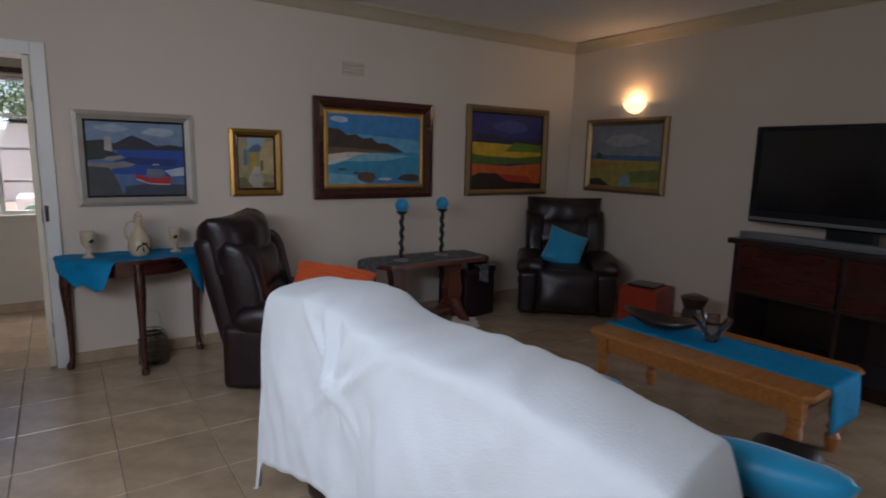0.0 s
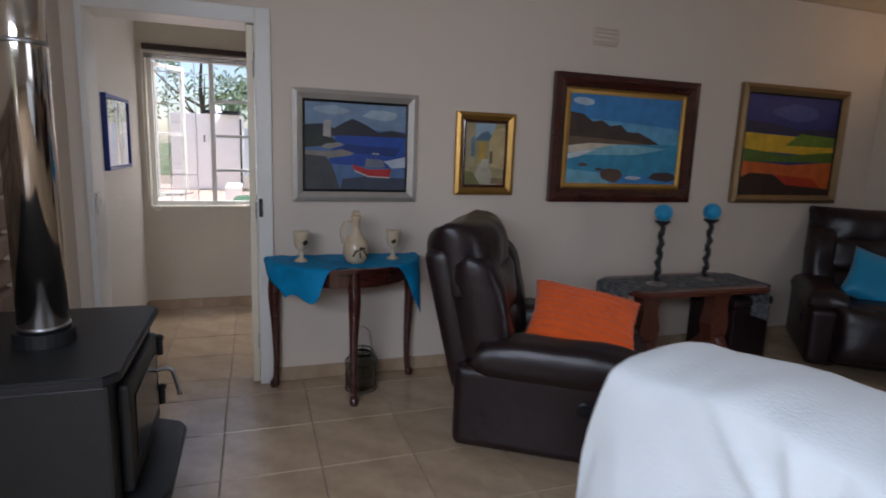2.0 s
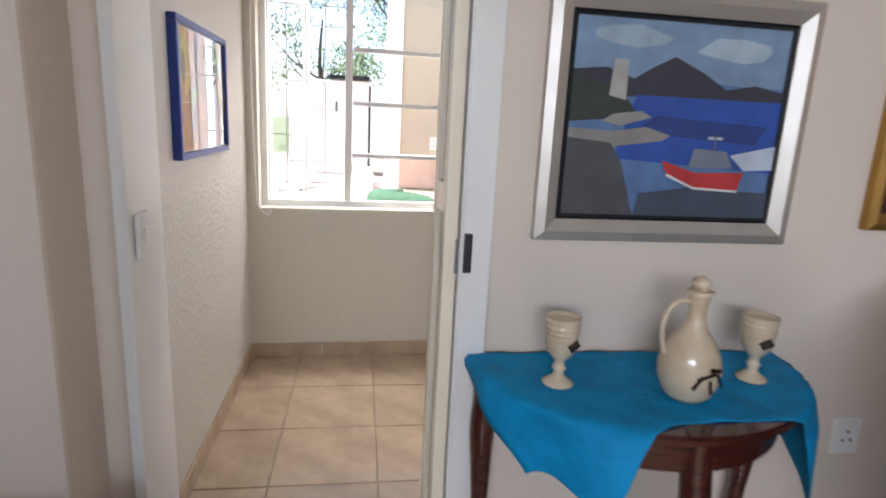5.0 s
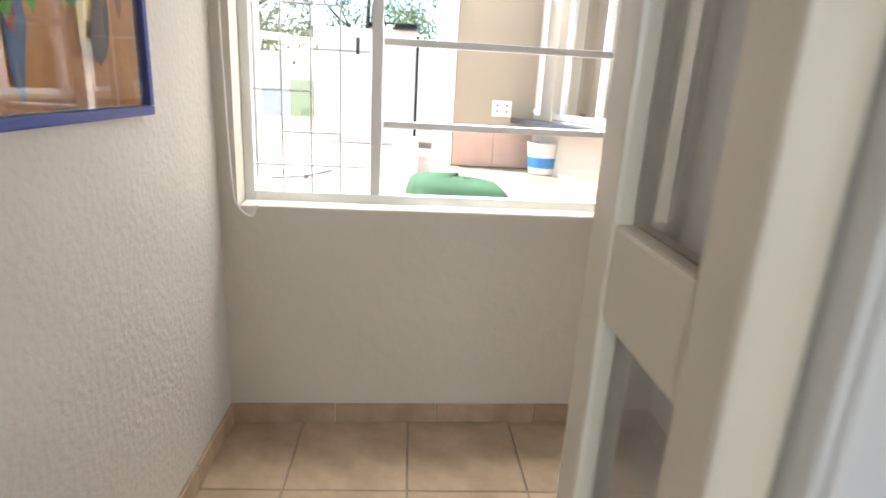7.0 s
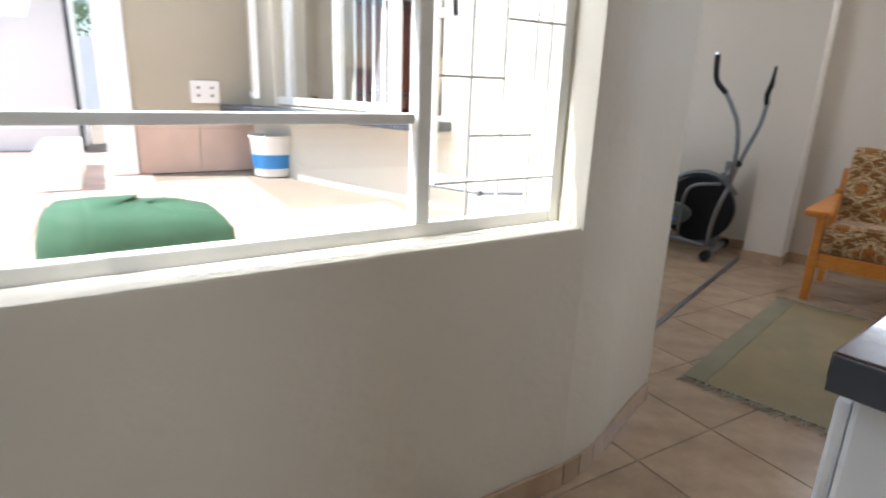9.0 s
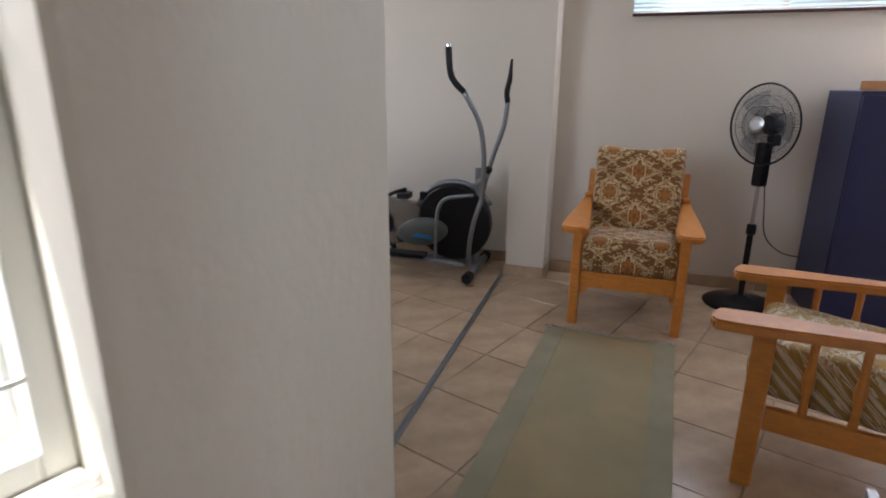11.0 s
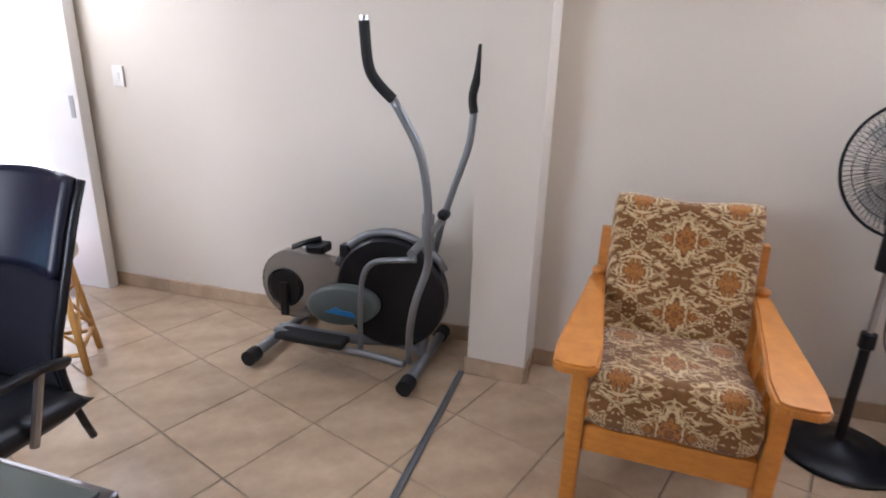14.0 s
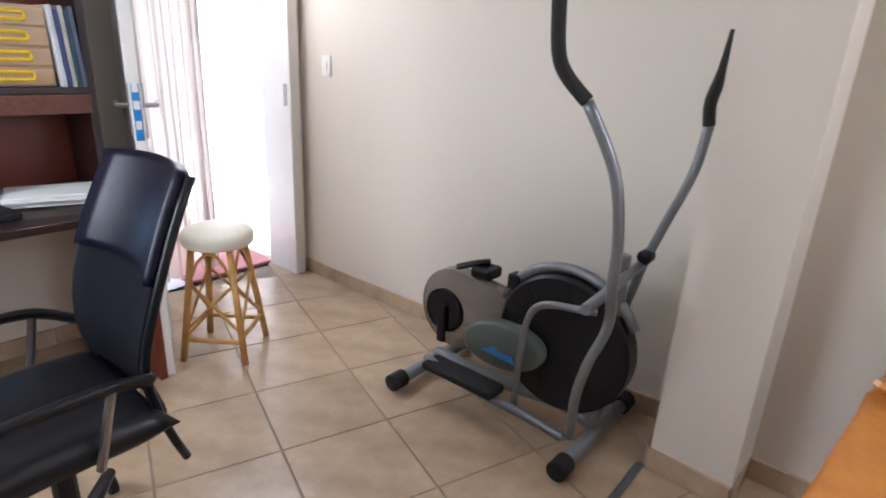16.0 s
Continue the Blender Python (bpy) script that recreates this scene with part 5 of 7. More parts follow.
bmesh.ops.remove_doubles(bm, verts=bm.verts, dist=1e-4)
bmesh.ops.recalc_face_normals(bm, faces=bm.faces)
part("shell", bm, M_DARKW, bw, smooth=True)
M_SILG = glass("silvered_glass", (0.8, 0.82, 0.85), 0.02)
lf = thing("glass_leaf_dish", 4.40, 2.33, 0.464, 30, "clear glass dish shaped like an opening flower", "dish")
for k in range(6):
    a = 2 * math.pi * k / 6
    bm = B()
    m = Matrix.Rotation(a, 4, "Z") @ Matrix.Translation((0.055, 0, 0.07)) @ Matrix.Rotation(radians(-52), 4, "Y")
    puff(bm, 0.16, 0.075, 0.012, m, 10, 2.2)
    part("petal", bm, M_SILG, lf, smooth=True)
bm = B()
lathe(bm, [(0, 0), (0.035, 0), (0.03, 0.012), (0, 0.014)], 16)
part("foot", bm, M_SILG, lf)

# ---- lounge: red stool box, television and its cabinet ----
rb = thing("red_box", 5.74, 3.72, 0, 12, "red lacquered box with a dark tray on top", "box")
bm = B()
box(bm, -0.17, -0.17, 0, 0.17, 0.17, 0.34, 0.008)
part("body", bm, M_REDBOX, rb)
bm = B()
box(bm, -0.12, -0.12, 0.341, 0.12, 0.12, 0.362, 0.006)
part("tray", bm, M_DARKW, rb)
cb = thing("media_cabinet", 5.78, 2.22, 0, 0, "dark wooden media cabinet with open shelves", "cabinet")
for x0, y0, z0, x1, y1, z1, nm in ((-0.27, -0.80, 0.0, 0.27, 0.66, 0.09, "plinth"), (-0.28, -0.82, 0.86, 0.28, 0.68, 0.90, "top"), (-0.25, -0.78, 0.091, 0.27, -0.74, 0.859, "side_panel"), (-0.25, 0.60, 0.091, 0.27, 0.64, 0.859, "side_panel"), (-0.25, -0.08, 0.091, 0.26, -0.05, 0.859, "divider"), (-0.25, -0.739, 0.50, 0.26, -0.081, 0.525, "shelf"), (-0.25, -0.049, 0.50, 0.26, 0.599, 0.525, "shelf"), (0.2605, -0.739, 0.091, 0.27, 0.599, 0.859, "back_panel")):
    bm = B()
    box(bm, x0, y0, z0, x1, y1, z1, 0.004)
    part(nm, bm, M_DARKW, cb)
for y0, y1 in ((-0.735, -0.085), (-0.045, 0.595)):
    bm = B()
    box(bm, -0.262, y0, 0.53, -0.252, y1, 0.855, 0.003)
    part("drop_front", bm, M_MAHOG, cb)
dp = thing("disc_player", 5.70, 2.45, 0.0915, 0, "silver disc player on a cabinet shelf", "disc player")
bm = B()
box(bm, -0.16, -0.22, 0, 0.16, 0.22, 0.055, 0.004)
part("case", bm, M_BLACK, dp)
bm = B()
box(bm, -0.165, -0.215, 0.012, -0.1605, 0.215, 0.045, 0.002)
part("front", bm, M_STEEL, dp)
tv = thing("television", 5.76, 2.22, 0.901, 0, "large black flat television on the media cabinet", "television")
bm = B()
box(bm, -0.05, -0.66, 0.11, 0.06, 0.66, 0.80, 0.012)
part("housing", bm, M_BLACK, tv)
bm = B()
box(bm, -0.054, -0.61, 0.20, -0.0505, 0.61, 0.765, 0.002)
part("screen", bm, M_SCREEN, tv)
bm = B()
box(bm, -0.058, -0.655, 0.125, -0.0512, 0.655, 0.15, 0.003)
part("silver_strip", bm, M_GREYM, tv, "grey metal trim")
bm = B()
box(bm, -0.14, -0.32, 0.0, 0.12, 0.32, 0.022, 0.008)
box(bm, -0.03, -0.14, 0.02, 0.05, 0.14, 0.115, 0.008)
part("stand", bm, M_BLACK, tv)
sb = thing("sound_bar", 5.60, 2.30, 0.902, 0, "slim silver and black sound bar below the television", "sound bar")
bm = B()
box(bm, -0.04, -0.55, 0, 0.04, 0.55, 0.05, 0.01, 3)
part("case", bm, M_GREYM, sb)
dv = thing("carved_ornament", 5.35, 3.02, 0.0, 0, "dark carved wooden ornament on the floor", "ornament")
bm = B()
lathe(bm, [(0, 0), (0.09, 0), (0.10, 0.05), (0.06, 0.18), (0.09, 0.28), (0.07, 0.36), (0.10, 0.44), (0.05, 0.46), (0, 0.46)], 14)
part("body", bm, M_DARKW, dv)

ws = thing("plug_socket", 2.63, 5.05, 0.46, 0, "white plug socket on the lounge wall behind the recliner", "plug socket")
bm = B()
box(bm, -0.045, -0.014, -0.06, 0.045, 0, 0.06, 0.005)
part("cover", bm, M_WHITE, ws)
for hx, hz in ((-0.014, -0.012), (0.014, -0.012), (0, 0.016)):
    bm = B()
    lathe(bm, [(0, 0), (0.005, 0), (0.005, 0.003), (0, 0.003)], 10)
    bmesh.ops.transform(bm, matrix=Matrix.Translation((hx, -0.0142, hz)) @ Matrix.Rotation(radians(90), 4, "X"), verts=bm.verts)
    part("socket_hole", bm, M_GREYM, ws)


# ---- outside: patio, courtyard walls, trees, ground ----
bm = B()
R = 400
vs = [bm.verts.new(p) for p in ((-R, -R, -0.3), (R, -R, -0.3), (R, R, -0.3), (-R, R, -0.3))]
bm.faces.new(vs)
tagged(link(bm, "ground", M_LAWN), kind="structure", label="green lawn round the house")
PZ = 0.70
bm = B()
prism(bm, [(-7, 7.06), (2.4, 7.10), (2.90, 7.24), (2.75, 7.6), uv(-2.92, 1.2), uv(-2.92, 2.9), (1.6, 14), (-7, 14)], -0.3, PZ - 0.004)
patio = tagged(link(bm, "patio", M_GROUT), kind="structure", label="raised patio paved with pink clay tiles")
bm = B()
box(bm, 0.004, 0.004, -0.004, 0.436, 0.436, 0, 0.002, 1)
pt = bpy.data.meshes.new("patio_tile")
bm.to_mesh(pt)
bm.free()
pt.materials.append(M_TILEP)
for i in range(12):
    for j in range(10):
        x, y = -2.4 + i * 0.44, 7.12 + j * 0.44
        u_ = (x + 0.22 - OX) * CU + (y + 0.22 - OY) * SU
        if u_ < -3.25 and y < 11.5:
            o = new("paving_tile", pt)
            o.location = (x, y, PZ)
            o.parent = patio
# ledge strip under the window, outside
bm = B()
box(bm, 0.5, 7.0, PZ - 0.02, 2.5, 7.10, PZ + 0.05, 0.004)
tagged(link(bm, "ledge_trim", M_SLATE), kind="structure")


def yard_wall(name, x0, y0, x1, y1, z0, z1, material):
    bm = B()
    box(bm, x0, y0, z0, x1, y1, z1, 0.006)
    return tagged(link(bm, name, material), kind="structure")


yard_wall("wall_yard_back", 1.50, 9.15, 2.75, 9.35, PZ, 2.6, M_OLIVE)
yard_wall("wall_yard_pier", 1.36, 9.12, 1.498, 9.36, PZ, 2.6, M_PATIOW)
yard_wall("wall_yard_low", 1.06, 8.72, 1.24, 9.6, PZ, PZ + 0.16, M_PATIOW)
tl = tagged(new("wall_tiling"), kind="structure", label="brown glazed tiles along the foot of the yard wall")
for i in range(4):
    bm = B()
    box(bm, 1.505 + i * 0.31, 9.138, PZ + 0.002, 1.81 + i * 0.31, 9.149, PZ + 0.31, 0.002, 1)
    part("wall_tile", bm, M_TILEP, tl)
sk = thing("plug_socket", 1.86, 9.149, 1.14, 0, "white double plug socket on the yard wall", "plug socket")
bm = B()
box(bm, -0.075, -0.018, -0.06, 0.075, 0, 0.06, 0.006)
part("cover", bm, M_WHITE, sk)
for x in (-0.035, 0.035):
    for z in (-0.02, 0.022):
        bm = B()
        lathe(bm, [(0, 0), (0.009, 0), (0.009, 0.004), (0, 0.004)], 10)
        bmesh.ops.transform(bm, matrix=Matrix.Translation((x, -0.0185, z)) @ Matrix.Rotation(radians(90), 4, "X"), verts=bm.verts)
        part("socket_hole", bm, M_GREYM, sk)
bk = thing("bucket", 2.16, 8.92, PZ + 0.002, 20, "white plastic bucket with a blue label", "bucket")
bm = B()
lathe(bm, [(0, 0), (0.10, 0), (0.122, 0.205), (0.128, 0.207), (0.128, 0.222), (0.12, 0.222), (0.098, 0.01), (0, 0.008)], 26)
part("pail", bm, M_WHITE, bk, smooth=False)
bm = B()
lathe(bm, [(0.1060, 0.045), (0.1145, 0.120), (0.1155, 0.120), (0.1070, 0.045)], 26)
part("label_band", bm, M_BLUEP, bk, "blue printed label")
gc = thing("covered_barbecue", 1.42, 7.52, PZ, 8, "low barbecue under a dark green canvas cover", "barbecue")
bm = B()
rows = []
for i, (f, z) in enumerate(((1.0, 0.0), (0.98, 0.08), (0.90, 0.125), (0.78, 0.150), (0.4, 0.162), (0.0, 0.165))):
    rows.append([bm.verts.new((f * 0.26 * math.copysign(abs(math.cos(a)) ** 0.6, math.cos(a)) + 0.008 * math.sin(7 * a), f * 0.18 * math.copysign(abs(math.sin(a)) ** 0.6, math.sin(a)), z - 0.02 * math.cos(a) * (1 if z > 0.1 else 0))) for a in (2 * math.pi * k / 28 for k in range(28))])
for a, b in zip(rows, rows[1:]):
    for k in range(28):
        bm.faces.new((a[k], a[(k + 1) % 28], b[(k + 1) % 28], b[k]))
bmesh.ops.remove_doubles(bm, verts=bm.verts, dist=1e-4)
part("cover", bm, M_GREEN, gc, smooth=True)
# white outdoor cupboard with a dark edge and hood
oc2 = thing("outdoor_cupboard", 0.66, 10.4, PZ, -6, "white outdoor cupboard with a black steel edge and hood", "cupboard")
bm = B()
box(bm, -0.35, 0, 0, 0.55, 0.5, 1.05, 0.01)
part("body", bm, M_PATIOW, oc2)
bm = B()
tube(bm, [(0.565, -0.01, 0.0), (0.565, -0.01, 1.0)], 0.012, 8)
part("post", bm, M_BLACK, oc2)
bm = B()
box(bm, 0.12, -0.10, 1.055, 0.56, 0.1, 1.10, 0.006)
part("hood", bm, M_BLACK, oc2)

# study window seen across the yard
sw = tagged(new("window_2"), kind="structure", label="white steel study window with bars, one casement standing open")
SWM = Matrix.Translation((*uv(-2.9, 0.0), 0)) @ Matrix.Rotation(OA, 4, "Z")
v0, v1 = 0.99, 2.20


def spart(name, material, *bs, label=""):
    bm = B()
    for b in bs:
        box(bm, *b)
    o = part(name, bm, material, sw, label)
    o.matrix_world = SWM
    return o


spart("frame", M_BAR, (0.02, v0, 1.09, 0.06, v0 + 0.04, 2.0, 0.003), (0.02, v1 - 0.04, 1.09, 0.06, v1, 2.0, 0.003), (0.02, v0 + 0.041, 1.09, 0.06, v1 - 0.041, 1.13, 0.003), (0.02, v0 + 0.041, 1.96, 0.06, v1 - 0.041, 2.0, 0.003), (0.02, 1.38, 1.131, 0.06, 1.42, 1.959, 0.003), (0.02, 1.78, 1.131, 0.06, 1.82, 1.959, 0.003))
for k in range(5):
    spart("bar", M_BAR, (0.075, 1.06 + k * 0.065, 1.10, 0.083, 1.068 + k * 0.065, 1.99))
spart("pane", M_GLASS, (0.038, 1.42, 1.13, 0.042, 1.78, 1.96))
spart("pane", M_GLASS, (0.038, v0 + 0.04, 1.13, 0.042, 1.38, 1.96))
spart("sill", M_SLATE, (-0.16, v0 - 0.35, 1.035, 0.0, v1 + 0.02, 1.075, 0.006), label="dark slate sill")
cs = new("casement")
cs.parent = sw
cs.matrix_world = SWM @ Matrix.Translation((0.02, 2.18, 0)) @ Matrix.Rotation(radians(152), 4, "Z")
bm = B()
for b in ((-0.03, 0, 1.12, 0, 0.03, 1.96), (-0.03, 0.33, 1.12, 0, 0.36, 1.96), (-0.03, 0.031, 1.12, 0, 0.329, 1.15), (-0.03, 0.031, 1.93, 0, 0.329, 1.96)):
    box(bm, *b, 0.003)
part("sash", bm, M_BAR, cs)
bm = B()
box(bm, -0.017, 0.03, 1.15, -0.014, 0.33, 1.93)
part("pane", bm, M_GLASS, cs)


def tree(x, y, z, hgt, seed):
    r = random.Random(seed)
    t = thing("tree", x, y, z, r.uniform(0, 360), "leafy green garden tree beyond the patio", "tree", "garden trees")
    bm = B()
    tube(bm, smooth_path([(0, 0, 0), (0.08, 0.05, hgt * 0.3), (-0.05, 0.1, hgt * 0.6), (0.05, 0, hgt * 0.85)]), [0.16 * (1 - 0.045 * i) for i in range(19)], 9)
    for k in range(7):
        a, z0 = r.uniform(0, 6.28), hgt * r.uniform(0.35, 0.7)
        ln = hgt * r.uniform(0.22, 0.36)
        pts = smooth_path([(0, 0, z0), (0.5 * ln * math.cos(a), 0.5 * ln * math.sin(a), z0 + 0.3 * ln), (ln * math.cos(a), ln * math.sin(a), z0 + 0.8 * ln)], 4)
        tube(bm, pts, [0.06 * (1 - 0.1 * i) for i in range(len(pts))], 6)
    part("trunk", bm, M_BARK, t)
    vs, fs = [], []
    for k in range(20):
        a, rr = r.uniform(0, 6.28), hgt * 0.36 * math.sqrt(r.random())
        c = Vector((rr * math.cos(a), rr * math.sin(a), hgt * r.uniform(0.45, 1.0)))
        for q in range(70):
            p = c + Vector((r.gauss(0, 1), r.gauss(0, 1), r.gauss(0, 0.7))) * hgt * 0.055
            d = Vector((r.gauss(0, 1), r.gauss(0, 1), r.gauss(0, 1))).normalized() * 0.10
            s = d.orthogonal().normalized() * 0.045
            n0 = len(vs)
            vs += [p - d, p + s, p + d, p - s]
            fs.append((n0, n0 + 1, n0 + 2, n0 + 3))
    me = bpy.data.meshes.new("crown")
    me.from_pydata([tuple(v) for v in vs], [], fs)
    me.materials.append(M_LEAF)
    o = new("crown", me)
    o.parent = t


for k, (x, y) in enumerate(((-3.2, 21.5), (-0.4, 26.0), (2.6, 22.5), (-6.5, 25), (6.0, 27), (-10, 19))):
    tree(x, y, -0.3, 5.0 + (k % 3), 30 + k)
bm = B()
for x0, x1 in ((-14, -1.0), (-0.2, 8)):
    box(bm, x0, 15.2, -0.3, x1, 15.4, 1.7)
tagged(link(bm, "wall_garden", M_PATIOW), kind="structure")


# ---- study: floor track, back door, curtains ----
def at_uv(u, v, z=0.0, turn=0.0):
    return Matrix.Translation((*uv(u, v), z)) @ Matrix.Rotation(OA + radians(turn), 4, "Z")


tr = tagged(new("floor_track"), kind="structure", label="worn aluminium door track let into the floor")
bm = B()
box(bm, -2.56, -0.004, 0.0005, -0.03, 0.026, 0.006, 0.001, 1)
box(bm, -2.56, 0.000, 0.006, -0.03, 0.004, 0.011)
box(bm, -2.56, 0.018, 0.006, -0.03, 0.022, 0.011)
o = part("rail", bm, M_GREYM, tr)
o.matrix_world = at_uv(0, 0.012)

fr = tagged(new("door_frame_study"), kind="structure", label="white painted back door frame")
for u0, u1 in ((-0.69, -0.625), (0.185, 0.252)):
    bm = B()
    box(bm, u0, 2.30, 0, u1, 2.58, 2.09, 0.006)
    o = part("jamb", bm, M_WHITE, fr)
    o.matrix_world = at_uv(0, 0)
bm = B()
box(bm, -0.6245, 2.301, 2.02, 0.1845, 2.579, 2.089, 0.006)
o = part("head", bm, M_WHITE, fr)
o.matrix_world = at_uv(0, 0)
bm = B()
box(bm, 0.181, 2.33, 1.02, 0.1845, 2.36, 1.14, 0.001)
o = part("striker_plate", bm, M_STEEL, fr)
o.matrix_world = at_uv(0, 0)
dl = thing("back_door", *uv(-0.585, 2.42), 0.008, math.degrees(OA) + 247, "white panelled back door standing open, steel lever handle", "door")
bm = B()
box(bm, 0, -0.02, 0, 0.77, 0.02, 2.0, 0.003)
part("leaf", bm, M_WHITE, dl)
for x0, x1 in ((0.10, 0.36), (0.42, 0.67)):
    for z0, z1 in ((0.12, 0.85), (1.15, 1.88)):
        bm = B()
        for s in (-1, 1):
            box(bm, x0, min(s * 0.0205, s * 0.028), z0, x1, max(s * 0.0205, s * 0.028), z1, 0.004)
        part("raised_panel", bm, M_WHITE, dl)
bm = B()
for s in (-1, 1):
    tube(bm, [(0.71, s * 0.02, 1.10), (0.71, s * 0.065, 1.10), (0.59, s * 0.07, 1.10)], 0.009, 8)
    box(bm, 0.692, min(s * 0.0205, s * 0.027), 0.98, 0.728, max(s * 0.0205, s * 0.027), 1.18, 0.003)
part("handle", bm, M_STEEL, dl, "steel lever handle")
bm = B()
box(bm, 0.7703, -0.013, 0.98, 0.7725, 0.013, 1.18)
part("lock_label", bm, M_BLUEP, dl, "blue and white label on the lock edge")
for z in (1.02, 1.09, 1.15):
    bm = B()
    box(bm, 0.7727, -0.010, z, 0.7732, 0.010, z + 0.03)
    part("label_bar", bm, M_WHITE, dl)


def curtain(name, u0, u1, v, z0, z1, folds, seed):
    r = random.Random(seed)
    bm = B()
    n = folds * 8
    cols = []
    for i in range(n + 1):
        f = i / n
        y = 0.03 * math.sin(f * folds * 2 * math.pi) + 0.012 * r.uniform(-1, 1)
        cols.append([bm.verts.new((u0 + (u1 - u0) * f + 0.012 * math.sin(f * 31 + z), v + y * (0.6 + 0.4 * k / 6), z)) for k, z in enumerate([z1 - (z1 - z0) * q / 6 for q in range(7)])])
    for a, b in zip(cols, cols[1:]):
        for k in range(6):
            bm.faces.new((a[k], b[k], b[k + 1], a[k + 1]))
    ob = link(bm, name, M_CURT, smooth=True)
    ob.matrix_world = at_uv(0, 0)
    return tagged(ob, "pale pink sheer curtain hanging in the back doorway", "curtain", "door curtains")


for n_ in [M_CURT.node_tree.nodes["Principled BSDF"]]:
    n_.inputs["Transmission Weight"].default_value = 0.35
    n_.inputs["Roughness"].default_value = 0.8
curtain("curtain", -0.60, -0.28, 2.66, 0.03, 2.05, 4, 1)
curtain("curtain", -0.22, -0.12, 2.68, 0.03, 2.05, 2, 2)
bm = B()
prism(bm, [(-0.35, 2.60), (0.22, 2.60), (0.22, 3.3), (-0.35, 3.3)], 0.002, 0.016)
pm = link(bm, "door_mat", M_PINK)
pm.matrix_world = at_uv(0, 0, -0.004)
tagged(pm, "faded pink mat outside the back door", "door mat")
bm = B()
prism(bm, [(-2.5, 2.56), (1.6, 2.56), (1.6, 7.4), (-2.5, 7.4)], -0.3, -0.004)
o = link(bm, "pavement", M_PATIOW)
o.matrix_world = at_uv(0, 0)
tagged(o, kind="structure", label="pale paved back step")
# added white slab facing the sun, so the open doorway looks glaring
bm = B()
box(bm, 1.2, 2.58, -0.3, 1.4, 7.0, 2.6)
o = link(bm, "added_bright_backdrop", M_PATIOW)
o.matrix_world = at_uv(0, 0)
tagged(o, kind="structure")
# unseen slab above the back door, added to stop sun reaching the study floor
bm = B()
box(bm, -2.5, 2.58, 2.32, 1.19, 3.75, 2.42, 0.01)
o = link(bm, "sun_blocker_back_door", M_PATIOW)
o.matrix_world = at_uv(0, 0)
tagged(o, kind="structure")
# unseen slab, added to keep direct sun out of the west opening
bm = B()
box(bm, -1.15, -1.8, 2.25, 0.099, 3.2, 2.40, 0.01)
tagged(link(bm, "sun_blocker_west", M_PATIOW), kind="structure")


# ---- study: rug ----
rug = thing("rug", 4.28, 6.968, 0.001, 15.2, "worn pale green woven rug with fringed ends", "rug")
bm = B()
n, m_n = 30, 12
g = [[bm.verts.new((-0.74 + 1.48 * i / n, -0.325 + 0.65 * j / m_n + 0.006 * noise.noise((i * 0.3, j * 0.4, 0)), 0.008 + 0.003 * noise.noise((i * 0.5, j * 0.7, 3)))) for j in range(m_n + 1)] for i in range(n + 1)]
for i in range(n):
    for j in range(m_n):
        bm.faces.new((g[i][j], g[i + 1][j], g[i + 1][j + 1], g[i][j + 1]))
o = part("rug_body", bm, M_RUG, rug)
so = o.modifiers.new("thickness", "SOLIDIFY")
so.thickness = 0.007
M_RUGB = mat("rug_border", (0.29, 0.265, 0.175), 0.95, var=0.1, scale=6, bump=0.5, bscale=240)
bm = B()
for b in ((-0.74, -0.325, 0.0085, 0.74, -0.23, 0.0125), (-0.74, 0.23, 0.0085, 0.74, 0.325, 0.0125)):
    box(bm, *b)
part("border", bm, M_RUGB, rug)
r = random.Random(3)
for s in (-1, 1):
    bm = B()
    for k in range(64):
        y = -0.32 + 0.64 * k / 63
        a = r.uniform(-0.7, 0.7)
        ln = r.uniform(0.035, 0.075)
        tube(bm, [(s * 0.735, y, 0.010), (s * (0.735 + ln * 0.5 * math.cos(a)), y + ln * 0.5 * math.sin(a), 0.008), (s * (0.735 + ln * math.cos(a * 1.5)), y + ln * math.sin(a * 1.5), 0.004)], 0.0028, 5)
    part("fringe", bm, M_FRINGE, rug)


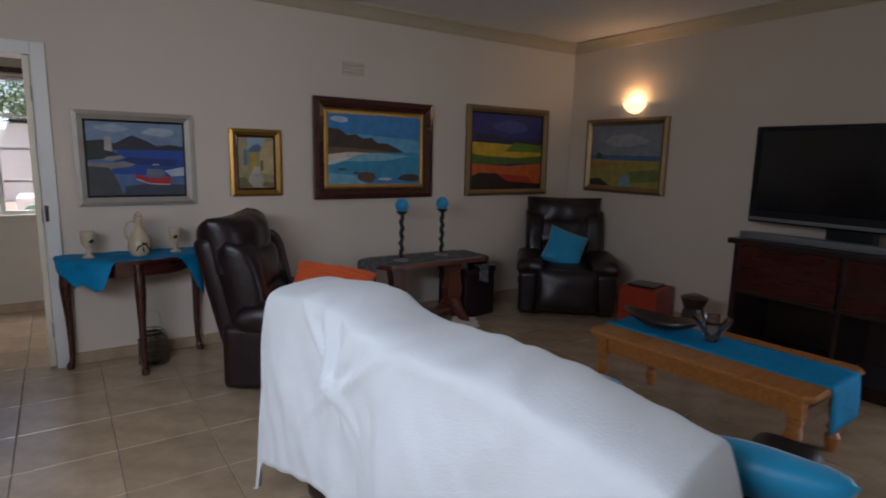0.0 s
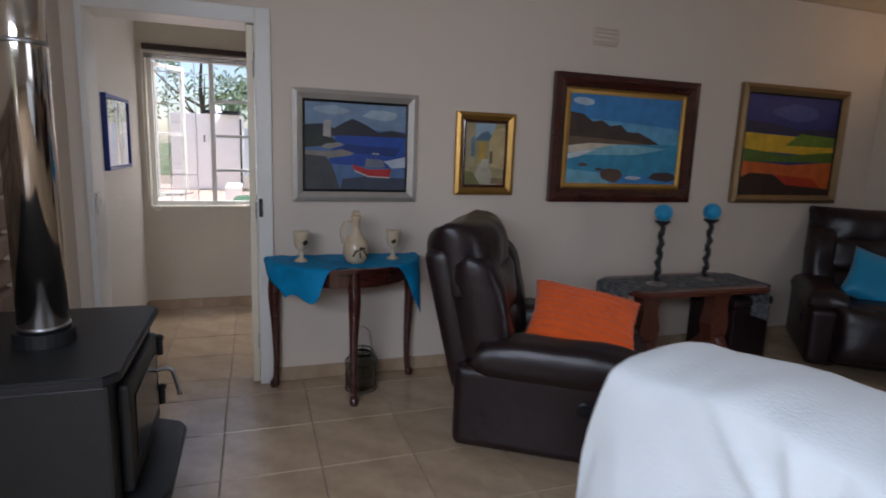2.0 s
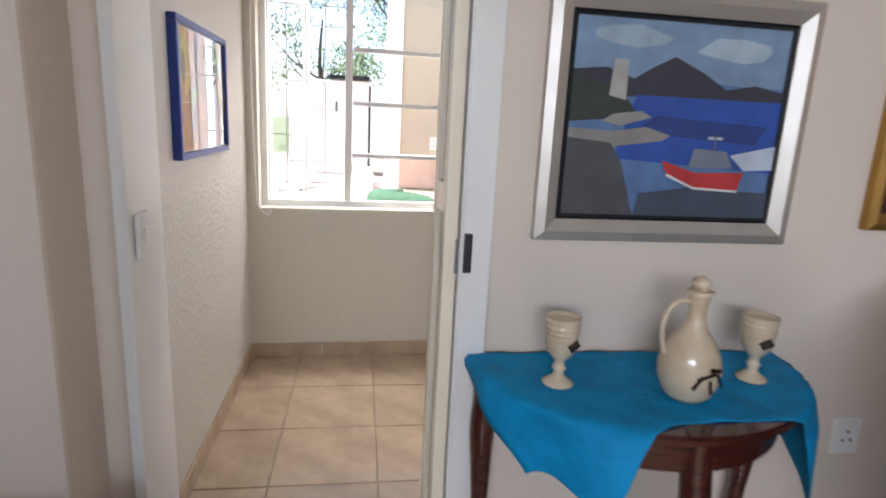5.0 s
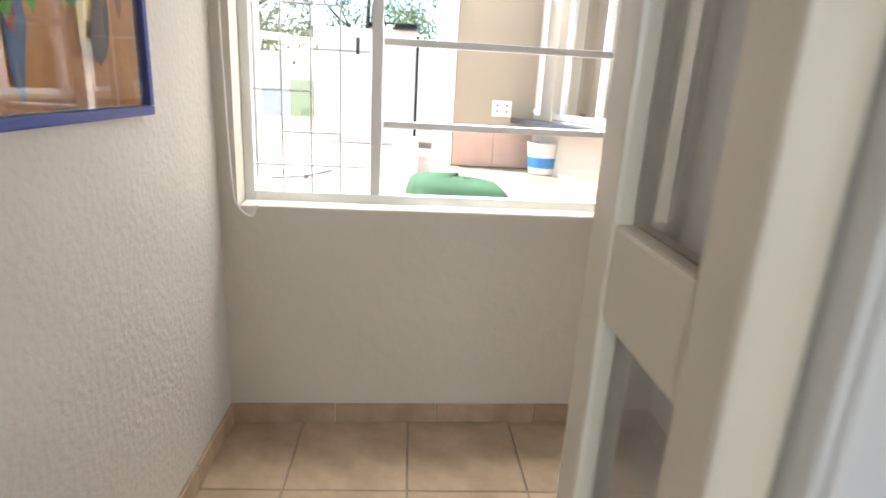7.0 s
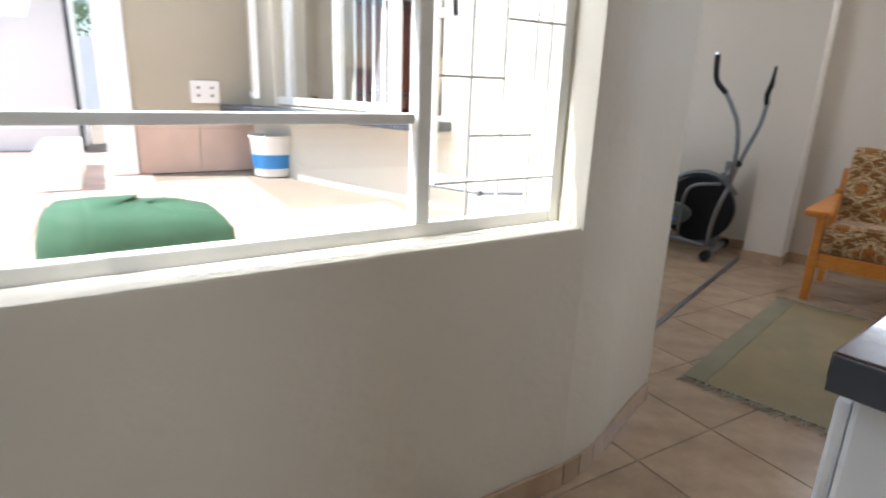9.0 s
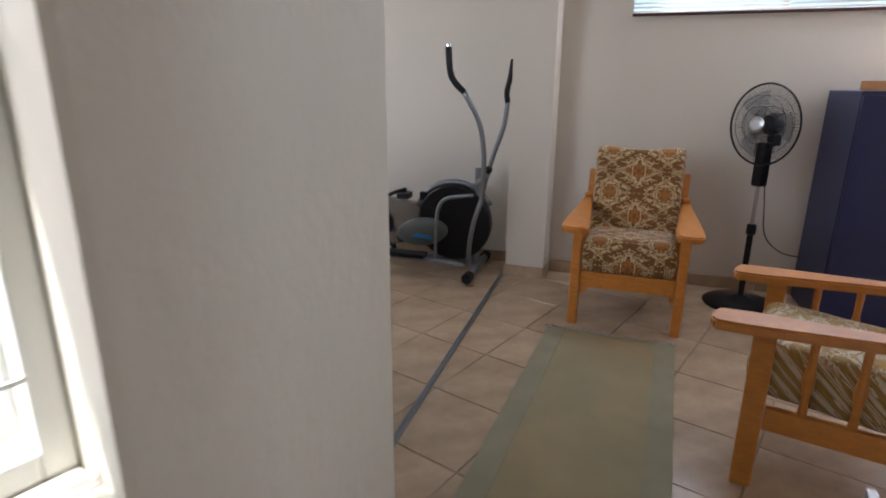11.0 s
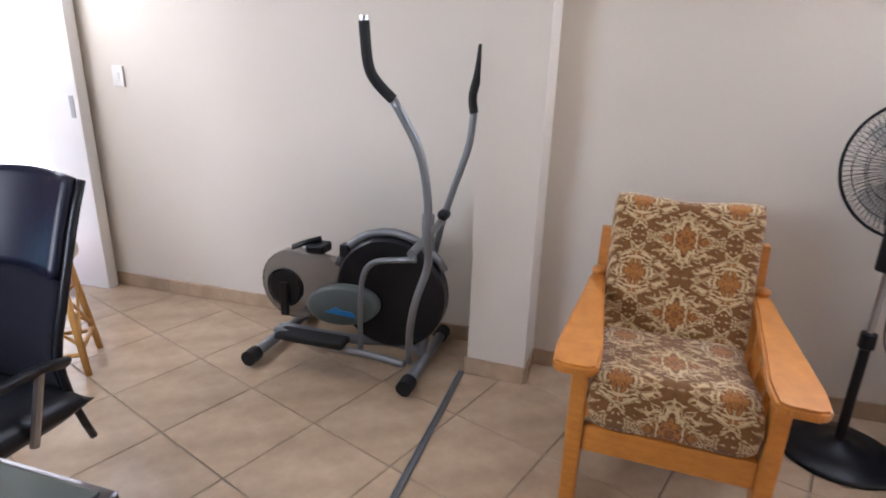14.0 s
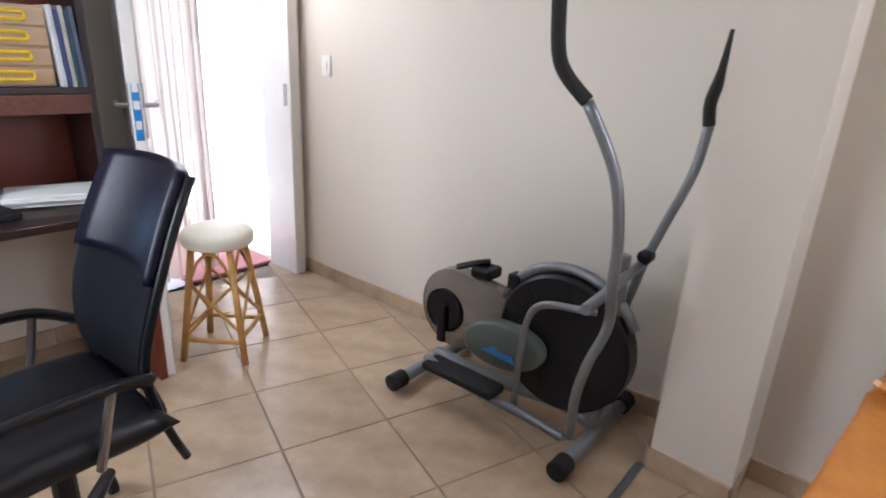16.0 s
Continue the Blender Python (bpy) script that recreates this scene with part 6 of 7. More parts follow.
# ---- study: wooden armchairs with floral cushions ----
def wood_chair(x, y, turn, label, cloth_m):
    """An armchair; it faces -x of its own frame, its front feet stand on x = 0."""
    t = thing("armchair", x, y, 0, turn, label, "armchair", "wooden armchairs")
    W = 0.27
    for s in (-1, 1):
        bm = B()
        box(bm, -0.035, s * W - 0.025, 0, 0.03, s * W + 0.025, 0.555, 0.008)
        part("leg", bm, M_HONEY, t)
        bm = B()
        prism(bm, [(0.50, 0.0), (0.56, 0.0), (0.60, 0.55), (0.645, 0.78), (0.60, 0.78), (0.545, 0.55)], -0.02, 0.02, Matrix.Translation((0, s * W, 0)) @ Matrix.Rotation(radians(90), 4, "X"))
        part("leg", bm, M_HONEY, t)
        bm = B()
        n = 14
        out = [(-0.13, -0.035), (-0.115, -0.062), (-0.02, -0.068), (0.30, -0.045), (0.42, -0.035), (0.55, -0.03), (0.575, 0.0), (0.55, 0.03), (0.42, 0.035), (0.30, 0.045), (-0.02, 0.068), (-0.115, 0.062), (-0.13, 0.035)]
        prism(bm, out, 0.557, 0.592, Matrix.Translation((0, s * (W + 0.01), 0.0)) @ Matrix.Rotation(radians(-3.0), 4, "Y"))
        bmesh.ops.bevel(bm, geom=list(bm.edges), offset=0.008, segments=2, affect="EDGES")
        part("armrest", bm, M_HONEY, t)
        bm = B()
        lathe(bm, [(0, 0), (0.022, 0.004), (0.026, 0.018), (0.018, 0.03), (0, 0.034)], 12, 0.53, s * (W + 0.01), 0.617)
        part("arm_knob", bm, M_HONEY, t)
        bm = B()
        box(bm, 0.031, s * W - 0.014, 0.22, 0.51, s * W + 0.014, 0.30, 0.004)
        part("side_rail", bm, M_HONEY, t)
        for k in range(3):
            bm = B()
            lathe(bm, [(0, 0.30), (0.013, 0.30), (0.011, 0.36), (0.019, 0.42), (0.011, 0.48), (0.013, 0.565), (0, 0.565)], 10, 0.13 + 0.13 * k, s * W)
            part("spindle", bm, M_HONEY, t)
    bm = B()
    box(bm, -0.02, -W + 0.026, 0.22, 0.012, W - 0.026, 0.31, 0.004)
    part("front_rail", bm, M_HONEY, t)
    for z, xo in ((0.40, 0.545), (0.70, 0.615)):
        bm = B()
        box(bm, xo, -W + 0.021, z, xo + 0.025, W - 0.021, z + 0.06, 0.004)
        part("back_rail", bm, M_HONEY, t)
    bm = B()
    puff(bm, 0.58, 0.51, 0.20, Matrix.Translation((0.23, 0, 0.385)) @ Matrix.Rotation(radians(5), 4, "Y"), 30, 11, 0.006, 2, 0.07)
    part("seat_cushion", bm, cloth_m, t, smooth=True)
    bm = B()
    puff(bm, 0.60, 0.53, 0.15, Matrix.Translation((0.52, 0, 0.655)) @ Matrix.Rotation(radians(-77), 4, "Y"), 30, 14, 0.006, 4, 0.075)
    part("back_cushion", bm, cloth_m, t, smooth=True)
    return t


wood_chair(5.16, 7.153, 17.1, "honey-coloured wooden armchair with brown floral cushions", M_FLORAL)
wood_chair(4.45, 6.40, -86, "honey-coloured wooden armchair with ochre floral seat cushion", M_FLORAL2)


# ---- study: pedestal fan ----
fan = thing("pedestal_fan", 5.955, 6.71, 0, -32, "black pedestal fan with wire grille standing by the wall", "fan")
bm = B()
lathe(bm, [(0, 0), (0.205, 0), (0.21, 0.008), (0.20, 0.018), (0.12, 0.032), (0.05, 0.045), (0.03, 0.06), (0, 0.06)], 36)
part("base", bm, M_BLACK, fan, smooth=True)
bm = B()
tube(bm, [(0, 0, 0.05), (0, 0, 0.46)], 0.017, 14)
lathe(bm, [(0.017, 0.44), (0.026, 0.445), (0.026, 0.50), (0.017, 0.505)], 14)
part("lower_pole", bm, M_BLACK, fan)
bm = B()
tube(bm, [(0, 0, 0.46), (0, 0, 0.76)], 0.011, 12)
part("upper_pole", bm, M_STEEL, fan)
bm = B()
box(bm, -0.032, -0.032, 0.73, 0.032, 0.032, 0.98, 0.014, 3)
part("control_box", bm, M_BLACK, fan)
HUBZ = 1.078
FM = Matrix.Translation((0, 0, HUBZ)) @ Matrix.Rotation(radians(-90), 4, "Y") @ Matrix.Rotation(radians(0), 4, "X")
bm = B()
lathe(bm, [(0, -0.13), (0.05, -0.125), (0.062, -0.09), (0.062, -0.02), (0.05, 0.0), (0, 0.0)], 20)
box(bm, -0.12, -0.02, -0.10, -0.03, 0.02, -0.03, 0.008)
bmesh.ops.transform(bm, matrix=FM, verts=bm.verts)
part("motor", bm, M_BLACK, fan, smooth=False)
M_BLADE = glass("smoky_blade", (0.45, 0.48, 0.55), 0.25)
for k in range(3):
    bm = B()
    a0 = 2 * math.pi * k / 3 + 0.5
    cols = []
    for i in range(7):
        rr = 0.03 + 0.155 * i / 6
        wdt = 0.5 + 0.45 * math.sin(math.pi * min(1, i / 5.0) * 0.6)
        cols.append([bm.verts.new((rr * math.cos(a0 + wdt * (q / 4 - 0.5)), rr * math.sin(a0 + wdt * (q / 4 - 0.5)), 0.035 + 0.035 * (q / 4 - 0.5))) for q in range(5)])
    for a, b in zip(cols, cols[1:]):
        for q in range(4):
            bm.faces.new((a[q], b[q], b[q + 1], a[q + 1]))
    bmesh.ops.transform(bm, matrix=FM, verts=bm.verts)
    part("blade", bm, M_BLADE, fan, smooth=True)
for face, zz in (("front", 1), ("back", -1)):
    bm = B()
    for k in range(72):
        a = 2 * math.pi * k / 72
        pts = [(rr * math.cos(a + 0.5 * (rr - 0.045)), rr * math.sin(a + 0.5 * (rr - 0.045)), 0.035 + zz * (0.052 - 0.05 * (rr / 0.222) ** 3)) for rr in (0.045, 0.09, 0.14, 0.18, 0.220)]
        tube(bm, pts, 0.0011, 3, close=False)
    for rr in (0.10, 0.16):
        tube(bm, [(rr * math.cos(2 * math.pi * k / 40), rr * math.sin(2 * math.pi * k / 40), 0.035 + zz * (0.053 - 0.05 * (rr / 0.222) ** 3)) for k in range(41)], 0.0016, 4, close=False)
    bmesh.ops.transform(bm, matrix=FM, verts=bm.verts)
    part("grille", bm, M_BLACK, fan)
bm = B()
tube(bm, [(0.222 * math.cos(2 * math.pi * k / 48), 0.222 * math.sin(2 * math.pi * k / 48), 0.035) for k in range(49)], 0.006, 6, close=False)
bmesh.ops.transform(bm, matrix=FM, verts=bm.verts)
part("rim", bm, M_BLACK, fan)
bm = B()
lathe(bm, [(0.045, 0.080), (0.045, 0.092), (0.03, 0.098), (0, 0.099)], 20)
bmesh.ops.transform(bm, matrix=FM, verts=bm.verts)
part("badge", bm, M_STEEL, fan, "round silver hub badge")
cdw = thing("power_cord", 5.955, 6.71, 0, math.degrees(OA), "thin black power cord of the fan", "cord")
bm = B()
tube(bm, smooth_path([(0.035, -0.03, 0.80), (0.06, -0.06, 0.62), (0.10, -0.10, 0.42), (0.18, -0.22, 0.30), (0.25, -0.36, 0.26)]), 0.0035, 6)
part("cable", bm, M_BLACK, cdw)

# ---- study: navy steel cupboard ----
nc = thing("steel_cupboard", *uv(-0.10, -2.16), 0, math.degrees(OA), "tall navy blue steel cupboard with small keyhole", "cupboard")
bm = B()
box(bm, -0.24, -0.34, 0.0, 0.255, 0.34, 1.265, 0.006)
part("body", bm, M_NAVY, nc)
for y0, y1 in ((-0.335, -0.003), (0.003, 0.335)):
    bm = B()
    box(bm, -0.2545, y0, 0.04, -0.2405, y1, 1.245, 0.003)
    d_ = part("door", bm, M_NAVY, nc)
    bm = B()
    lathe(bm, [(0, 0), (0.009, 0), (0.009, 0.006), (0, 0.006)], 12)
    bmesh.ops.transform(bm, matrix=Matrix.Translation((-0.255, (y0 + 0.05) if y0 > 0 else (y1 - 0.05), 0.62)) @ Matrix.Rotation(radians(-90), 4, "Y"), verts=bm.verts)
    part("keyhole", bm, M_STEEL, d_)
bk2 = thing("cardboard_box", *uv(-0.05, -2.1), 1.266, math.degrees(OA) + 10, "small flat cardboard box on the steel cupboard", "box")
bm = B()
box(bm, -0.12, -0.15, 0, 0.12, 0.15, 0.05, 0.003)
part("carton", bm, M_PINE, bk2)

# ---- study: window blind ----
wb = thing("window_blind", *uv(0.16, -0.70), 0, math.degrees(OA) - 90, "white venetian blind over the high study window", "blind")
for k in range(24):
    bm = B()
    box(bm, 0.0, -0.012, -0.001, 1.72, 0.012, 0.001, 0, 1, Matrix.Translation((0, 0.0, 1.715 + k * 0.024)) @ Matrix.Rotation(radians(38), 4, "X"))
    part("slat", bm, M_WHITE, wb)
bm = B()
box(bm, -0.005, -0.014, 1.688, 1.725, 0.014, 1.705, 0.003)
part("bottom_rail", bm, M_MAHOG, wb)
fr2 = tagged(new("window_3"), kind="structure", label="high study window")
bm = B()
box(bm, 0.27, -2.40, 1.69, 0.29, -0.70, 1.73, 0.002)
box(bm, 0.27, -2.40, 2.24, 0.29, -0.70, 2.28, 0.002)
box(bm, 0.27, -1.57, 1.7305, 0.29, -1.53, 2.2395, 0.002)
o = part("frame", bm, M_BAR, fr2)
o.matrix_world = at_uv(0, 0)


# ---- study: cross trainer ----
el = thing("cross_trainer", *uv(0, 0), 0, math.degrees(OA), "grey and black cross trainer with tall swing handles", "cross trainer")
for v_ in (0.20, 0.965):
    bm = B()
    tube(bm, [(-0.26, v_, 0.045), (0.20, v_, 0.045)], 0.026, 12)
    b_ = part("foot_bar", bm, M_GREYM, el, smooth=True)
    for s in (-1, 1):
        bm = B()
        xx = -0.03 + s * 0.26
        tube(bm, [(xx - 0.035, v_, 0.045), (xx + 0.035, v_, 0.045)], 0.036, 14)
        part("rubber_cap", bm, M_RUBBER, b_, smooth=False)
bm = B()
tube(bm, smooth_path([(-0.03, 0.20, 0.07), (-0.03, 0.36, 0.10), (-0.03, 0.60, 0.075), (-0.03, 0.97, 0.075)]), 0.026, 10)
part("main_beam", bm, M_GREYM, el, smooth=True)
bm = B()
tube(bm, smooth_path([(-0.03, 0.22, 0.08), (-0.03, 0.19, 0.35), (-0.03, 0.20, 0.66), (-0.03, 0.20, 0.74)]), 0.028, 10)
part("upright", bm, M_GREYM, el, smooth=True)
XM = Matrix.Rotation(radians(90), 4, "Y")


def disc(v_, z_, r_, u0, u1, n=40):
    bm = B()
    lathe(bm, [(0, 0), (r_ - 0.012, 0), (r_, 0.012), (r_, u1 - u0 - 0.012), (r_ - 0.012, u1 - u0), (0, u1 - u0)], n)
    bmesh.ops.transform(bm, matrix=Matrix.Translation((u0, v_, z_)) @ XM, verts=bm.verts)
    return bm


wheel = part("fan_wheel", disc(0.37, 0.355, 0.265, -0.075, 0.015), M_BLACK, el)
bm = B()
tube(bm, [(-0.03, 0.37 + 0.285 * math.cos(a), 0.355 + 0.285 * math.sin(a)) for a in (radians(20 + k * 12) for k in range(12))], 0.02, 8)
part("wheel_guard", bm, M_GREYM, el, smooth=True)
for k in range(26):
    a = 2 * math.pi * k / 26
    bm = B()
    box(bm, -0.002, 0.07, -0.003, 0.0, 0.23, 0.003, 0, 1, Matrix.Translation((-0.0765, 0.37, 0.355)) @ Matrix.Rotation(a, 4, "X"))
    part("wheel_slot", bm, M_RUBBER, wheel)
# smoked crank housing
bm = B()
prof2 = [(0.865 + 0.175 * math.cos(radians(a)), 0.33 + 0.175 * math.sin(radians(a))) for a in range(-120, 101, 13)] + [(0.60, 0.47), (0.55, 0.30), (0.62, 0.19)]
prism(bm, prof2, -0.045, 0.045, Matrix.Translation((-0.03, 0, 0)) @ Matrix(((0, 0, 1, 0), (1, 0, 0, 0), (0, 1, 0, 0), (0, 0, 0, 1))))
bmesh.ops.bevel(bm, geom=list(bm.edges), offset=0.012, segments=2, affect="EDGES")
M_HOUSING = mat("smoked_brown_plastic", (0.16, 0.135, 0.11), 0.15, var=0.08, coat=0.5)
M_HOUSING.node_tree.nodes["Principled BSDF"].inputs["Alpha"].default_value = 0.55
part("crank_housing", bm, M_HOUSING, el, "see-through smoked plastic housing")
part("crank_disc", disc(0.90, 0.32, 0.095, -0.085, -0.076), M_BLACK, el)
bm = B()
box(bm, -0.018, -0.02, -0.15, 0.0, 0.02, 0.02, 0.006, 2, Matrix.Translation((-0.088, 0.90, 0.33)))
part("crank_arm", bm, M_BLACK, el)
bm = B()
lathe(bm, [(0, -0.03), (0.97, -0.03), (1.0, -0.018), (1.0, 0.006), (0.96, 0.02), (0.86, 0.028), (0, 0.034)], 40)
bmesh.ops.transform(bm, matrix=Matrix.Translation((-0.105, 0.585, 0.285)) @ Matrix.Rotation(radians(-8), 4, "X") @ Matrix(((0, 0, -1, 0), (0.185, 0, 0, 0), (0, 0.098, 0, 0), (0, 0, 0, 1))), verts=bm.verts)
bmesh.ops.recalc_face_normals(bm, faces=bm.faces)
part("side_cover", bm, M_GREYP, el, smooth=True)
bm = B()
prism(bm, [(0.50, 0.245), (0.66, 0.255), (0.60, 0.285), (0.58, 0.272), (0.52, 0.272)], 0, 0.004, Matrix.Translation((-0.144, 0, 0)) @ Matrix(((0, 0, 1, 0), (1, 0, 0, 0), (0, 1, 0, 0), (0, 0, 0, 1))))
part("blue_flash", bm, M_BLUEP, el, "bright blue flash decal")
for uu, sgn in ((-0.215, -1), (0.145, 1)):
    bm = B()
    tube(bm, smooth_path([(uu, 0.24, 0.10), (uu, 0.40, 0.115), (uu, 0.62, 0.12), (uu, 0.88, 0.16)]), 0.017, 8)
    part("pedal_bar", bm, M_GREYM, el, smooth=True)
    bm = B()
    box(bm, uu - 0.05, 0.52, 0.135, uu + 0.05, 0.86, 0.165, 0.012, 2)
    part("pedal", bm, M_RUBBER, el)
for uu, pts, grip in ((-0.36, [(-0.19, 0.225, 0.10), (-0.265, 0.195, 0.30), (-0.305, 0.155, 0.46), (-0.29, 0.115, 0.60), (-0.36, 0.095, 0.76), (-0.37, 0.095, 0.90), (-0.385, 0.125, 1.07), (-0.405, 0.215, 1.24)], [(-0.405, 0.215, 1.24), (-0.43, 0.268, 1.30), (-0.45, 0.288, 1.36), (-0.46, 0.296, 1.49)]),
                      (0.05, [(0.155, 0.245, 0.10), (0.145, 0.24, 0.40), (0.115, 0.195, 0.60), (0.105, 0.175, 0.68), (0.10, 0.125, 0.84), (0.09, 0.065, 1.02), (0.085, 0.045, 1.17)], [(0.085, 0.045, 1.17), (0.08, 0.052, 1.24), (0.07, 0.03, 1.33), (0.055, 0.012, 1.44)])):
    bm = B()
    tube(bm, smooth_path(pts, 5), 0.016, 10)
    hd = part("swing_handle", bm, M_GREYM, el, smooth=True)
    bm = B()
    tube(bm, smooth_path(grip, 5), 0.019, 10)
    part("foam_grip", bm, M_RUBBER, hd, smooth=True)
    if uu < 0:
        bm = B()
        tube(bm, [grip[-1], (grip[-1][0], grip[-1][1], grip[-1][2] + 0.016)], 0.016, 10)
        part("end_cap", bm, M_STEEL, hd)
bm = B()
tube(bm, [(-0.40, 0.145, 0.68), (0.11, 0.18, 0.68)], 0.017, 10)
part("axle", bm, M_GREYM, el)
bm = B()
lathe(bm, [(0, -0.025), (0.026, -0.02), (0.026, 0.02), (0, 0.025)], 12)
bmesh.ops.transform(bm, matrix=Matrix.Translation((0.09, 0.165, 0.715)) @ XM, verts=bm.verts)
part("tension_knob", bm, M_BLACK, el)
bm = B()
tube(bm, smooth_path([(-0.19, 0.46, 0.12), (-0.19, 0.45, 0.42), (-0.19, 0.40, 0.54), (-0.19, 0.26, 0.575), (-0.18, 0.20, 0.58)]), 0.013, 8)
part("front_rail", bm, M_GREYM, el, smooth=True)
bm = B()
box(bm, -0.07, 0.70, 0.50, 0.03, 0.79, 0.545, 0.012, 2, None)
tube(bm, smooth_path([(-0.06, 0.86, 0.52), (-0.04, 0.80, 0.545), (0.0, 0.74, 0.56)]), 0.014, 8)
box(bm, -0.06, 0.57, 0.50, 0.0, 0.62, 0.56, 0.01, 2)
part("rear_clamp", bm, M_BLACK, el)


# ---- study: television on a corner cabinet ----
tc = thing("glass_top_cabinet", *uv(-2.20, 0.45), 0, math.degrees(OA), "mahogany cabinet with a glass covered top", "cabinet")
bm = B()
box(bm, -0.42, -0.24, 0.06, 0.44, 0.30, 0.665, 0.006)
part("body", bm, M_ROSE, tc)
for x0, x1 in ((-0.40, 0.0), (0.02, 0.42)):
    bm = B()
    box(bm, x0, -0.262, 0.10, x1, -0.2405, 0.64, 0.006)
    d_ = part("door", bm, M_ROSE, tc)
    bm = B()
    box(bm, x0 + 0.06, -0.2685, 0.16, x1 - 0.06, -0.2625, 0.58, 0.005)
    part("panel", bm, M_MAHOG, d_)
bm = B()
box(bm, -0.44, -0.27, 0.0, 0.46, 0.31, 0.06, 0.01)
part("plinth", bm, M_MAHOG, tc)
bm = B()
box(bm, -0.46, -0.29, 0.666, 0.48, 0.32, 0.70, 0.012, 3)
part("top", bm, M_DARKW, tc)
bm = B()
box(bm, -0.44, -0.27, 0.7005, 0.46, 0.30, 0.707, 0.002)
part("glass_cover", bm, M_GREENGL, tc)
t2 = thing("monitor", *uv(-2.235, 0.25), 0.7075, math.degrees(OA), "black flat television seen from behind, white sticker", "television")
bm = B()
box(bm, -0.39, -0.02, 0.022, 0.39, 0.03, 0.555, 0.01)
part("bezel", bm, M_BLACK, t2)
bm = B()
box(bm, -0.35, -0.046, 0.10, 0.35, -0.0205, 0.50, 0.012, 3)
part("back_cover", bm, M_BLACK, t2)
bm = B()
box(bm, 0.335, -0.0235, 0.04, 0.365, -0.0203, 0.085)
part("sticker", bm, M_PAPER, t2)
bm = B()
box(bm, -0.04, -0.018, 0.008, 0.04, 0.02, 0.021, 0.003)
lathe(bm, [(0, 0), (0.16, 0), (0.155, 0.008), (0.05, 0.012), (0, 0.012)], 28)
part("stand", bm, M_BLACK, t2)

# ---- study: desk, hutch and what is on it ----
dk = thing("desk", *uv(-1.85, 2.03), 0, math.degrees(OA), "dark wooden desk with a tall shelf unit and red panel", "desk")
for b, nm, m_ in (((-0.75, -0.36, 0.715, 0.96, 0.28, 0.745), "desktop", M_DARKW), ((0.925, -0.32, 0.0, 0.955, 0.28, 0.714), "side_panel", M_MAROON), ((-0.745, -0.32, 0.0, -0.715, 0.28, 0.714), "side_panel", M_MAROON), ((0.92, 0.0, 0.746, 0.95, 0.28, 1.75), "hutch_side", M_DARKW), ((-0.745, 0.0, 0.746, -0.715, 0.28, 1.75), "hutch_side", M_DARKW), ((-0.714, 0.262, 0.746, 0.919, 0.278, 1.749), "back_panel", M_MAROON), ((-0.714, -0.02, 1.13, 0.919, 0.261, 1.155), "shelf", M_DARKW), ((-0.714, -0.035, 1.06, 0.919, -0.021, 1.13), "shelf_front", M_ROSE), ((-0.745, 0.0, 1.751, 0.95, 0.28, 1.775), "top", M_DARKW)):
    bm = B()
    box(bm, *b, 0.003)
    part(nm, bm, m_, dk)
dw = thing("drawer_box", *uv(-1.145, 2.13), 1.1565, math.degrees(OA), "clear plastic drawer box with yellow handles", "drawer unit")
bm = B()
box(bm, -0.19, -0.09, 0, 0.12, 0.12, 0.275, 0.004)
part("case", bm, M_CLEARP, dw)
for k in range(4):
    bm = B()
    box(bm, -0.185, -0.105, 0.006 + k * 0.067, 0.115, -0.0905, 0.064 + k * 0.067, 0.004)
    d_ = part("drawer", bm, M_CLEARP, dw)
    bm = B()
    tube(bm, [(x, -0.112, z) for x, z in ((-0.09, 0.03 + k * 0.067), (-0.085, 0.05 + k * 0.067), (0.045, 0.05 + k * 0.067), (0.05, 0.03 + k * 0.067), (0.045, 0.025 + k * 0.067), (-0.085, 0.025 + k * 0.067), (-0.09, 0.03 + k * 0.067))], 0.007, 6, close=False)
    part("handle", bm, M_YELLOW, d_, "yellow plastic handle")
cols = [paint(0.55, 0.56, 0.58), paint(0.03, 0.05, 0.16), paint(0.42, 0.42, 0.40), paint(0.02, 0.06, 0.08), paint(0.10, 0.12, 0.20)]
for k in range(5):
    bm = B()
    box(bm, -0.0075, -0.10, 0, 0.0075, 0.12, 0.28 - 0.012 * (k % 2), 0.003)
    o = link(bm, "ring_binder", cols[k])
    o.matrix_world = at_uv(-1.008 + 0.0165 * k, 2.10, 1.1565) @ Matrix.Rotation(radians(-3), 4, "Y")
    tagged(o, "thin coloured ring binder standing on the shelf", "binder", "binders on the shelf")
lp = thing("laptop", *uv(-1.45, 1.88), 0.746, math.degrees(OA) + 8, "open black laptop on the desk", "laptop")
bm = B()
box(bm, -0.17, -0.12, 0, 0.17, 0.12, 0.022, 0.004)
part("base", bm, M_BLACK, lp)
bm = B()
box(bm, -0.17, -0.004, 0, 0.17, 0.004, 0.23, 0.003, 1, Matrix.Translation((0, 0.115, 0.022)) @ Matrix.Rotation(radians(-18), 4, "X"))
ld = part("lid", bm, M_BLACK, lp)
bm = B()
box(bm, -0.155, -0.0052, 0.015, 0.155, -0.0044, 0.215, 0, 1, Matrix.Translation((0, 0.115, 0.022)) @ Matrix.Rotation(radians(-18), 4, "X"))
part("screen", bm, emit("lit_screen", (0.35, 0.62, 0.85), 0.6), ld)
r = random.Random(8)
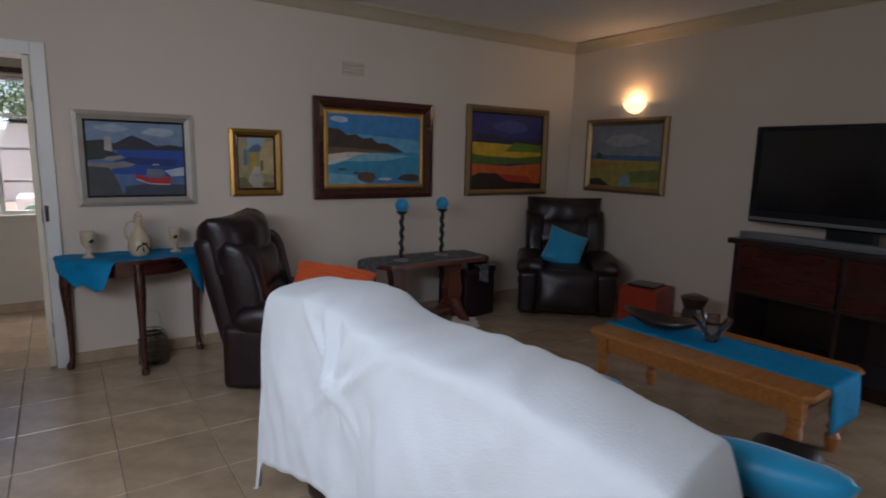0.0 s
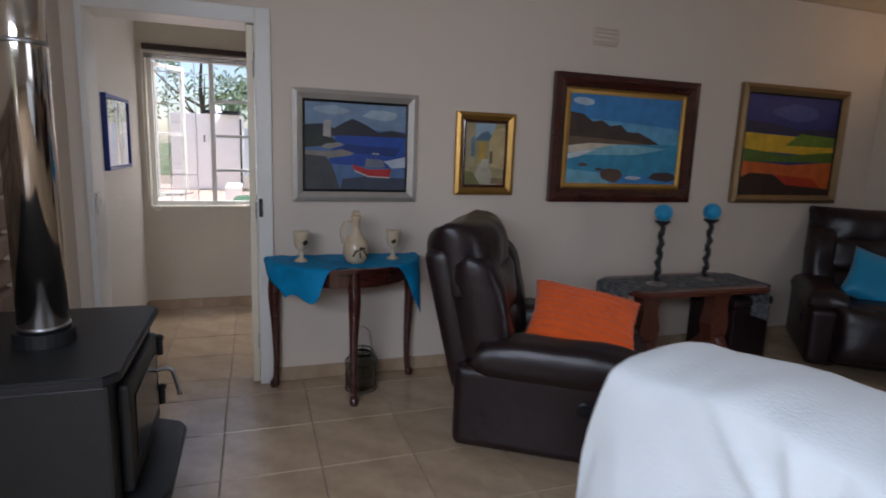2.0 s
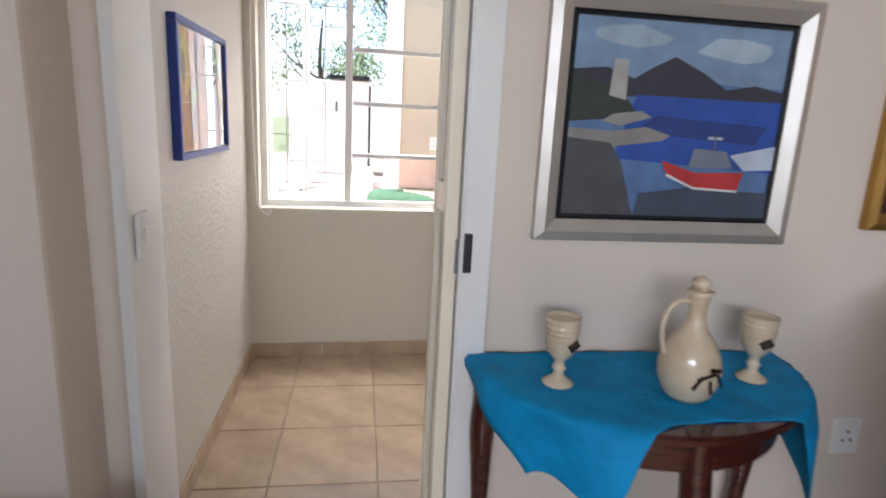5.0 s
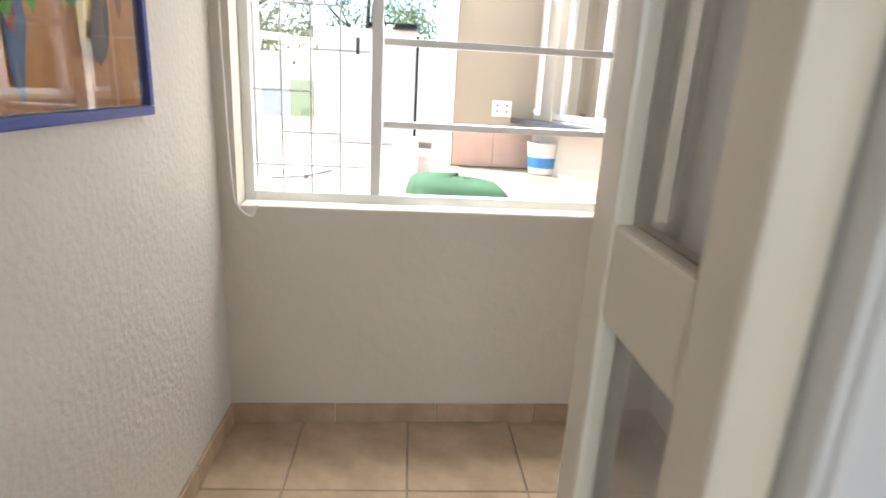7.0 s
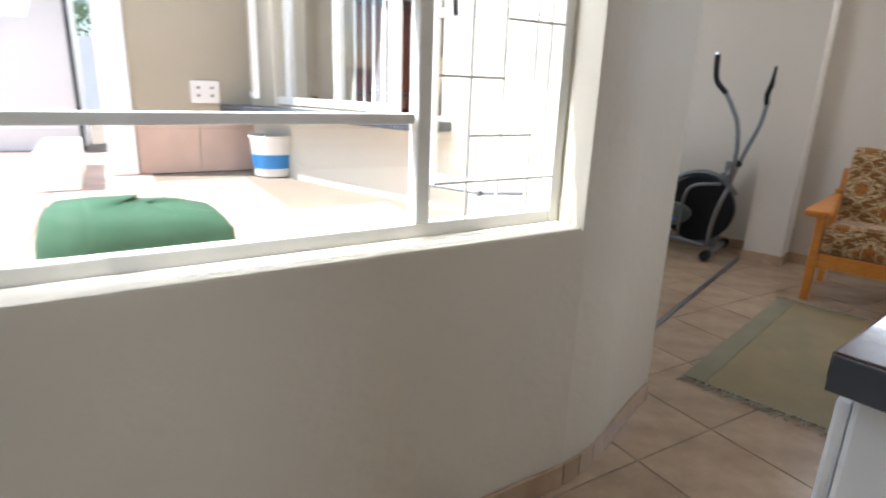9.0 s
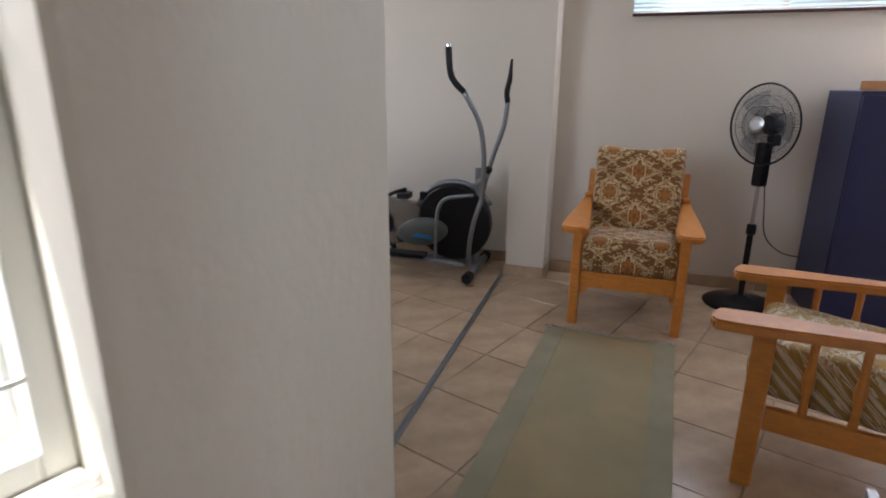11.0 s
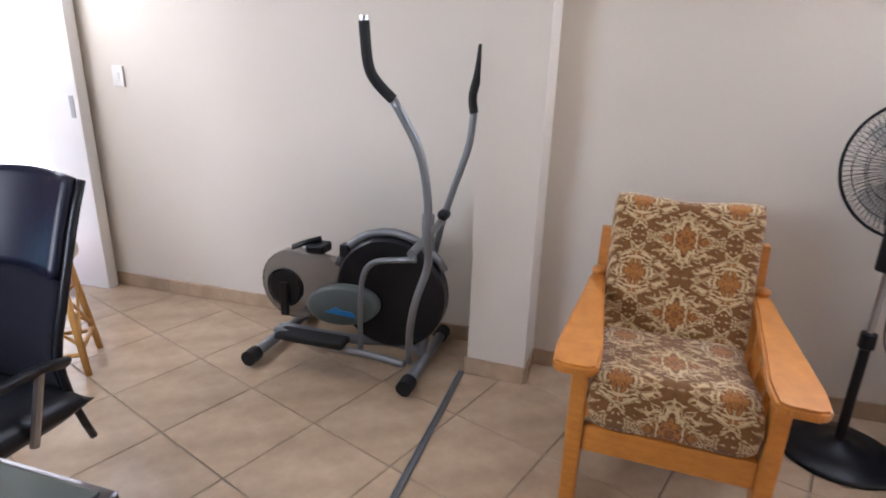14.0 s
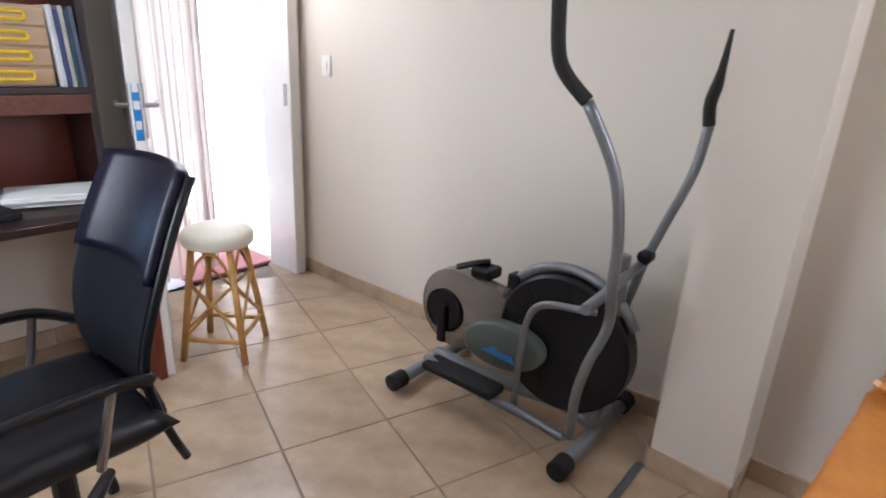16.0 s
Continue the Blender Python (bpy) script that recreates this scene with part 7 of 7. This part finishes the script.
for k in range(7):
    bm = B()
    box(bm, -0.105, -0.148, 0, 0.105, 0.148, 0.004)
    o = link(bm, "paper_sheet", M_PAPER)
    o.matrix_world = at_uv(-1.10 + r.uniform(-0.03, 0.03), 2.0 + r.uniform(-0.03, 0.03), 0.7462 + 0.0048 * k, r.uniform(60, 100))
    tagged(o, "white paper lying in a loose pile on the desk", "paper", "papers on the desk")

# ---- study: office chair ----
oc3 = thing("office_chair", 3.84, 8.556, 0, 200, "black office chair with a mesh back and padded top", "office chair")
# own frame: the sitter looks along +x, the back stands at -x
bm = B()
puff(bm, 0.46, 0.48, 0.11, Matrix.Translation((0.03, 0, 0.47)), 16, 5, 0.004, 1)
part("seat", bm, M_BLACK, oc3, smooth=True)
M_MESH = mat("black_mesh_cloth", (0.007, 0.007, 0.012), 0.8, var=0.2, scale=60, bump=0.5, bscale=400, spec=0.15)
M_PAD = mat("black_vinyl", (0.005, 0.006, 0.016), 0.36, var=0.1, scale=6, bump=0.06, bscale=60, spec=0.3)


def back_x(z):
    if z > 0.62:
        return -0.15 - 0.15 * ((z - 0.62) / 0.43) ** 1.5
    return -0.15 - 0.09 * ((0.62 - z) / 0.32) ** 1.5


def back_w(z):
    return 0.150 + 0.065 * min(1, max(0, (z - 0.30) / 0.45)) - 0.015 * max(0, z - 0.85) / 0.2


for (z0, z1, m_, nm, th) in ((0.42, 0.81, M_MESH, "mesh_panel", 0.012), (0.812, 1.05, M_PAD, "headrest_pad", 0.03)):
    bm = B()
    gs = []
    for i in range(13):
        z = z0 + (z1 - z0) * i / 12
        gs.append([bm.verts.new((back_x(z) - 0.05 * (1 - (2 * j / 10 - 1) ** 2), (2 * j / 10 - 1) * back_w(z), z + 0.006 * (1 - (2 * j / 10 - 1) ** 2) * max(0, z - 0.9) / 0.15)) for j in range(11)])
    for a, b in zip(gs, gs[1:]):
        for j in range(10):
            bm.faces.new((a[j], b[j], b[j + 1], a[j + 1]))
    o = part(nm, bm, m_, oc3, smooth=True)
    so = o.modifiers.new("thickness", "SOLIDIFY")
    so.thickness = th
for s in (-1, 1):
    bm = B()
    tube(bm, [(back_x(z), s * (back_w(z) + 0.006), z) for z in [0.30 + 0.75 * k / 12 for k in range(13)]], 0.011, 8)
    part("back_frame", bm, M_BLACK, oc3, smooth=True)
    bm = B()
    tube(bm, smooth_path([(-0.15, s * 0.22, 0.60), (-0.05, s * 0.255, 0.635), (0.12, s * 0.26, 0.635), (0.20, s * 0.25, 0.615)]), 0.022, 10, squash=0.6)
    part("armrest", bm, M_BLACK, oc3, smooth=True)
    bm = B()
    tube(bm, [(-0.02, s * 0.24, 0.44), (-0.06, s * 0.255, 0.63)], 0.011, 8)
    part("arm_post", bm, M_STEEL, oc3)
bm = B()
tube(bm, [(0, 0, 0.09), (0, 0, 0.42)], 0.028, 14)
part("gas_lift", bm, M_BLACK, oc3)
for k in range(5):
    a = 2 * math.pi * k / 5 + 0.3
    bm = B()
    tube(bm, [(0, 0, 0.10), (0.27 * math.cos(a), 0.27 * math.sin(a), 0.075)], [0.026, 0.018], 8)
    lg = part("base_leg", bm, M_BLACK, oc3)
    bm = B()
    tube(bm, [(0.27 * math.cos(a) - 0.012, 0.27 * math.sin(a), 0.028), (0.27 * math.cos(a) + 0.012, 0.27 * math.sin(a), 0.028)], 0.027, 12)
    part("castor", bm, M_RUBBER, lg)

# ---- study: cane stool ----
sl = thing("cane_stool", 4.397, 9.605, 0, -32, "round cane bar stool with a white padded seat", "stool")
bm = B()
lathe(bm, [(0, 0.515), (0.140, 0.515), (0.150, 0.525), (0.152, 0.56), (0.138, 0.580), (0, 0.586)], 30)
part("seat", bm, M_CUSHW, sl, smooth=True)
feet = [(0.195 * math.cos(radians(45 + 90 * k)), 0.195 * math.sin(radians(45 + 90 * k))) for k in range(4)]
tops = [(0.115 * math.cos(radians(45 + 90 * k)), 0.115 * math.sin(radians(45 + 90 * k))) for k in range(4)]
for (fx, fy), (tx, ty) in zip(feet, tops):
    bm = B()
    tube(bm, [(fx, fy, 0), (tx, ty, 0.515)], 0.015, 10)
    part("leg", bm, M_RATTAN, sl, smooth=True)


def on_leg(k, z):
    f = z / 0.515
    return (feet[k][0] * (1 - f) + tops[k][0] * f, feet[k][1] * (1 - f) + tops[k][1] * f, z)


for k in range(4):
    k2 = (k + 1) % 4
    bm = B()
    tube(bm, [on_leg(k, 0.10 + 0.02 * (k % 2)), on_leg(k2, 0.10 + 0.02 * (k % 2))], 0.011, 8)
    part("stretcher", bm, M_RATTAN, sl)
    for z0, z1 in ((0.14, 0.36), (0.36, 0.14)):
        bm = B()
        tube(bm, [on_leg(k, z0), on_leg(k2, z1)], 0.007, 6)
        part("brace", bm, M_RATTAN, sl)
    a, b = Vector(on_leg(k, 0.36)), Vector(on_leg(k2, 0.36))
    bm = B()
    tube(bm, smooth_path([a, a * 0.75 + b * 0.25 + Vector((0, 0, 0.10)), a * 0.5 + b * 0.5 + Vector((0, 0, 0.135)), a * 0.25 + b * 0.75 + Vector((0, 0, 0.10)), b]), 0.007, 6)
    part("arch", bm, M_RATTAN, sl)

# ---- kitchen counter ----
KX, KY, KA = 2.10, 5.985, 8.1
kc = thing("kitchen_unit", KX, KY, 0, KA, "white kitchen appliance under a dark laminate top", "kitchen unit")
# own frame: x runs along the front, y points out of it
bm = B()
box(bm, 0.44, -0.56, 0.0, 0.955, -0.025, 0.885, 0.008)
part("body", bm, M_APPL, kc)
bm = B()
box(bm, 0.45, -0.0245, 0.10, 0.945, -0.010, 0.87, 0.006)
part("door", bm, M_APPL, kc)
bm = B()
box(bm, 0.48, 0.034, 0.832, 0.91, 0.046, 0.856, 0.003)
part("door_handle", bm, M_STEEL, kc, "flat steel door handle")
for x in (0.48, 0.87):
    bm = B()
    box(bm, x, -0.0095, 0.822, x + 0.04, 0.048, 0.8315, 0.002)
    part("handle_bracket", bm, M_BLUEG, kc, "blue-grey plastic handle end")
wt = thing("worktop", KX, KY, 0.886, KA, "glossy dark wood laminate worktop with black edge", "worktop")
bm = B()
box(bm, 0.0, -0.60, 0, 0.96, 0.0, 0.038, 0.004)
part("slab", bm, M_WTOP, wt)
bm = B()
box(bm, -0.006, -0.597, -0.012, -0.0005, -0.003, 0.036, 0.002)
part("edge_strip", bm, M_SLATE, wt)
cu = thing("low_cupboard", KX, KY, 0, KA, "white low cupboard under the dark worktop", "cupboard")
bm = B()
box(bm, 0.012, -0.57, 0.0, 0.432, -0.030, 0.885, 0.008)
part("carcass", bm, M_APPL, cu)
bm = B()
box(bm, 0.016, -0.0295, 0.10, 0.428, -0.012, 0.86, 0.005)
part("door", bm, M_APPL, cu)


# ---- floor tiles, each one laid on the screed ----
def tile_mesh(w, h, name):
    bm = B()
    e, t = 0.0045, 0.004
    a = [bm.verts.new((x, y, -t)) for x, y in ((0.0025, 0.0025), (w - 0.0025, 0.0025), (w - 0.0025, h - 0.0025), (0.0025, h - 0.0025))]
    b = [bm.verts.new((x, y, 0)) for x, y in ((e, e), (w - e, e), (w - e, h - e), (e, h - e))]
    for k in range(4):
        bm.faces.new((a[k], a[(k + 1) % 4], b[(k + 1) % 4], b[k]))
    bm.faces.new(b)
    me = bpy.data.meshes.new(name)
    bm.to_mesh(me)
    bm.free()
    me.materials.append(M_TILE)
    return me


def lay(x0, y0, nx, ny, step, keep, name="floor_tile"):
    me = tile_mesh(step, step, name)
    for i in range(nx):
        for j in range(ny):
            x, y = x0 + i * step, y0 + j * step
            if keep(x + step / 2, y + step / 2):
                o = new("tile", me)
                o.location = (x, y, 0)
                o.parent = floor


T1 = 0.4125
lay(1.21 - 3 * T1, 4.889 - 16 * T1, 16, 16, T1, lambda x, y: 0.1 < x < 6.2 and -1.8 < y < 4.9)
cut = tile_mesh(T1, 0.268, "cut_tile")
for i in range(16):
    if 0.1 < 1.21 - 3 * T1 + i * T1 < 6.0:
        o = new("tile", cut)
        o.location = (1.21 - 3 * T1 + i * T1, 4.889, 0)
        o.parent = floor


def in_passage(x, y):
    u, v = (x - OX) * CU + (y - OY) * SU, -(x - OX) * SU + (y - OY) * CU
    if u > 0.55 or v > 2.6:
        return False
    return x > 0.35 and y > 5.0 and (y < 7.0 or u > -2.9)


T2 = 0.402
lay(1.215 - 3 * T2, 5.560 - T2, 17, 16, T2, in_passage)
